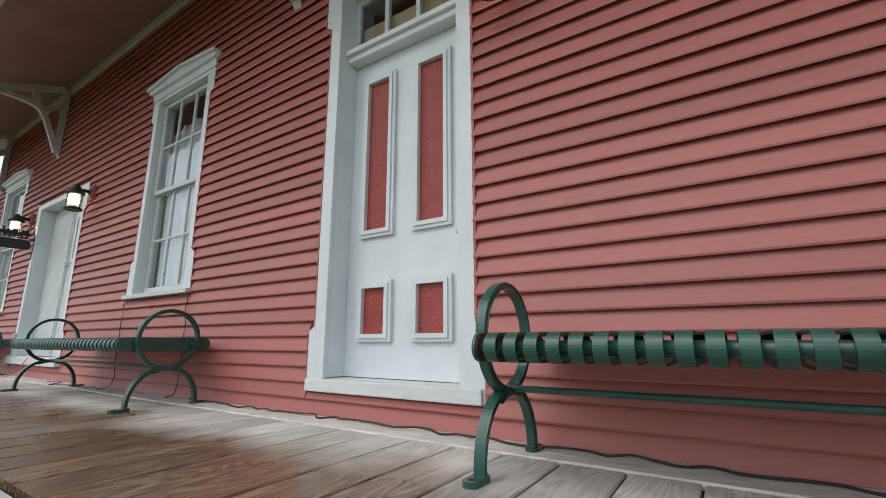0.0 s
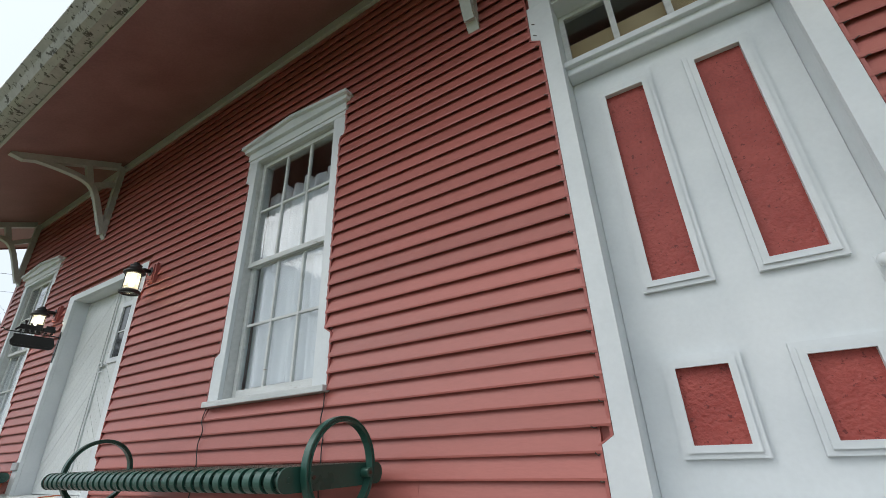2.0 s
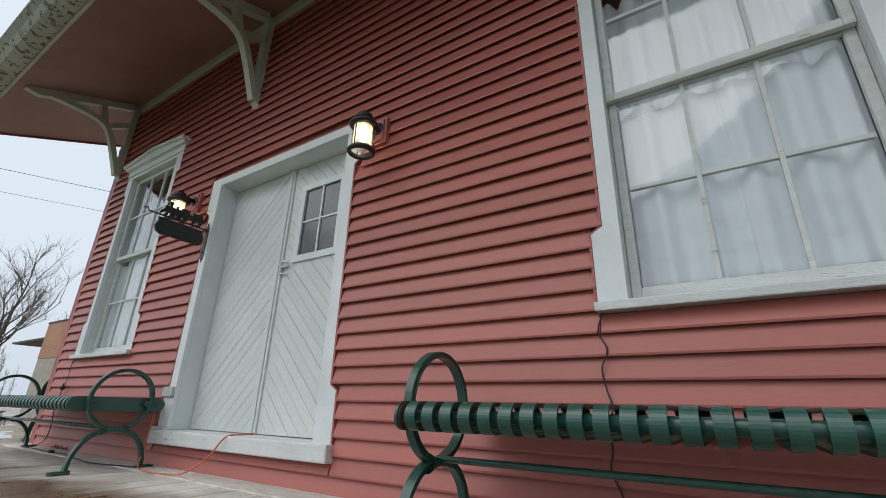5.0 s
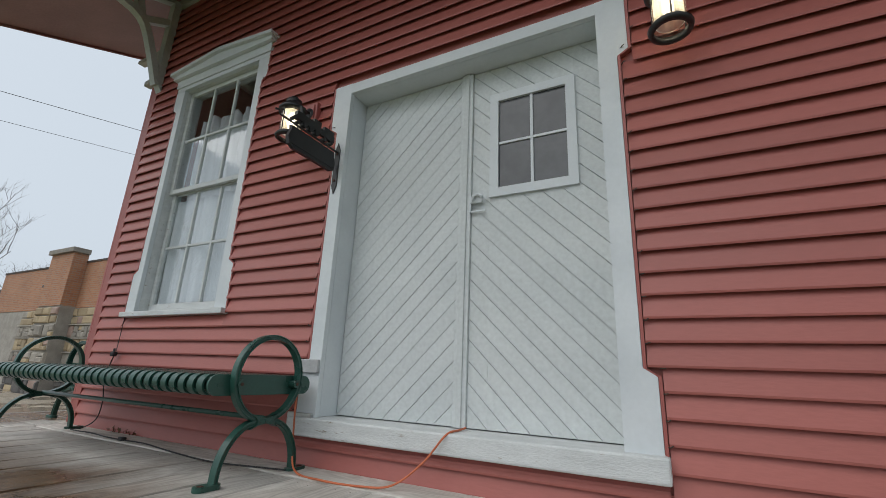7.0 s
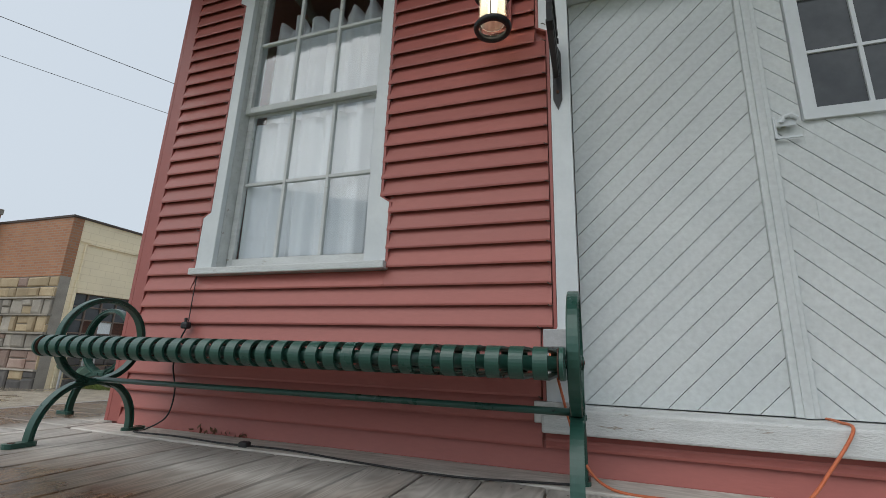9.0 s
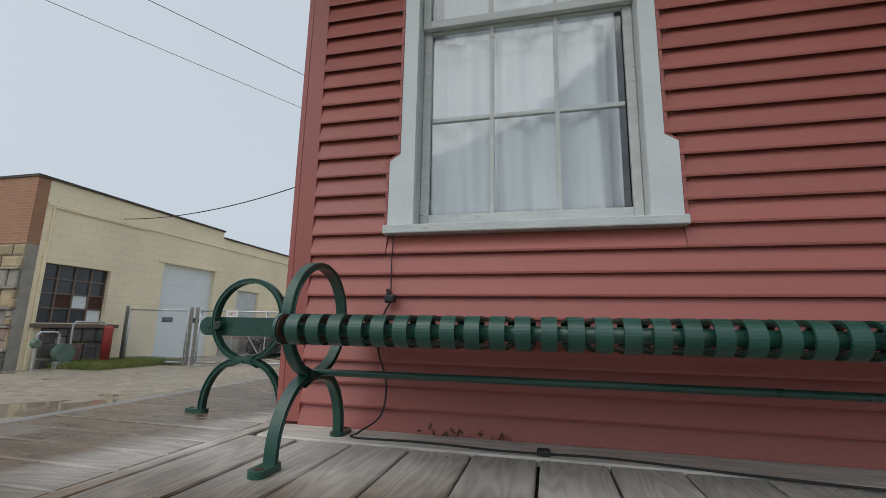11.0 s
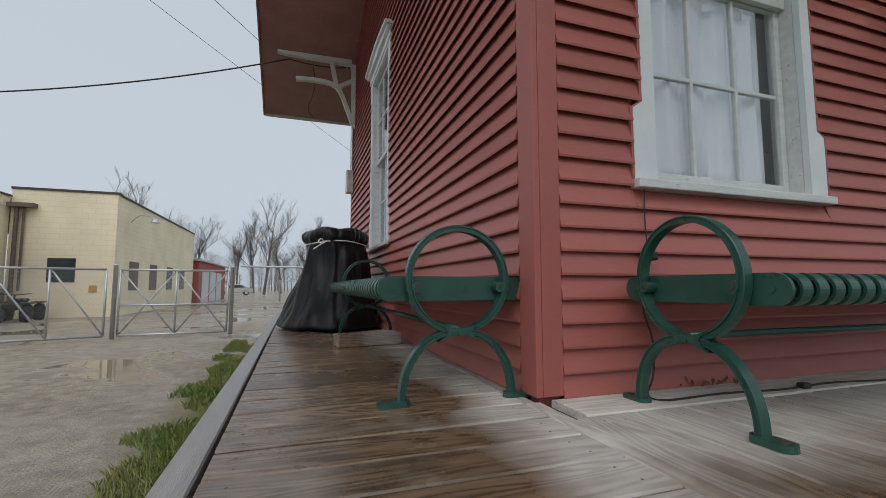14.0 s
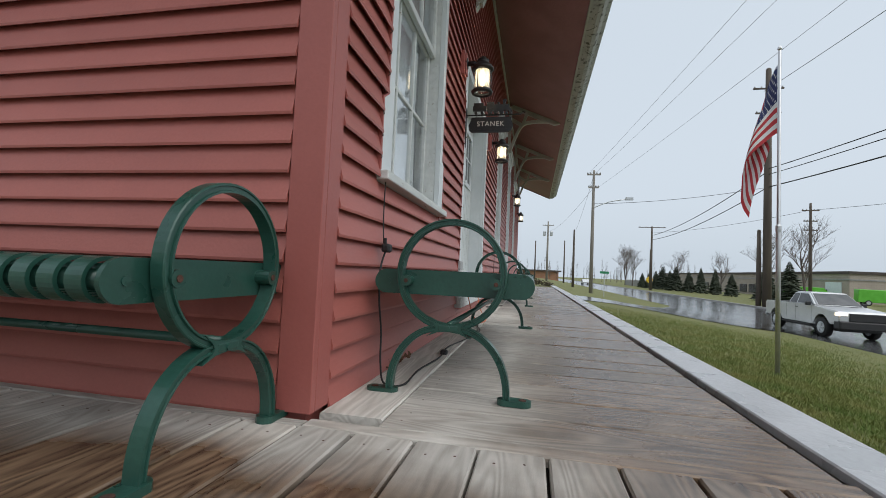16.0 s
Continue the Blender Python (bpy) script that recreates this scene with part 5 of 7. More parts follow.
# ---- yard: cream block building ----
def painted_block(name, colour, joint, width, height, bump=0.35, mortar=0.012, second=None):
    m = bpy.data.materials.new(name)
    t, n, l, p = nodes_of(m)
    geo, sep, comb = n.new("ShaderNodeNewGeometry"), n.new("ShaderNodeSeparateXYZ"), n.new("ShaderNodeCombineXYZ")
    l.new(geo.outputs["Position"], sep.inputs[0])
    add = n.new("ShaderNodeMath")
    l.new(sep.outputs[0], add.inputs[0])
    l.new(sep.outputs[1], add.inputs[1])
    l.new(add.outputs[0], comb.inputs[0])
    l.new(sep.outputs[2], comb.inputs[1])
    br = n.new("ShaderNodeTexBrick")
    br.inputs["Scale"].default_value = 1.0
    br.inputs["Brick Width"].default_value, br.inputs["Row Height"].default_value, br.inputs["Mortar Size"].default_value = width, height, mortar
    br.inputs["Color1"].default_value, br.inputs["Color2"].default_value, br.inputs["Mortar"].default_value = (*colour, 1), (*(second or colour), 1), (*joint, 1)
    l.new(comb.outputs[0], br.inputs["Vector"])
    st = n.new("ShaderNodeTexNoise")
    st.inputs["Scale"].default_value, st.inputs["Detail"].default_value = 0.7, 8
    l.new(geo.outputs["Position"], st.inputs["Vector"])
    hsv, mr = n.new("ShaderNodeHueSaturation"), n.new("ShaderNodeMapRange")
    mr.inputs[1].default_value, mr.inputs[2].default_value, mr.inputs[3].default_value, mr.inputs[4].default_value = 0.3, 0.7, 0.92, 1.1
    l.new(st.outputs[0], mr.inputs[0])
    l.new(br.outputs["Color"], hsv.inputs["Color"])
    l.new(mr.outputs[0], hsv.inputs["Value"])
    l.new(hsv.outputs[0], p.inputs["Base Color"])
    p.inputs["Roughness"].default_value = 0.75
    bp = n.new("ShaderNodeBump")
    bp.inputs["Strength"].default_value, bp.inputs["Distance"].default_value = bump, 0.01
    inv = n.new("ShaderNodeMath")
    inv.operation = "SUBTRACT"
    inv.inputs[0].default_value = 1.0
    l.new(br.outputs["Fac"], inv.inputs[1])
    l.new(inv.outputs[0], bp.inputs["Height"])
    l.new(bp.outputs[0], p.inputs["Normal"])
    return m


CREAM = painted_block("cream_painted_block", (0.86, 0.755, 0.545), (0.78, 0.675, 0.475), 0.42, 0.20, 0.25, 0.008, (0.88, 0.775, 0.565))
BRICK = painted_block("orange_brick", (0.34, 0.145, 0.075), (0.30, 0.22, 0.165), 0.22, 0.075, 0.4, 0.010, (0.41, 0.195, 0.10))
TARRED = surface("dark_roof_edge", (0.05, 0.04, 0.035), (0.08, 0.06, 0.05), 0.7, 3, 30)
STONE_MATS = [surface("field_stone", (0.24, 0.22, 0.19), (0.36, 0.33, 0.28), 0.8, 3, 30, bump=0.5, vary=0.5), surface("tan_stone", (0.33, 0.25, 0.15), (0.42, 0.34, 0.22), 0.8, 3, 30, bump=0.5, vary=0.45), surface("rose_stone", (0.24, 0.16, 0.13), (0.32, 0.24, 0.2), 0.8, 3, 30, bump=0.5, vary=0.5), surface("dark_stone", (0.07, 0.07, 0.07), (0.14, 0.13, 0.12), 0.8, 3, 30, bump=0.5, vary=0.5)]
BLUEWHITE = surface("pale_blue_door_paint", (0.72, 0.78, 0.80), (0.78, 0.83, 0.85), 0.5, 1.5, 30, bump=0.08)
DARKGLASS = surface("dark_window_glass", (0.03, 0.035, 0.04), (0.06, 0.065, 0.07), 0.08, 2, 20, bump=0.01)
RUSTY_FRAME = surface("rusty_steel_frame", (0.13, 0.10, 0.085), (0.2, 0.15, 0.12), 0.7, 4, 40)
CX, CY0, CY1 = -10.7, 5.85, 18.0
G = LAWN - 0.05
wh = thing("block_warehouse", pose(0, 0, 0), "long cream painted block warehouse with brick and stone front", "building")


def holed(bm, axis_x, a0, a1, z0, z1, holes, thick):
    """A wall slab with openings; along y at x = axis_x, thickness towards -x."""
    ys = sorted({a0, a1, *[h[0] for h in holes], *[h[1] for h in holes]})
    zs = sorted({z0, z1, *[h[2] for h in holes], *[h[3] for h in holes]})
    for y, y2 in zip(ys, ys[1:]):
        for z, z2 in zip(zs, zs[1:]):
            if not any(h[0] <= y + 1e-6 and h[1] >= y2 - 1e-6 and h[2] <= z + 1e-6 and h[3] >= z2 - 1e-6 for h in holes):
                box(bm, axis_x - thick, axis_x, y, y2, z, z2)
    bmesh.ops.remove_doubles(bm, verts=bm.verts, dist=0.0005)
    inner = [f for f in bm.faces if all(len(e.link_faces) > 2 for e in f.edges)]
    bmesh.ops.delete(bm, geom=inner, context="FACES_ONLY")


DOOR_H = (9.45, 11.68, G, 2.38)
WIN_A = (6.05, 7.72, 0.42, 1.88)
SHUT = (12.97, 14.3, 0.55, 1.80)
WIN_B = (16.05, 17.5, 0.42, 1.80)
bm = bmesh.new()
holed(bm, CX, CY0, 11.92, G, 3.93, [DOOR_H, WIN_A], 0.3)
holed(bm, CX, 11.92, CY1, G, 3.68, [SHUT, WIN_B], 0.3)
part("side_wall", bm, CREAM, wh)
part("inner_wall", boxed(CX - 0.45, CX - 0.4, CY0 + 0.3, CY1, G, 3.5), DARKROOM, wh)
bm = boxed(CX - 0.34, CX + 0.05, CY0 - 0.03, 11.95, 3.93, 3.99)
box(bm, CX - 0.34, CX + 0.05, 11.95, CY1, 3.68, 3.74)
part("parapet_cap", bm, TARRED, wh)
part("moulding", boxed(CX, CX + 0.035, CY0, CY1, 3.30, 3.36), CREAM, wh)
part("flat_roof", boxed(-28, CX - 0.3, CY0 + 0.3, CY1, 3.4, 3.5), TARRED, wh)
gd = part("roll_door", boxed(CX - 0.18, CX - 0.14, DOOR_H[0], DOOR_H[1], G, DOOR_H[3]), BLUEWHITE, wh, "pale blue sectional garage door")
for k in range(1, 5):
    part("door_rib", boxed(CX - 0.141, CX - 0.132, DOOR_H[0], DOOR_H[1], G + 0.61 * k - 0.012, G + 0.61 * k + 0.012), BLUEWHITE, gd)
for y in (9.75, 10.95):
    part("door_light", boxed(CX - 0.139, CX - 0.128, y, y + 0.42, 0.50, 0.66, 0.01), DARKGLASS, gd)
part("lintel", boxed(CX - 0.01, CX + 0.03, DOOR_H[0] - 0.25, DOOR_H[1] + 0.15, DOOR_H[3], DOOR_H[3] + 0.12), CREAM, wh)
for h, cols, rws in ((WIN_A, 4, 4), (WIN_B, 3, 3)):
    wf = part("window", boxed(CX - 0.17, CX - 0.15, h[0], h[1], h[2], h[3]), DARKGLASS, wh, "steel-framed factory window, partly patched")
    bm = bmesh.new()
    for k in range(cols + 1):
        y = h[0] + (h[1] - h[0]) * k / cols
        box(bm, CX - 0.15, CX - 0.11, y - 0.02, y + 0.02, h[2], h[3])
    for k in range(rws + 1):
        z = h[2] + (h[3] - h[2]) * k / rws
        box(bm, CX - 0.149, CX - 0.112, h[0], h[1], z - 0.018, z + 0.018)
    part("frame", bm, RUSTY_FRAME, wf)
    for i, j in ((3, 1), (2, 1), (3, 0), (1, 1)) if cols == 4 else ((0, 0),):
        a, b = h[0] + (h[1] - h[0]) * i / cols + 0.02, h[2] + (h[3] - h[2]) * j / rws + 0.02
        part("patch_panel", boxed(CX - 0.149, CX - 0.14, a, a + (h[1] - h[0]) / cols - 0.04, b, b + (h[3] - h[2]) / rws - 0.04), BLUEWHITE if (i + j) % 2 else RUST, wf)
part("ledge", boxed(CX, CX + 0.12, CY0 + 0.1, 8.1, 0.30, 0.40, 0.01), RUSTY_FRAME, wh)
sh = part("shutter", boxed(CX - 0.16, CX - 0.12, SHUT[0], SHUT[1], SHUT[2], SHUT[3]), WHITE, wh, "white louvred shutter")
for k in range(12):
    z = SHUT[2] + (SHUT[3] - SHUT[2]) * (k + 0.5) / 12
    part("slat", boxed(CX - 0.12, CX - 0.09, SHUT[0] + 0.03, SHUT[1] - 0.03, z - 0.012, z + 0.03), WHITE, sh)
rnd = random.Random(31)


def stone_course(parent, along, fixed, a0, a1, z0, z1, kind, size, out=0.05):
    """Rough stones laid in one course. along 'x': on the street front; 'y': on the side wall."""
    a = a0
    while a < a1 - 0.05:
        w = min(size * rnd.uniform(0.6, 1.5), a1 - a)
        split = rnd.random() < 0.45 and (z1 - z0) > 0.3
        zs = [z0, z0 + (z1 - z0) * rnd.uniform(0.38, 0.62), z1] if split else [z0, z1]
        for b0, b1 in zip(zs, zs[1:]):
            d = out * rnd.uniform(0.5, 1.4)
            j = [rnd.uniform(0.004, 0.022) for _ in range(8)]
            bm = bmesh.new()
            pts = [(a + j[0], b0 + j[1]), (a + w - j[2], b0 + j[3]), (a + w - j[4], b1 - j[5]), (a + j[6], b1 - j[7])]
            ca, cb = a + w / 2, (b0 + b1) / 2
            inner = [(ca + (p - ca) * 0.78, cb + (q - cb) * 0.72) for p, q in pts]
            def at(p, q, e):
                return (p, fixed - e, q) if along == "x" else (fixed + e, p, q)
            lo = [bm.verts.new(at(p, q, -0.02)) for p, q in pts]
            md = [bm.verts.new(at(p, q, d * 0.5)) for p, q in pts]
            hi = [bm.verts.new(at(p, q, d)) for p, q in inner]
            for A_, B_ in ((lo, md), (md, hi)):
                for k in range(4):
                    bm.faces.new((A_[k], A_[(k + 1) % 4], B_[(k + 1) % 4], B_[k]))
            bm.faces.new(hi)
            part("stone", bm, STONE_MATS[kind if rnd.random() < 0.7 else rnd.randrange(3)], parent)
        a += w


MORTAR = surface("grey_mortar", (0.27, 0.25, 0.22), (0.35, 0.33, 0.29), 0.9, 4, 40, bump=0.3)
FX0, FX1 = -21.0, CX
part("front_brick", boxed(FX0, FX1, CY0 - 0.28, CY0 - 0.004, 2.27, 3.93), BRICK, wh, "orange brick upper front")
fs = part("front_stone", boxed(FX0, FX1, CY0 - 0.26, CY0 - 0.004, G, 2.27), MORTAR, wh, "banded field stone lower front")
part("front_cap", boxed(FX0, FX1 + 0.04, CY0 - 0.31, CY0 - 0.031, 3.93, 3.992), TARRED, wh)
bands = [(G + (a - G) * 0.906, G + (b - G) * 0.906, kind, size) for a, b, kind, size in [(G, -0.17, 3, 0.45), (-0.15, 0.40, 2, 0.5), (0.44, 0.86, 0, 0.4), (0.90, 1.39, 1, 0.35), (1.43, 1.90, 0, 0.35), (1.94, 2.24, 1, 0.5), (2.25, 2.56, 1, 0.6)]]
for z0, z1, kind, size in bands:
    stone_course(fs, "x", CY0 - 0.26, -18.2, FX1, z0, z1, kind, size)
for z in [G + (q - G) * 0.906 for q in (-0.16, 0.42, 0.88, 1.41, 1.92)]:
    part("string_course", boxed(-18.2, FX1, CY0 - 0.35, CY0 - 0.24, z - 0.022, z + 0.022), STONE_MATS[0], fs)
pier = part("brick_pier", boxed(-15.75, -14.1, CY0 - 0.75, CY0 - 0.285, 2.3, 4.22), BRICK, wh, "projecting brick pier")
part("pier_cap", boxed(-15.85, -14.0, CY0 - 0.85, CY0 - 0.28, 4.22, 4.40, 0.02), STONE_MATS[0], pier)
part("pier_base", boxed(-15.75, -14.1, CY0 - 0.72, CY0 - 0.285, G, 2.3), MORTAR, wh)
for z0, z1, kind, size in bands:
    stone_course(fs, "x", CY0 - 0.72, -15.75, -14.1, z0, z1, kind, size, 0.08)
lamp_f = part("wall_light", boxed(-16.6, -16.3, CY0 - 0.5, CY0 - 0.28, 3.1, 3.2, 0.02), BLACK, wh)
bm = bmesh.new()
holed(bm, CX + 0.05, 12.2, CY1, G, 0.38, [], 0.045)
st = part("stone_base", bm, MORTAR, wh)
for z0, z1, k in ((G, -0.1, 0), (-0.1, 0.35, 2)):
    stone_course(st, "y", CX + 0.05, 12.2, CY1, z0, z1, k, 0.6, 0.03)
stone_course(st, "y", CX + 0.02, 6.2, 8.0, G, -0.1, 3, 0.35, 0.06)
stone_course(st, "y", CX + 0.02, 6.2, 8.0, -0.1, 0.3, 3, 0.3, 0.06)
# second building across the yard's end, and the red shed behind it
b2 = thing("block_annexe", pose(0, 0, 0), "cream painted block annexe with a flat roof", "building")
bm = bmesh.new()
box(bm, -10.68, -7.45, 18.02, 18.3, G, 3.98)
part("front_wall", bm, CREAM, b2)
part("side_wall", boxed(-7.75, -7.45, 18.302, 31.5, G, 3.95), CREAM, b2)
part("roof_edge", boxed(-10.7, -7.40, 17.98, 18.33, 3.98, 4.06), TARRED, b2)
part("roof_edge", boxed(-7.8, -7.40, 18.33, 31.5, 3.95, 4.02), TARRED, b2)
part("flat_roof", boxed(-24, -7.75, 18.3, 31.5, 3.6, 3.7), TARRED, b2)
for x0, x1, z0, z1, m_, lab in ((-9.5, -8.65, 0.62, 1.5, DARKGLASS, "dark annexe window"), (-8.2, -7.95, 0.25, 0.5, surface("yellow_notice", (0.55, 0.33, 0.05), (0.6, 0.38, 0.08), 0.6), "small orange notice")):
    part("window" if m_ is DARKGLASS else "notice", boxed(x0, x1, 18.0, 18.04, z0, z1), m_, b2, lab)
for y in (19.6, 22.3, 25.2, 28.0):
    part("window", boxed(-7.46, -7.43, y, y + 1.1, 0.3, 1.5), RUSTY_FRAME if y < 23 else DARKGLASS, b2)
bm = bmesh.new()
for y in (18.0, ):
    sweep(bm, [(-10.45, 17.9, 3.3), (-10.45, 17.9, -0.5)], 0.07, 8)
    sweep(bm, [(-10.25, 17.92, 3.3), (-10.25, 17.92, 0.3)], 0.04, 8)
    box(bm, -10.66, -9.9, 17.7, 18.0, 3.3, 3.45)
part("drain_pipe", bm, RUSTY_FRAME, b2)
bm = bmesh.new()
sweep(bm, smooth_path([(-7.42, 19.4, 3.1), (-7.1, 19.4, 3.4), (-6.7, 19.4, 3.35), (-6.6, 19.4, 3.25)]), 0.02, 6)
lathe(bm, [(0.02, 3.3), (0.12, 3.25), (0.16, 3.12), (0.1, 3.1)], (-6.55, 19.4, 0), 12)
part("yard_lamp", bm, GALV, b2)
shed = thing("red_shed", pose(0, 0, 0), "low red shed with white doors", "shed")
part("body", boxed(-8.6, -7.2, 32, 44, G, 2.3), surface("shed_red", (0.32, 0.05, 0.04), (0.4, 0.08, 0.06), 0.6), shed)
for y in (33.2, 36.2, 39.2):
    part("door", boxed(-7.2, -7.15, y, y + 2.4, G, 1.6), WHITE, shed)
bm = bmesh.new()
prism(bm, [(-8.9, 2.35), (-7.0, 2.2), (-7.0, 2.32), (-8.9, 2.55)], 31.8, 44.2)
part("roof", bm, GALV, shed)
bol = tagged(part("bollard", lathe(bmesh.new(), [(0.11, G), (0.11, 0.30), (0.09, 0.35), (0.03, 0.37)], (-10.2, 7.5, 0), 16), surface("faded_red_bollard", (0.32, 0.035, 0.03), (0.40, 0.06, 0.05), 0.55, 4, 40), None, "", True), "faded red steel bollard by the warehouse wall", "bollard")


for y, z1 in ((5.98, 2.2), (6.02, 3.25)):
    bm = bmesh.new()
    sweep(bm, [(CX + 0.03, y, G), (CX + 0.03, y, z1)] + ([(CX + 0.03, y + 0.08, z1 + 0.02), (CX + 0.03, 8.6, z1 + 0.02)] if z1 > 3 else []), 0.022, 8)
    part("conduit", bm, CREAM, wh, "cream painted conduit")
GAS_GREEN = surface("green_meter_paint", (0.10, 0.17, 0.13), (0.14, 0.22, 0.17), 0.5, 6, 50)
gas = thing("gas_meter", pose(-10.35, 6.55, G), "green gas meter and grey pipes at the warehouse foot", "gas meter")
bm = bmesh.new()
sweep(bm, [(0, -0.62, 0), (0, -0.62, 0.86), (0, -0.56, 0.92), (0, -0.2, 0.92), (0, -0.14, 0.86), (0, -0.14, 0.62)], 0.028, 8)
part("inlet_pipe", bm, GALV, gas)
bm = bmesh.new()
sweep(bm, [(0, 0.14, 0.62), (0, 0.14, 1.12), (0, 0.2, 1.18), (0, 0.9, 1.18), (0, 0.96, 1.12), (0, 0.96, 0)], 0.024, 8)
part("outlet_pipe", bm, GALV, gas)
bm = bmesh.new()
sweep(bm, [(-0.09, 0, 0.42), (0.09, 0, 0.42)], 0.24, 20, radii=[0.22, 0.22])
part("meter_body", bm, GAS_GREEN, gas)
bm = bmesh.new()
sweep(bm, [(-0.03, -0.62, 0.66), (0.05, -0.62, 0.66)], 0.12, 16, radii=[0.12, 0.09])
part("regulator", bm, GAS_GREEN, gas)
part("bracket", boxed(-0.08, 0.08, -0.16, 0.16, 0.0, 0.22, 0.01), GALV, gas)


# ---- chain-link fence and gates ----
def chain_panel(m, length, name, label, braces, low=-0.05, high=1.5, mid=False, sign=False, posts=(True, True)):
    """A tube-framed panel with wire mesh. Local x along it, z up from the ground."""
    ob = thing(name, m, label, "gate" if "gate" in name else "fence", "chain-link fence")
    for x, on in ((0.0, posts[0]), (length, posts[1])):
        if on:
            bm = lathe(bmesh.new(), [(0.045, low - 0.1), (0.045, high + 0.08), (0.05, high + 0.085), (0.03, high + 0.12)], (x, 0, 0), 10)
            part("post", bm, GALV, ob, "", True)
    g = 0.09
    for z in (low + 0.12, high) + ((0.72,) if mid else ()):
        bm = bmesh.new()
        sweep(bm, [(g, 0, z), (length - g, 0, z)], 0.024, 8)
        part("rail", bm, GALV, ob, "", True)
    n = braces
    for k in range(n + 1):
        x = g + (length - 2 * g) * k / max(n, 1)
        bm = bmesh.new()
        sweep(bm, [(x, 0, low + 0.12), (x, 0, high)], 0.022, 8)
        part("upright", bm, GALV, ob, "", True)
        if k < n:
            x2 = g + (length - 2 * g) * (k + 1) / n
            runs = (((x, high), (x2, low + 0.12)),) if not mid else (((x, high), (x2, low + 0.12)), ((x, low + 0.12), (x2, high)))
            if n > 1 or mid:
                for (p, q), (r, t) in runs:
                    bm = bmesh.new()
                    sweep(bm, [(p, 0.02, q), (r, 0.02, t)], 0.017, 6)
                    part("brace", bm, GALV, ob, "", True)
    # woven wire as crossing diagonals
    bm = bmesh.new()
    step, h, z0 = 0.085, high - low - 0.12, low + 0.12
    k = -int(h / step) - 1
    while k * step < length:
        for d in (1, -1):
            a = k * step
            seg = [(a, z0), (a + h, z0 + h)] if d > 0 else [(a + h, z0), (a, z0 + h)]
            (x0, q0), (x1, q1) = seg
            lo_t, hi_t = 0.0, 1.0
            for lim, sg in ((g, 1), (length - g, -1)):
                dx = (x1 - x0) * sg
                tt = (lim * sg - x0 * sg) / dx
                if dx > 0:
                    lo_t = max(lo_t, tt)
                else:
                    hi_t = min(hi_t, tt)
            if hi_t - lo_t > 0.02:
                p = [Vector((x0 + (x1 - x0) * u, 0.004 * d, q0 + (q1 - q0) * u)) for u in (lo_t, hi_t)]
                sweep(bm, p, 0.0024, 3)
        k += 1
    part("wire_mesh", bm, GALV, ob)
    return ob


def along(p, q, z=LAWN):
    d = Vector((q[0] - p[0], q[1] - p[1]))
    return pose(p[0], p[1], z, 0, 0, math.degrees(math.atan2(d.y, d.x))), d.length


m_, L_ = along((-10.35, 8.1), (-8.55, 8.5))
chain_panel(m_, L_, "chain_link_fence", "chain-link fence panel beside the warehouse", 1, posts=(True, True))
m_, L_ = along((-8.4, 8.55), (-4.72, 9.68))
gate = chain_panel(m_, L_, "sliding_gate", "wide braced chain-link gate, closed", 4, posts=(True, False))
m_, L_ = along((-4.66, 9.7), (-2.38, 10.0))
chain_panel(m_, L_, "swing_gate", "chain-link gate with crossed braces, closed", 2, mid=True, posts=(True, True))
m_, L_ = along((-2.30, 10.02), (3.2, 10.6))
side_f = chain_panel(m_, L_, "side_fence", "chain-link fence run beside the gate post", 1, high=1.62, posts=(False, True))
for o in list(side_f.children):
    if o.name.startswith("rail") and o.data.vertices[0].co.z < 0.6 or o.name.startswith("upright"):
        bpy.data.objects.remove(o)
m_, L_ = along((-2.0, 33.0), (24.0, 36.0))
far_f = chain_panel(m_, L_, "fence_run", "long chain-link fence across the far yard", 9)
for o in list(far_f.children):
    if o.name.startswith("brace"):
        bpy.data.objects.remove(o)
sg = thing("parking_sign", pose(-7.45, 8.79, 0.42, 0, 0, 17.0), "small white notice with red words on the gate", "sign")
part("plate", boxed(-0.17, 0.17, -0.012, -0.006, 0.0, 0.44), surface("white_sign_plate", (0.7, 0.7, 0.7), (0.78, 0.78, 0.78), 0.4), sg)
for txt, z, size in (("NO", 0.30, 0.13), ("PARKING", 0.18, 0.085), ("ANY", 0.105, 0.065), ("TIME", 0.03, 0.065)):
    fc = bpy.data.curves.new("words", "FONT")
    fc.body, fc.size, fc.extrude, fc.align_x = txt, size, 0.001, "CENTER"
    tmp = new("words", fc)
    bpy.context.view_layer.update()
    me = bpy.data.meshes.new_from_object(tmp.evaluated_get(bpy.context.evaluated_depsgraph_get()))
    bpy.data.objects.remove(tmp)
    me.materials.clear()
    me.materials.append(PANEL_RED)
    o = new("words", me)
    o.parent, o.matrix_local = sg, pose(0, -0.014, z, 90, 0, 0)


# service wires over the yard
def wire(a, b, sag, r, label):
    a, b = Vector(a), Vector(b)
    pts = [a.lerp(b, k / 24) - Vector((0, 0, sag * 4 * (k / 24) * (1 - k / 24))) for k in range(25)]
    return cable("wire", pts, r, RUBBER, label, "wire", False)


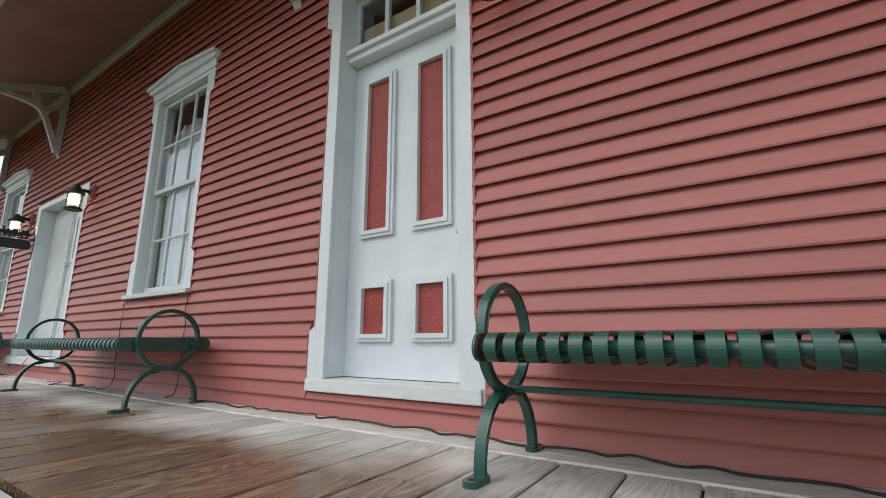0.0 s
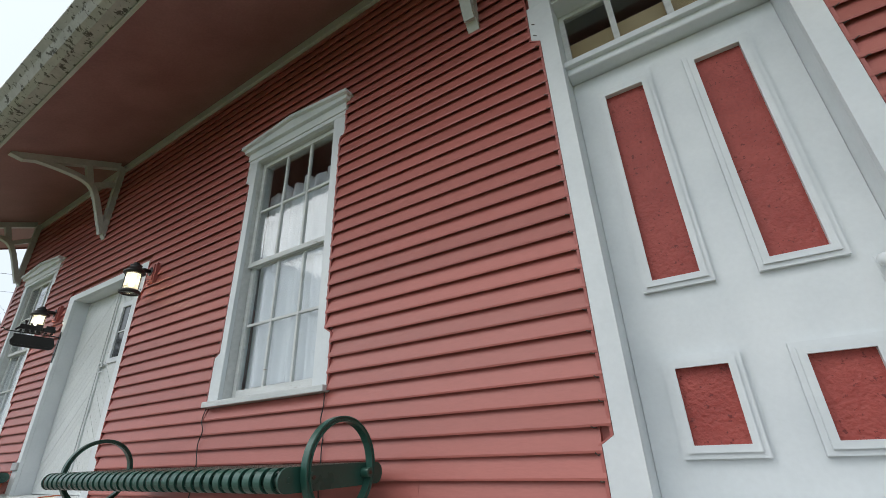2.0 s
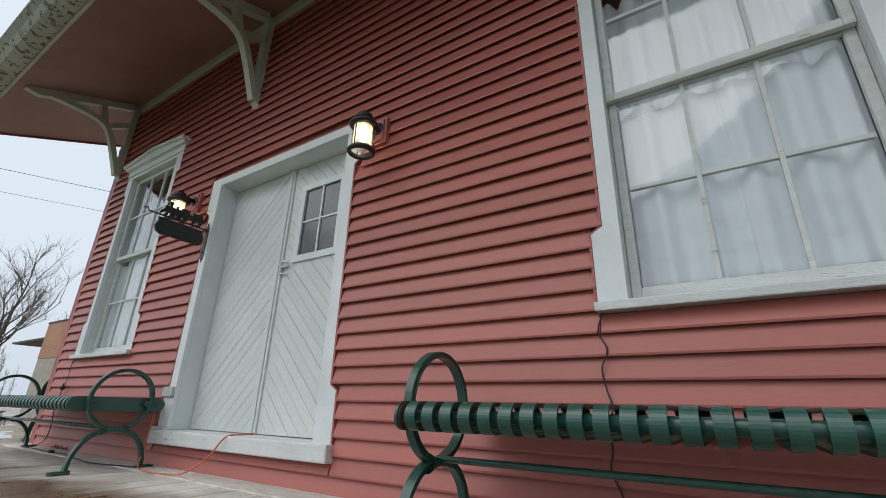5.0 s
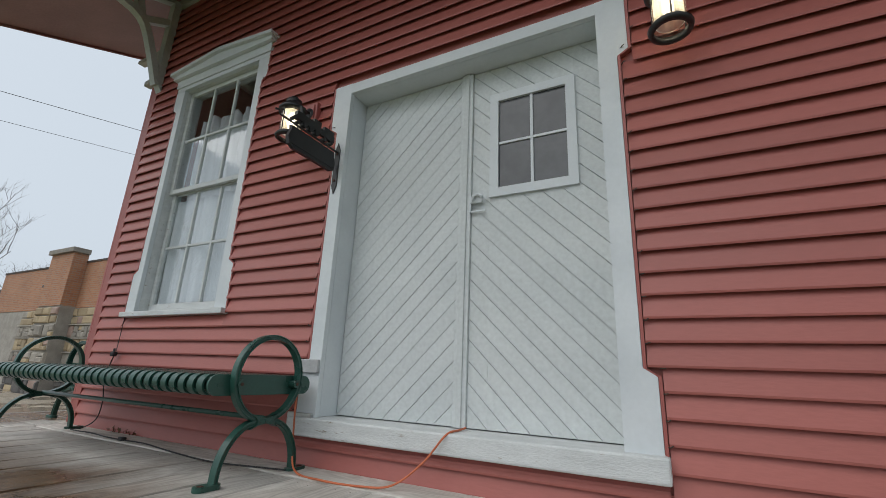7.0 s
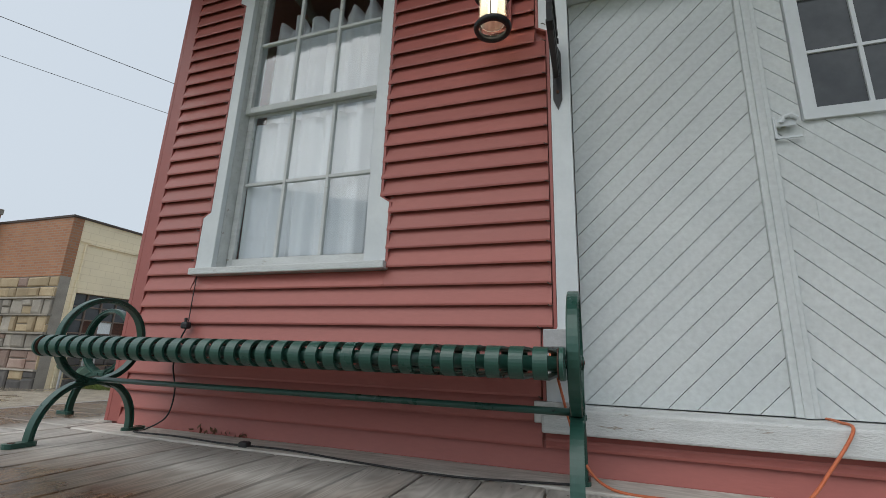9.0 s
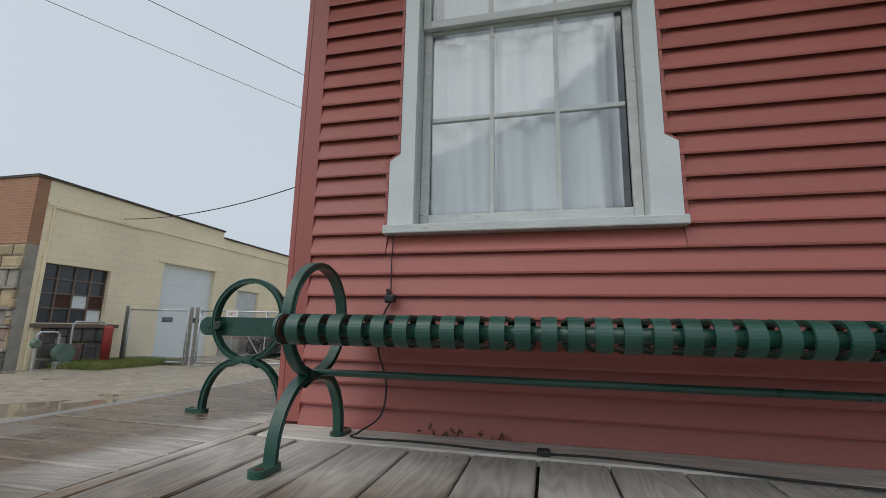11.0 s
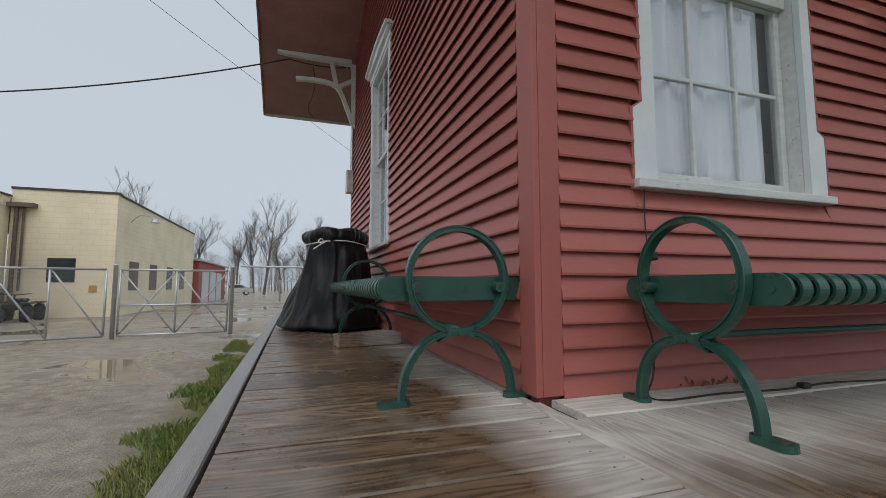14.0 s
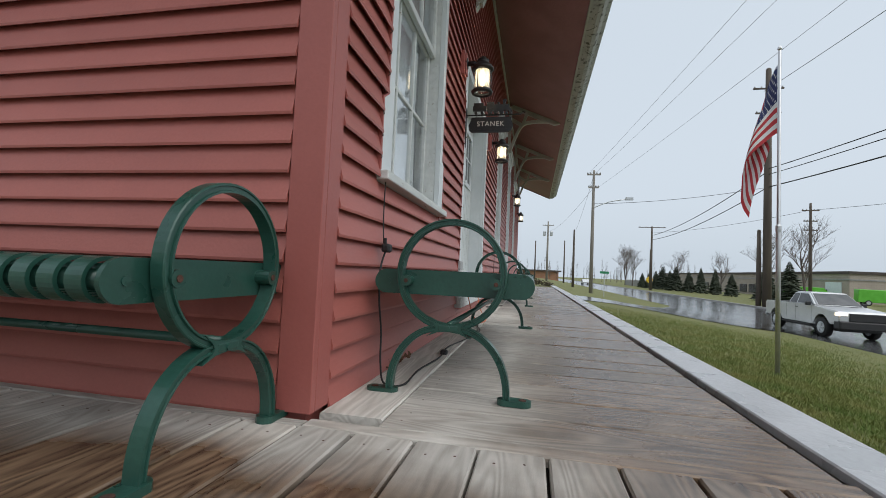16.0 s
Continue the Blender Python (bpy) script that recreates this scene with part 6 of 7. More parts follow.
wire((CX + 0.02, 7.86, 3.43), (-1.15, 5.93, 4.30), 0.45, 0.012, "sagging twisted service wire to the depot")
wire((-1.15, 5.93, 4.30), (-0.12, 6.1, 4.40), 0.05, 0.010, "service wire under the depot eave")
wire((-9.4, -6.6, 5.3), (1.3, 12.0, 5.0), 0.12, 0.005, "thin overhead wire crossing the yard")
wire((-10.0, -6.3, 5.0), (0.7, 12.3, 4.75), 0.12, 0.004, "thin overhead wire crossing the yard")


# ---- street side ----
KERB = surface("wet_concrete", (0.22, 0.22, 0.21), (0.32, 0.31, 0.30), 0.5, 2, 40, bump=0.2)
tagged(part("kerb", boxed(-120, 260, -19.76, -19.52, ROAD_Z - 0.2, ROAD_Z + 0.13, 0.02), KERB), "wet concrete kerb on the far side of the street", "kerb", kind="structure")
WOODPOLE = surface("weathered_pole_wood", (0.07, 0.055, 0.045), (0.13, 0.105, 0.085), 0.8, 2, 40, (1, 1, 0.15), 0.4)
GREYPOLE = surface("grey_pole_wood", (0.2, 0.18, 0.16), (0.28, 0.26, 0.23), 0.8, 2, 40, (1, 1, 0.15), 0.4)


def utility_pole(x, y, z0, height, radius, arms, label, material=WOODPOLE, drums=False, lamp_arm=False):
    ob = thing("utility_pole", pose(x, y, z0), label, "pole", "poles along the street")
    part("shaft", lathe(bmesh.new(), [(radius, -0.3), (radius * 0.85, height * 0.5), (radius * 0.62, height - 0.1), (radius * 0.4, height)], (0, 0, 0), 12), material, ob, "", True)
    for z, w in arms:
        part("crossarm", boxed(-0.06, 0.06, -w, w, z - 0.06, z + 0.06), material, ob)
        for y_ in (-w * 0.9, -w * 0.45, w * 0.45, w * 0.9):
            part("insulator", lathe(bmesh.new(), [(0.05, z + 0.06), (0.07, z + 0.12), (0.03, z + 0.2)], (0, y_, 0), 8), KERB, ob)
    if drums:
        for y_ in (-0.75, 0.75):
            part("transformer", lathe(bmesh.new(), [(0.28, height - 3.2), (0.3, height - 3.1), (0.3, height - 2.3), (0.2, height - 2.15)], (0, y_, 0), 12), GALV, ob)
    if lamp_arm:
        bm = bmesh.new()
        sweep(bm, smooth_path([(0, 0, height * 0.7), (0, -1.4, height * 0.75), (0, -2.8, height * 0.77)]), 0.05, 6)
        box(bm, -0.15, 0.15, -3.4, -2.75, height * 0.765, height * 0.785)
        part("street_light_arm", bm, GALV, ob)
    return ob


utility_pole(40.0, -5.82, -1.3, 11.6, 0.17, [(11.2, 0.6), (10.0, 0.45)], "grey wooden utility pole with crossarms on the lawn", GREYPOLE, False, True)
utility_pole(41.0, -20.35, ROAD_Z, 21.0, 0.34, [(19.2, 1.2), (17.0, 1.0)], "tall dark wooden utility pole beyond the street")
utility_pole(41.6, -19.98, ROAD_Z, 6.8, 0.22, [], "short dark pole stub beside the tall pole")
utility_pole(88.0, -22.6, ROAD_Z, 12.2, 0.24, [(12.0, 2.4)], "wooden utility pole with a wide crossarm")
utility_pole(92.0, -23.4, ROAD_Z, 8.0, 0.2, [], "short wooden pole by the street")
utility_pole(63.0, -6.2, -1.2, 8.4, 0.18, [], "slim dark wooden pole on the verge")
utility_pole(96.0, -3.5, -1.2, 13.5, 0.25, [(12.6, 1.2)], "wooden pole carrying grey transformers", GREYPOLE, True)
utility_pole(120.0, -1.0, -1.2, 11.0, 0.22, [], "distant wooden utility pole")
utility_pole(110.0, -8.0, -1.2, 10.5, 0.2, [], "distant wooden utility pole")
utility_pole(64.0, -36.0, ROAD_Z, 13.0, 0.22, [(12.0, 1.0), (10.6, 0.8), (9.4, 0.8)], "wooden utility pole with three crossarms")
utility_pole(-38.0, -21.9, ROAD_Z, 16.0, 0.3, [(15.0, 1.2), (13.0, 1.0)], "dark wooden utility pole beyond the street")
for (a, b, sag, r) in (((41, -20.35, 10.6), (-38, -21.9, 10.6), 1.3, 0.035), ((41, -20.35, 10.1), (-38, -21.9, 10.1), 1.3, 0.03), ((41, -20.35, 9.0), (-38, -21.9, 9.0), 1.2, 0.045), ((41, -20.35, 10.4), (88, -22.6, 9.0), 0.8, 0.04), ((41, -20.35, 9.0), (88, -22.6, 8.2), 0.8, 0.04),
                       ((41, -20.0, 17.5), (-38, -21.5, 17.2), 1.2, 0.02), ((40, -5.82, 9.9), (-30, -13.5, 12.5), 0.6, 0.007), ((40, -5.3, 9.9), (-30, -12.0, 12.9), 0.6, 0.007), ((40, -6.2, 8.7), (-30, -16.0, 12.0), 0.6, 0.007),
                       ((40, -5.82, 9.9), (63, -6.2, 6.6), 0.4, 0.011), ((40, -5.82, 8.7), (96, -3.5, 10.0), 0.8, 0.011), ((64, -36, 10.6), (88, -22.6, 9.5), 0.5, 0.025), ((64, -36, 10.6), (20, -60, 12.0), 0.8, 0.025), ((41, -20.35, 9.0), (40, -5.82, 7.2), 0.3, 0.02)):
    wire(a, b, sag, r, "black overhead cable strung between the poles")

# flagpole and flag
FLAGPOLE = surface("brushed_aluminium", (0.5, 0.51, 0.52), (0.6, 0.61, 0.62), 0.35, 3, 50, metal=0.8, bump=0.03)
fp = thing("flagpole", pose(5.62, -4.10, -0.79), "slim grey metal flagpole standing in the lawn", "flagpole")
part("shaft", lathe(bmesh.new(), [(0.030, -0.1), (0.030, 2.1), (0.024, 2.12), (0.021, 4.68), (0.012, 4.70)], (0, 0, 0), 12), FLAGPOLE, fp, "", True)
part("collar", lathe(bmesh.new(), [(0.035, 2.05), (0.038, 2.08), (0.038, 2.14), (0.026, 2.16)], (0, 0, 0), 12), FLAGPOLE, fp)
part("finial", lathe(bmesh.new(), [(0.012, 4.69), (0.028, 4.71), (0.028, 4.73), (0.010, 4.76)], (0, 0, 0), 10), FLAGPOLE, fp)
FL_RED = surface("flag_red_cloth", (0.42, 0.03, 0.04), (0.50, 0.05, 0.06), 0.8, 6, 120, bump=0.1)
FL_WHITE = surface("flag_white_cloth", (0.65, 0.65, 0.66), (0.72, 0.72, 0.73), 0.8, 6, 120, bump=0.1)
FL_BLUE = surface("flag_blue_cloth", (0.02, 0.03, 0.10), (0.03, 0.04, 0.13), 0.8, 6, 120, bump=0.1)
flag = thing("flag", pose(5.62, -4.10, -0.79), "limp wet flag with red and white stripes and blue canton", "flag")


def flag_point(u, v):
    """u along the fly, v down the hoist; the cloth hangs limp and folds on itself."""
    out = 0.024 + 0.44 * math.sin(2.4 * u) * (0.38 + 0.62 * v) + 0.03 * math.sin(11 * u + 4 * v) * u
    deep = 0.11 * math.sin(10.0 * u + 2.0 * v) * min(1.0, 2 * u)
    return Vector((0.435 * out + 0.9 * deep, 0.9 * out - 0.435 * deep, 4.48 - v * 1.0 - 1.22 * u ** 1.2))


stripes = 13
for k in range(stripes):
    bm = bmesh.new()
    start = 0.4 if k < 7 else 0.0
    rows = [[bm.verts.new(flag_point(start + (1 - start) * i / 28, (k + j / 2) / stripes)) for i in range(29)] for j in range(3)]
    for a, b in zip(rows, rows[1:]):
        for i in range(28):
            bm.faces.new((a[i], a[i + 1], b[i + 1], b[i]))
    part("stripe", bm, FL_WHITE if k % 2 else FL_RED, flag, "", True)
bm = bmesh.new()
rows = [[bm.verts.new(flag_point(0.4 * i / 14, 7 / 13 * j / 14)) for i in range(15)] for j in range(15)]
for a, b in zip(rows, rows[1:]):
    for i in range(14):
        bm.faces.new((a[i], a[i + 1], b[i + 1], b[i]))
part("canton", bm, FL_BLUE, flag, "dark blue canton", True)
bm = bmesh.new()
for r in range(9):
    for c in range(6 - r % 2):
        u, v = 0.4 * (c + 0.5 + 0.5 * (r % 2)) / 6, 7 / 13 * (r + 0.5) / 9
        p, du, dv = flag_point(u, v), flag_point(u + 0.01, v) - flag_point(u, v), flag_point(u, v + 0.01) - flag_point(u, v)
        du, dv = du.normalized(), dv.normalized()
        nn = du.cross(dv).normalized() * 0.004
        for side in (1, -1):
            vs = [bm.verts.new(p + nn * side + (du * math.sin(a) + dv * math.cos(a)) * (0.02 if q % 2 else 0.009)) for q, a in enumerate(6.2832 * t / 10 for t in range(10))]
            bm.faces.new(vs)
part("stars", bm, FL_WHITE, flag, "small white stars")

# ---- pickup truck ----
SILVER = surface("silver_car_paint", (0.58, 0.59, 0.60), (0.64, 0.65, 0.66), 0.25, 2, 80, metal=0.4, bump=0.02, rough_var=0.05)
BUMPER = surface("black_bumper_plastic", (0.012, 0.012, 0.013), (0.02, 0.02, 0.02), 0.5, 5, 60)
TYRE = surface("tyre_rubber", (0.012, 0.012, 0.012), (0.02, 0.02, 0.02), 0.8, 9, 60)
HEAD = glow("headlight_glow", (1.0, 0.86, 0.66), 1.3)


def wheel(parent, x, y, z, r, w, metal=None):
    bm = bmesh.new()
    sweep(bm, [(x, y - w / 2, z), (x, y - w / 2 + 0.03, z), (x, y + w / 2 - 0.03, z), (x, y + w / 2, z)], r, 24, radii=[r * 0.92, r, r, r * 0.92])
    t = part("wheel", bm, TYRE, parent, "", True)
    bm = bmesh.new()
    for s_ in (-1, 1):
        sweep(bm, [(x, y + s_ * (w / 2 - 0.01), z), (x, y + s_ * (w / 2 + 0.008), z)], r * 0.6, 18)
        for k in range(6):
            a = 6.2832 * k / 6
            sweep(bm, [(x, y + s_ * (w / 2 + 0.006), z), (x + r * 0.55 * math.cos(a), y + s_ * (w / 2 + 0.012), z + r * 0.55 * math.sin(a))], 0.03, 6)
    part("rim", bm, metal or GALV, t)
    return t


def pickup(m):
    """A silver extended-cab pickup. Local -x is its front; z from the road."""
    ob = thing("pickup_truck", m, "silver extended-cab pickup truck with lit headlights", "truck")
    W = 0.92
    low = bmesh.new()
    side = [(-2.62, 0.62), (-2.66, 0.95), (-2.50, 1.08), (-1.25, 1.20), (-1.1, 1.22), (2.6, 1.24), (2.66, 1.18), (2.64, 0.62), (2.15, 0.52), (2.10, 0.80), (1.85, 0.95), (1.55, 0.95), (1.30, 0.80), (1.25, 0.46), (-1.15, 0.46), (-1.2, 0.78), (-1.45, 0.95), (-1.75, 0.95), (-2.0, 0.78), (-2.05, 0.55)]
    prism(low, side, -W, W)
    bmesh.ops.bevel(low, geom=[e for e in low.edges if abs(e.verts[0].co.y) > 0.9 and abs(e.verts[1].co.y - e.verts[0].co.y) < 0.01], offset=0.05, segments=2, affect="EDGES")
    body = part("body", low, SILVER, ob, "", True)
    body.data.polygons.foreach_set("use_smooth", [False] * len(body.data.polygons))
    cab = bmesh.new()
    base = [(-1.25, 1.2, 0.86), (0.85, 1.22, 0.86)]
    top = [(-0.45, 1.74, 0.68), (0.55, 1.76, 0.68)]
    lo = [cab.verts.new((x, s_ * y, z)) for x, z, y in base for s_ in (-1, 1)]
    hi = [cab.verts.new((x, s_ * y, z)) for x, z, y in top for s_ in (-1, 1)]
    for q in ((lo[0], lo[1], hi[1], hi[0]), (lo[2], hi[2], hi[3], lo[3]), (lo[0], hi[0], hi[2], lo[2]), (lo[1], lo[3], hi[3], hi[1]), (hi[0], hi[1], hi[3], hi[2]), (lo[0], lo[2], lo[3], lo[1])):
        cab.faces.new(q)
    bmesh.ops.bevel(cab, geom=list(cab.edges), offset=0.05, segments=2, affect="EDGES")
    part("cab", cab, SILVER, ob)
    # glazing stands a little proud of the cab
    def glazing(name, quad):
        bm = bmesh.new()
        c = sum((Vector(v) for v in quad), Vector()) / 4
        nrm = (Vector(quad[1]) - Vector(quad[0])).cross(Vector(quad[2]) - Vector(quad[0])).normalized()
        if nrm.dot(c - Vector((0, 0, 1.4))) < 0:
            nrm = -nrm
        a = [bm.verts.new(Vector(v) + nrm * 0.008) for v in quad]
        b = [bm.verts.new(Vector(v) - nrm * 0.01) for v in quad]
        bm.faces.new(a)
        bm.faces.new(b[::-1])
        for k in range(4):
            bm.faces.new((a[k], b[k], b[(k + 1) % 4], a[(k + 1) % 4]))
        part(name, bm, DARKGLASS, ob)
    glazing("windscreen", [(-1.17, -0.76, 1.27), (-1.17, 0.76, 1.27), (-0.53, 0.62, 1.69), (-0.53, -0.62, 1.69)])
    for s_ in (-1, 1):
        glazing("door_window", [(-0.95, s_ * 0.842, 1.27), (0.10, s_ * 0.842, 1.27), (0.10, s_ * 0.715, 1.67), (-0.42, s_ * 0.715, 1.67)])
        glazing("rear_window", [(0.18, s_ * 0.842, 1.27), (0.68, s_ * 0.842, 1.27), (0.50, s_ * 0.715, 1.67), (0.18, s_ * 0.715, 1.67)])
        part("mirror", boxed(-0.95, -0.80, min(s_ * 0.9, s_ * 1.08), max(s_ * 0.9, s_ * 1.08), 1.20, 1.36, 0.03), BUMPER, ob)
        part("headlight", boxed(-2.66, -2.40, min(s_ * 0.62, s_ * 0.925), max(s_ * 0.62, s_ * 0.925), 0.90, 1.04, 0.03), HEAD, ob, "lit headlight")
        part("door_handle", boxed(-0.05, 0.10, min(s_ * 0.92, s_ * 0.945), max(s_ * 0.92, s_ * 0.945), 1.07, 1.10, 0.006), BUMPER, ob)
        part("side_step", boxed(-1.0, 1.1, min(s_ * 0.85, s_ * 0.98), max(s_ * 0.85, s_ * 0.98), 0.38, 0.43, 0.01), BUMPER, ob)
        for x in (-0.98, 0.14, 0.80):
            part("panel_gap", boxed(x - 0.006, x + 0.006, min(s_ * 0.915, s_ * 0.9235), max(s_ * 0.915, s_ * 0.9235), 0.55, 1.20), BUMPER, ob)
        for x in (-1.6, 1.7):
            wheel(ob, x, s_ * 0.80, 0.38, 0.38, 0.24)
    part("grille", boxed(-2.685, -2.60, -0.58, 0.58, 0.72, 1.02, 0.02), BUMPER, ob)
    part("front_bumper", boxed(-2.74, -2.35, -0.93, 0.93, 0.40, 0.72, 0.05), BUMPER, ob)
    part("rear_bumper", boxed(2.62, 2.76, -0.88, 0.88, 0.50, 0.68, 0.03), GALV, ob)
    part("bed_floor", boxed(0.95, 2.55, -0.80, 0.80, 1.236, 1.248), BUMPER, ob)
    part("underbody", boxed(-2.3, 2.4, -0.7, 0.7, 0.30, 0.50), BUMPER, ob)
    return ob


pickup(pose(20.5, -12.95, ROAD_Z + 0.012))


# ---- trees ----
BARK = surface("bare_bark", (0.075, 0.06, 0.05), (0.13, 0.105, 0.09), 0.9, 6, 40, bump=0.3)
NEEDLE = surface("dark_needles", (0.028, 0.040, 0.024), (0.05, 0.062, 0.036), 0.8, 5, 60, vary=0.3)


def bare_tree(m, seed, height, label, spread=0.5, levels=4):
    rnd = random.Random(seed)
    ob = thing("bare_tree", m, label, "tree", "bare trees")
    trunk, crown = bmesh.new(), bmesh.new()

    def grow(p, d, length, radius, level):
        pts, dirn = [p], d.copy()
        n = 5 if level == 0 else 4
        for k in range(n):
            dirn = (dirn + Vector((rnd.uniform(-1, 1), rnd.uniform(-1, 1), rnd.uniform(-0.4, 0.9))) * (0.09 if level == 0 else 0.2)).normalized()
            pts.append(pts[-1] + dirn * length / n)
        end = radius * (0.45 if level == 0 else 0.35)
        sweep(trunk if level == 0 else crown, pts, radius, 8 if level == 0 else (5 if level == 1 else 3), radii=[radius + (end - radius) * k / n for k in range(n + 1)])
        if level >= levels:
            return
        count = (9, 6, 5, 4)[min(level, 3)]
        for k in range(count):
            u = rnd.uniform(0.3 if level == 0 else 0.2, 1.0)
            i = min(int(u * n), n - 1)
            q = pts[i].lerp(pts[i + 1], u * n - i)
            a = rnd.uniform(0, 6.283)
            side = Vector((math.cos(a), math.sin(a), 0))
            nd = (dirn * rnd.uniform(0.5, 1.0) + side * rnd.uniform(0.5, 1.0) * (spread + 0.3) + Vector((0, 0, rnd.uniform(0.1, 0.5)))).normalized()
            grow(q, nd, length * rnd.uniform(0.42, 0.66), radius * (0.32 if level == 0 else 0.48) * rnd.uniform(0.8, 1.2), level + 1)

    grow(Vector((0, 0, -0.2)), Vector((0, 0, 1)), height * 0.62, height * 0.017, 0)
    part("trunk", trunk, BARK, ob)
    part("crown", crown, BARK, ob, "bare leafless crown")
    return ob


trees = [bare_tree(pose(-46, 9.0, LAWN), 1, 15, "tall bare tree beyond the yard"), bare_tree(pose(-20, 78, LAWN), 2, 12, "tall bare winter tree beyond the fence"), bare_tree(pose(-8, 84, LAWN), 3, 14, "tall bare winter tree beyond the fence", 0.35)]
rnd = random.Random(77)
spots = [(-44, 70), (-36, 82), (-30, 66), (-26, 90), (-15, 72), (-12, 95), (-3, 76), (0, 92), (4, 80), (8, 70), (11, 95), (15, 84), (19, 74), (24, 90), (29, 78), (-18, 60), (-5, 64), (2, 66), (14, 66), (-52, 18), (-57, 30), (-60, 2)]
for i, (x, y) in enumerate(spots):
    t_ = copy_thing(trees[i % 3], pose(x, y, LAWN, 0, 0, rnd.uniform(0, 360)))
    k = rnd.uniform(0.6, 1.05)
    t_.scale = (k, k, k * rnd.uniform(0.9, 1.15))
    tagged(t_, "bare winter tree in the far tree line")
small = bare_tree(pose(62, -30.5, ROAD_Z), 5, 9, "rounded bare street tree beyond the road", 0.7)
for x, y, k in ((49, -27.5, 0.95), (84, -33, 0.8), (96, -30, 0.9), (130, -28, 1.2), (150, -30, 1.4), (170, -34, 1.5), (142, 6, 1.1), (160, 10, 1.2), (125, 12, 1.0)):
    t_ = copy_thing(small, pose(x, y, ROAD_Z, 0, 0, rnd.uniform(0, 360)))
    t_.scale = (k, k, k)


def conifer(m, seed, height, label):
    rnd = random.Random(seed)
    ob = thing("conifer", m, label, "tree", "dark conifers")
    part("trunk", lathe(bmesh.new(), [(height * 0.025, -0.2), (height * 0.018, height * 0.5), (0.01, height * 0.97)], (0, 0, 0), 8), BARK, ob)
    bm = bmesh.new()
    n = 420
    for k in range(n):
        u = (k / n) ** 0.8
        z = height * (0.05 + 0.93 * u)
        reach = height * 0.27 * (1 - u) ** 0.85 * rnd.uniform(0.55, 1.15) + 0.08
        a = k * 2.39996 + rnd.uniform(-0.3, 0.3)
        d = Vector((math.cos(a), math.sin(a), 0))
        w = Vector((-d.y, d.x, 0)) * reach * 0.26
        base, tip = d * reach * 0.15 + Vector((0, 0, z)), d * reach + Vector((0, 0, z - reach * rnd.uniform(0.0, 0.35)))
        mid = base.lerp(tip, 0.55)
        up = Vector((0, 0, reach * 0.12))
        vs = [bm.verts.new(q) for q in (base, mid + w + up * 0.3, tip, mid - w + up * 0.3, mid + up, mid - up)]
        for f in ((0, 1, 4), (1, 2, 4), (2, 3, 4), (3, 0, 4), (0, 5, 1), (1, 5, 2), (2, 5, 3), (3, 5, 0)):
            bm.faces.new([vs[i] for i in f])
    part("crown", bm, NEEDLE, ob, "dark green needle crown")
    return ob


c1 = conifer(pose(77.2, -29.7, ROAD_Z), 1, 4.4, "dark green conifer in the row by the street")
c2 = conifer(pose(82, -29.2, ROAD_Z), 2, 4.6, "dark green conifer in the row by the street")
for i, (x, y, k) in enumerate(((86, -28.6, 0.9), (91.6, -28.0, 1.05), (96, -28.2, 0.95), (100.5, -28.0, 1.1), (105, -27.8, 0.95), (109, -27.4, 0.85), (72.5, -30.2, 0.8), (58.5, -28.4, 1.0), (54.6, -28.9, 1.1), (114, -27.0, 0.8))):
    t_ = copy_thing((c1, c2)[i % 2], pose(x, y, ROAD_Z, 0, 0, 40 * i))
    t_.scale = (k * 1.35, k * 1.35, k)
SHRUB = surface("brown_shrub", (0.06, 0.045, 0.03), (0.10, 0.08, 0.05), 0.9, 5, 40, vary=0.3)


def shrub(m, seed, label):
    rnd = random.Random(seed)
    ob = thing("shrub", m, label, "shrub", "low shrubs")
    bm = bmesh.new()
    for k in range(260):
        a, e = rnd.uniform(0, 6.283), rnd.uniform(0.05, 1.45)
        r = rnd.uniform(0.55, 1.0)
        p = Vector((math.cos(a) * math.cos(e), math.sin(a) * math.cos(e), math.sin(e) * 0.75)) * r
        q = p + Vector((rnd.uniform(-1, 1), rnd.uniform(-1, 1), rnd.uniform(-0.3, 1))) * 0.18
        s_ = Vector((rnd.uniform(-1, 1), rnd.uniform(-1, 1), rnd.uniform(-1, 1))) * 0.07
        bm.faces.new([bm.verts.new(v) for v in (p - s_, q, p + s_)])
    for k in range(14):
        a = 6.283 * k / 14
        sweep(bm, [(0, 0, 0), (0.3 * math.cos(a), 0.3 * math.sin(a), 0.4), (0.7 * math.cos(a), 0.7 * math.sin(a), 0.65)], 0.02, 3)
    part("twigs", bm, SHRUB, ob)
    return ob


sh1 = shrub(pose(46, -2.2, -0.9), 1, "low brown shrub by the end of the lawn")
for x, y, k in ((50, 0.2, 1.6), (54, -1.2, 1.2), (60, 0.5, 2.2), (66, 2.5, 2.8), (72, 1.0, 2.4), (58, 3, 2.6), (-24, 5.0, 1.2), (-27, 4, 1.5)):
    t_ = copy_thing(sh1, pose(x, y, -0.9))
    t_.scale = (k, k, k)

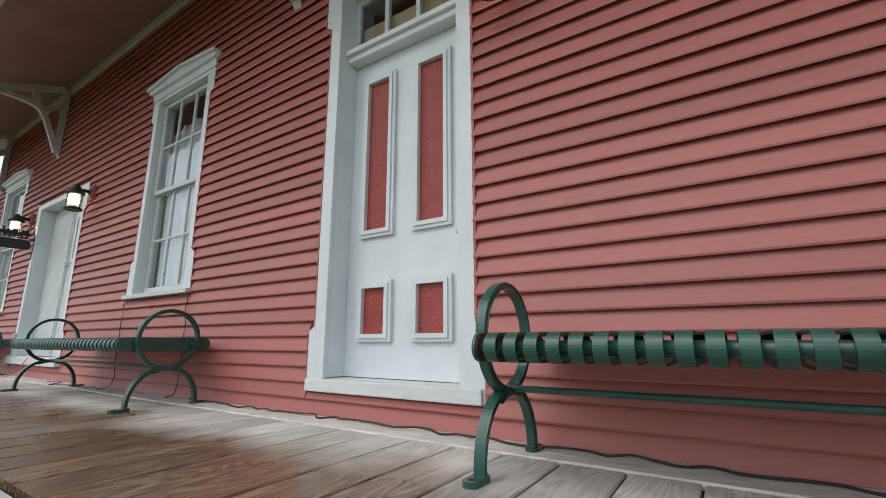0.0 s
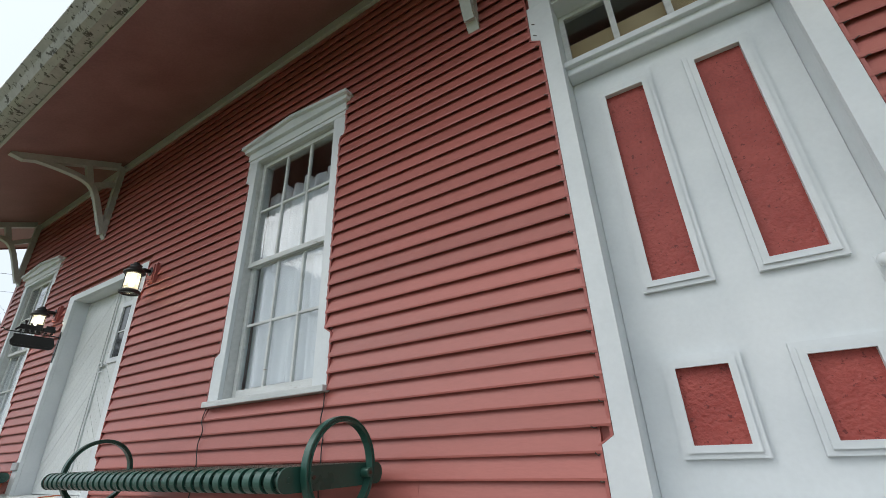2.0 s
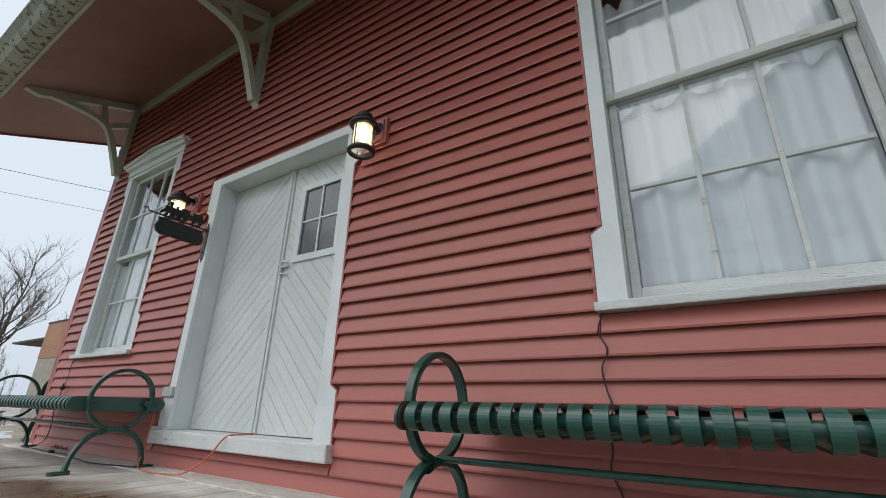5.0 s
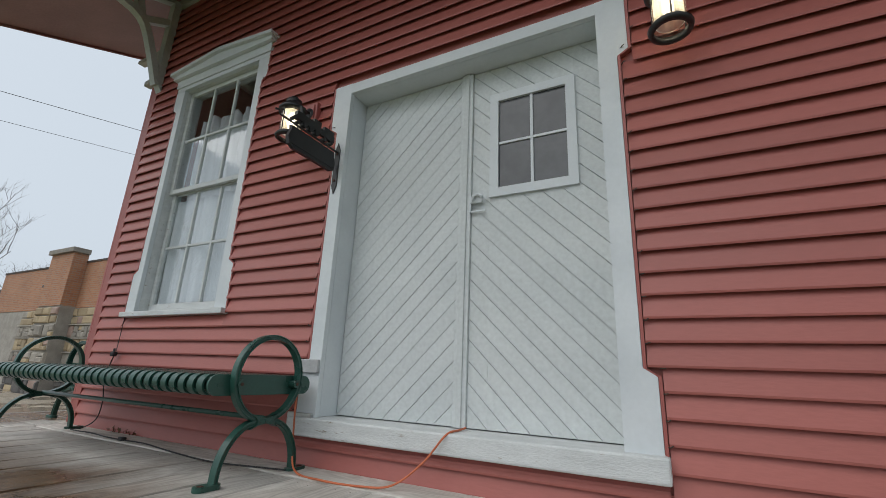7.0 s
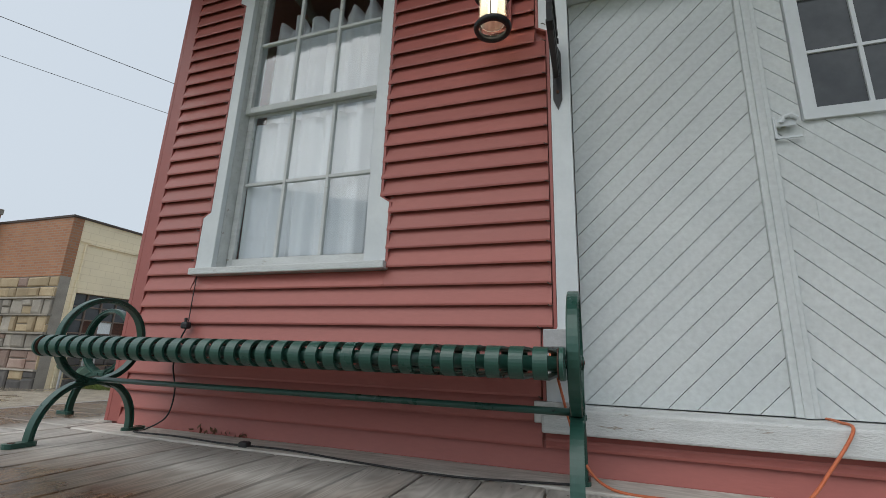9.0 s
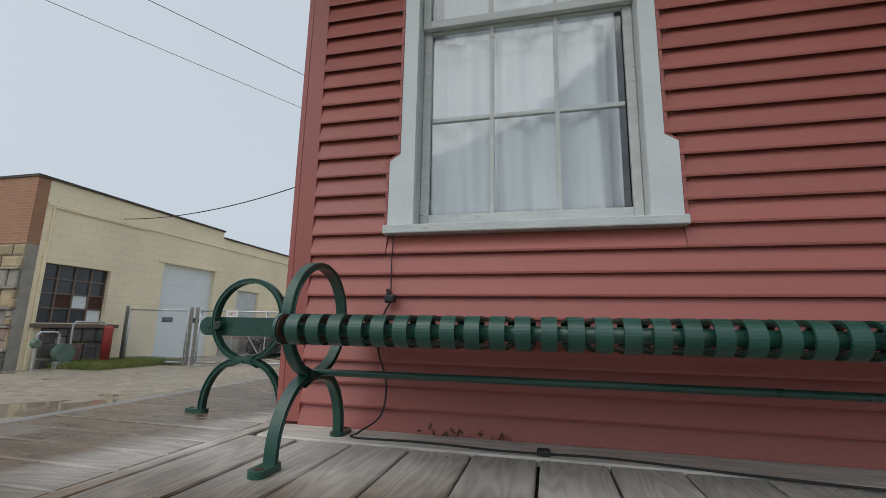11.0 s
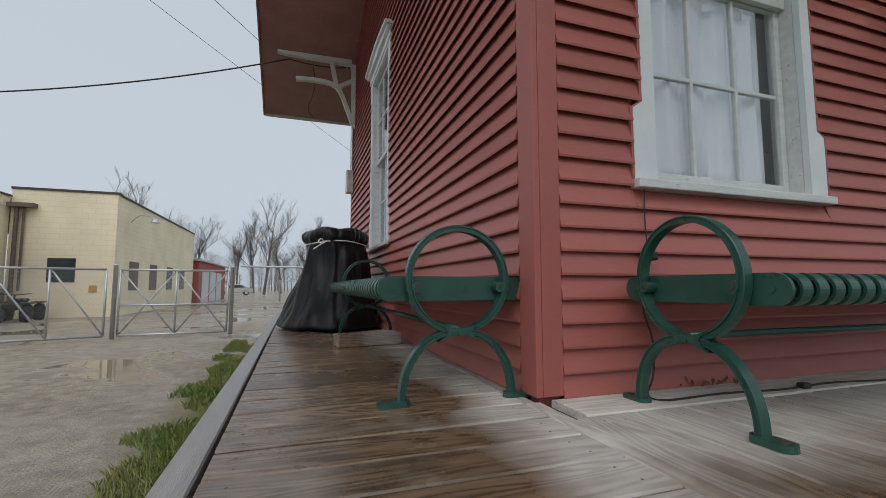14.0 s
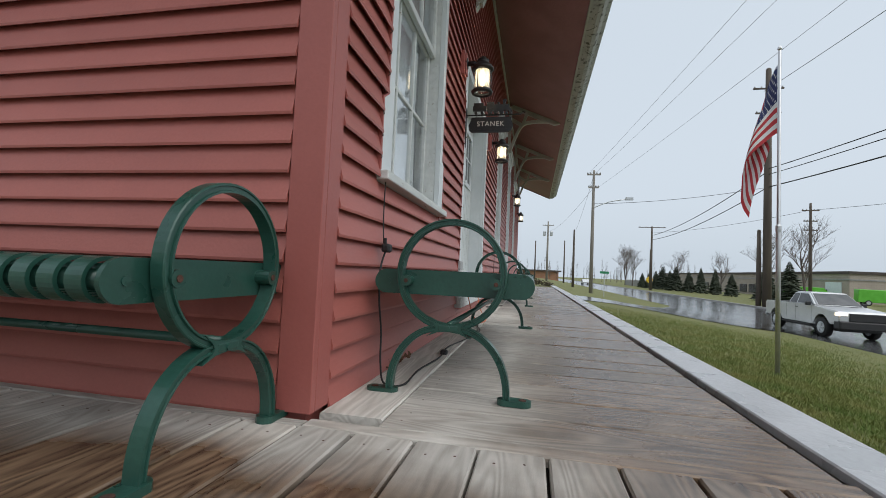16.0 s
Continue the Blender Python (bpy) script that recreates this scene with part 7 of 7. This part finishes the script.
# commercial buildings across the street
BEIGE = painted_block("beige_block", (0.36, 0.31, 0.26), (0.30, 0.26, 0.22), 0.6, 0.3, 0.2)
com = thing("store_building", pose(0, 0, 0), "long low beige commercial building across the street", "building")
part("wall", boxed(70, 165, -62, -44, ROAD_Z - 0.3, 2.6), BEIGE, com)
part("parapet", boxed(69.8, 165.2, -62.2, -43.8, 2.6, 3.0), TARRED, com)
part("upper_band", boxed(69.9, 165.1, -62.1, -43.9, 1.7, 1.9), KERB, com)
for x in (92, 96, 100, 120):
    part("window", boxed(x, x + 3, -43.99, -43.9, ROAD_Z + 0.4, 0.6), DARKGLASS, com)
part("loading_door", boxed(71.5, 75.0, -43.99, -43.9, ROAD_Z, 1.4), WHITE, com)
far_b = thing("distant_building", pose(0, 0, 0), "distant low brick building by the street", "building")
part("wall", boxed(170, 185, -10, 8, -1.5, 2.0), BRICK, far_b)
part("roof", boxed(169, 186, -11, 9, 2.0, 2.5), TARRED, far_b)
wall_f = thing("distant_wall", pose(0, 0, 0), "long low pale wall beyond the street", "wall")
part("body", boxed(110, 150, -30.6, -30, -1.5, 0.3), KERB, wall_f)
LIME = surface("lime_green_paint", (0.10, 0.42, 0.03), (0.13, 0.5, 0.05), 0.4, 2, 50)


def green_van(m):
    ob = thing("green_van", m, "bright lime green work van parked at the lot", "van", "green vans")
    bm = bmesh.new()
    prism(bm, [(-2.4, 0.4), (-2.45, 1.0), (-1.7, 1.2), (-1.2, 1.95), (2.4, 2.0), (2.45, 0.4)], -0.95, 0.95)
    bmesh.ops.bevel(bm, geom=list(bm.edges), offset=0.06, segments=1, affect="EDGES")
    part("body", bm, LIME, ob)
    part("windscreen", boxed(-1.62, -1.30, -0.8, 0.8, 1.30, 1.75, 0.05), DARKGLASS, ob)
    for x in (-1.5, 1.5):
        for y in (-0.85, 0.85):
            wheel(ob, x, y, 0.35, 0.35, 0.22)
    return ob


v1 = green_van(pose(73.0, -41.0, ROAD_Z, 0, 0, 75))
for x, y, r in ((75.6, -40.2, 70), (78.4, -39.8, 80), (62.0, -42.6, 72)):
    copy_thing(v1, pose(x, y, ROAD_Z, 0, 0, r))


def road_sign(m, plate, label, mat, size):
    ob = thing("road_sign", m, label, "sign")
    part("post", boxed(-0.025, 0.025, -0.025, 0.025, -0.2, 2.3), GALV, ob)
    bm = bmesh.new()
    if plate == "round":
        sweep(bm, [(-0.05, 0, 2.0), (-0.03, 0, 2.0)], size, 24)
    else:
        box(bm, -0.05, -0.03, -size, size, 2.1, 2.1 + size * 0.5)
    part("plate", bm, mat, ob)
    if plate == "round":
        for d in (1, -1):
            bm = bmesh.new()
            h = size * 0.66
            prism(bm, [(-h - 0.04, 2.0 - d * h), (-h + 0.04, 2.0 - d * h), (h + 0.04, 2.0 + d * h), (h - 0.04, 2.0 + d * h)], -0.058, -0.051, "x")
            part("black_bar", bm, BUMPER, ob)
    return ob


road_sign(pose(92, -23.3, ROAD_Z), "round", "round yellow railway crossing warning sign", surface("sign_yellow", (0.75, 0.48, 0.02), (0.8, 0.55, 0.04), 0.5), 0.6)
road_sign(pose(36, -6.35, -1.25), "bar", "small green street name sign on a post", surface("sign_green", (0.02, 0.22, 0.10), (0.03, 0.26, 0.12), 0.5), 0.36)


# ---- quad bikes behind the gate, far cars ----
def quad_bike(m):
    ob = thing("quad_bike", m, "dark quad bike parked against the warehouse wall", "quad bike", "quad bikes")
    bm = boxed(-0.55, 0.55, -0.22, 0.22, 0.38, 0.62, 0.06)
    part("body", bm, BUMPER, ob)
    part("seat", boxed(-0.05, 0.6, -0.15, 0.15, 0.62, 0.74, 0.05), RUBBER, ob)
    for x, y in ((-0.62, -0.4), (-0.62, 0.4), (0.62, -0.4), (0.62, 0.4)):
        wheel(ob, x, y, 0.28, 0.28, 0.22, BLACK)
        part("mudguard", boxed(x - 0.3, x + 0.3, min(y * 0.55, y * 1.35), max(y * 0.55, y * 1.35), 0.58, 0.63, 0.02), BUMPER, ob)
    bm = bmesh.new()
    sweep(bm, [(-0.35, 0, 0.6), (-0.28, 0, 0.85)], 0.025, 6)
    sweep(bm, [(-0.2, -0.38, 0.9), (-0.28, 0, 0.86), (-0.2, 0.38, 0.9)], 0.018, 6)
    part("handlebar", bm, BUMPER, ob)
    return ob


qb = quad_bike(pose(-9.7, 14.1, LAWN, 0, 0, 80))
copy_thing(qb, pose(-9.5, 16.4, LAWN, 0, 0, 100))


def parked_car(m, label):
    ob = thing("parked_car", m, label, "car", "far cars")
    bm = bmesh.new()
    prism(bm, [(-2.2, 0.35), (-2.25, 0.75), (-1.2, 0.92), (-0.6, 1.38), (0.9, 1.40), (1.5, 0.98), (2.2, 0.92), (2.25, 0.35)], -0.85, 0.85)
    bmesh.ops.bevel(bm, geom=list(bm.edges), offset=0.06, segments=1, affect="EDGES")
    part("body", bm, SILVER, ob)
    for s_ in (-1, 1):
        bm = bmesh.new()
        prism(bm, [(-1.0, 0.96), (-0.52, 1.32), (0.82, 1.34), (1.25, 1.0)], min(s_ * 0.85, s_ * 0.862), max(s_ * 0.85, s_ * 0.862))
        part("side_glass", bm, DARKGLASS, ob)
        for x in (-1.4, 1.4):
            wheel(ob, x, s_ * 0.75, 0.32, 0.32, 0.2)
    return ob


pc = parked_car(pose(-8.5, 62, LAWN, 0, 0, 10), "silver car parked beyond the far fence")
copy_thing(pc, pose(118, -14, ROAD_Z + 0.012, 0, 0, 0))
part_shed = thing("yard_hut", pose(-13.5, 64, LAWN), "small brown hut beyond the far fence", "hut")
part("body", boxed(-1.4, 1.4, -1.2, 1.2, 0, 1.9), surface("brown_boards", (0.12, 0.09, 0.07), (0.17, 0.13, 0.1), 0.8), part_shed)
part("roof", boxed(-1.6, 1.6, -1.4, 1.4, 1.9, 2.02), TARRED, part_shed)


# ---- far woods, grass blades, leaf litter, nail heads ----
# distance haze is painted into this colour: paler and greyer than BARK
WOODS = surface("haze_tinted_woods", (0.13, 0.11, 0.10), (0.20, 0.175, 0.16), 0.95, 0.2, 10)


def woods(name, label, spots, low, high, seed):
    rnd = random.Random(seed)
    verts, faces = [], []

    def sliver(p, q, w):
        d = Vector((q[0] - p[0], q[1] - p[1], q[2] - p[2]))
        side = Vector((d.z, 0, -d.x)).normalized() * w if abs(d.x) + abs(d.z) > 0 else Vector((w, 0, 0))
        n = len(verts)
        verts.extend([(p[0] - side.x, p[1], p[2] - side.z), (p[0] + side.x, p[1], p[2] + side.z), tuple(q), (p[0], p[1] + w, p[2])])
        faces.extend([(n, n + 1, n + 2), (n + 1, n + 3, n + 2), (n + 3, n, n + 2)])
    for x, y in spots:
        h = rnd.uniform(low, high)
        sliver((x, y, LAWN - 0.2), (x + rnd.uniform(-0.6, 0.6), y, LAWN + h), 0.10)
        for _ in range(26):
            u = rnd.uniform(0.08, 0.9)
            a, r = rnd.uniform(-1, 1), h * rnd.uniform(0.12, 0.34) * (1.1 - u * 0.6)
            p = (x, y, LAWN + h * u)
            q = (x + a * r, y + rnd.uniform(-0.4, 0.4) * r, LAWN + h * u + r * rnd.uniform(0.5, 1.0))
            sliver(p, q, 0.035)
            for _ in range(3):
                v = rnd.uniform(0.3, 0.9)
                m = tuple(p[i] + (q[i] - p[i]) * v for i in range(3))
                sliver(m, (m[0] + rnd.uniform(-0.5, 0.5) * r, m[1], m[2] + r * rnd.uniform(0.2, 0.6)), 0.018)
    me = bpy.data.meshes.new(name)
    me.from_pydata(verts, [], faces)
    me.materials.append(WOODS)
    return tagged(new(name, me), label, "woods", kind="stuff")


rnd = random.Random(5)
woods("far_woods", "hazy bare woods along the far edge of the yard", [(rnd.uniform(-75, 75), rnd.uniform(96, 125)) for _ in range(190)], 4.0, 11.0, 3)
woods("roadside_brush", "bare brush and small trees down the street", [(rnd.uniform(150, 230), rnd.uniform(-60, 40)) for _ in range(110)], 3.0, 9.0, 4)
woods("west_brush", "bare brush beyond the western yard", [(rnd.uniform(-110, -60), rnd.uniform(-8, 40)) for _ in range(60)], 3.0, 8.0, 6)
BLADE = surface("grass_blades", (0.115, 0.18, 0.03), (0.25, 0.25, 0.08), 0.7, 2.0, 30, vary=0.1)


def grass(name, label, count, place, seed, low=0.03, high=0.075):
    rnd = random.Random(seed)
    verts, faces = [], []
    for _ in range(count):
        x, y = place(rnd)
        z, h, a = ground_z(x, y), rnd.uniform(low, high), rnd.uniform(0, 6.283)
        w, lean = 0.0035, rnd.uniform(0.2, 0.9) * h
        dx, dy = math.cos(a), math.sin(a)
        n = len(verts)
        verts.extend([(x - dy * w, y + dx * w, z - 0.005), (x + dy * w, y - dx * w, z - 0.005), (x + dx * lean * 0.4 + dy * w * 0.7, y + dy * lean * 0.4 - dx * w * 0.7, z + h * 0.6), (x + dx * lean, y + dy * lean, z + h)])
        faces.extend([(n, n + 1, n + 2), (n, n + 2, n + 3)])
    me = bpy.data.meshes.new(name)
    me.from_pydata(verts, [], faces)
    me.materials.append(BLADE)
    return tagged(new(name, me), label, "grass", kind="stuff")


def verge_spot(r):
    while True:
        x, y = -1.28 - r.random() ** 1.4 * 0.85, r.uniform(-1.4, 8.5)
        if noise.noise((x * 1.6, y * 1.6, 3.0)) > -0.28 + (-1.5 - x) * 0.5:
            return x, y


def lawn_spot(r):
    u = r.random() ** 1.8
    return r.uniform(-0.3, 5.0) + u * 14, -1.85 - r.random() ** 1.2 * (2.5 + 7 * u)


grass("verge_grass", "short winter grass along the platform edge", 26000, verge_spot, 1)
grass("lawn_grass", "short winter lawn grass beside the platform", 90000, lawn_spot, 2, 0.025, 0.06)


def fence_spot(r):
    return CX + 0.15 + r.random() ** 1.6 * 1.5, 6.4 + 2.6 * r.random()


grass("fence_tufts", "rough brown-green grass at the foot of the warehouse wall", 7000, fence_spot, 5, 0.06, 0.2)
LEAF = surface("brown_leaves", (0.10, 0.05, 0.025), (0.18, 0.09, 0.045), 0.8, 20, 60)
rnd = random.Random(12)
bm = bmesh.new()
for k in range(22):
    cx = rnd.choice((0.72, 0.86, 0.98, 1.06)) + rnd.gauss(0, 0.03)
    p = Vector((cx, -0.048 + rnd.uniform(-0.012, 0.01), 0.012 + abs(rnd.gauss(0, 0.014))))
    d, e = Vector((rnd.uniform(-1, 1), rnd.uniform(-0.4, 0.4), rnd.uniform(0, 1))).normalized() * 0.018, Vector((rnd.uniform(-1, 1), rnd.uniform(-1, 1), rnd.uniform(-0.5, 0.5))).normalized() * 0.009
    bm.faces.new([bm.verts.new(p + v) for v in (-d, e, d, -e)])
tagged(part("leaf_litter", bm, LEAF), "small clumps of brown leaves against the wall", "leaves", kind="stuff")
bm = bmesh.new()
for o in [q for q in deck.children if q.data.name.startswith("south_plank")] + [q for q in deck_w.children if q.data.name.startswith("west_plank")]:
    south_side = o.parent == deck
    for u in ((0.06, 1.22) if south_side else (0.06, 0.99)):
        for v in (-0.04, 0.04):
            p = o.matrix_local @ Vector((u + rnd.uniform(-0.01, 0.01), v + rnd.uniform(-0.006, 0.006), 0.0006))
            vs = [bm.verts.new(p + Vector((0.0042 * math.cos(a), 0.0042 * math.sin(a), 0.0))) for a in (6.2832 * t / 6 for t in range(6))]
            bm.faces.new(vs)
tagged(part("nail_heads", bm, RUST), "rusty nail heads in the platform boards", "nails", kind="stuff")
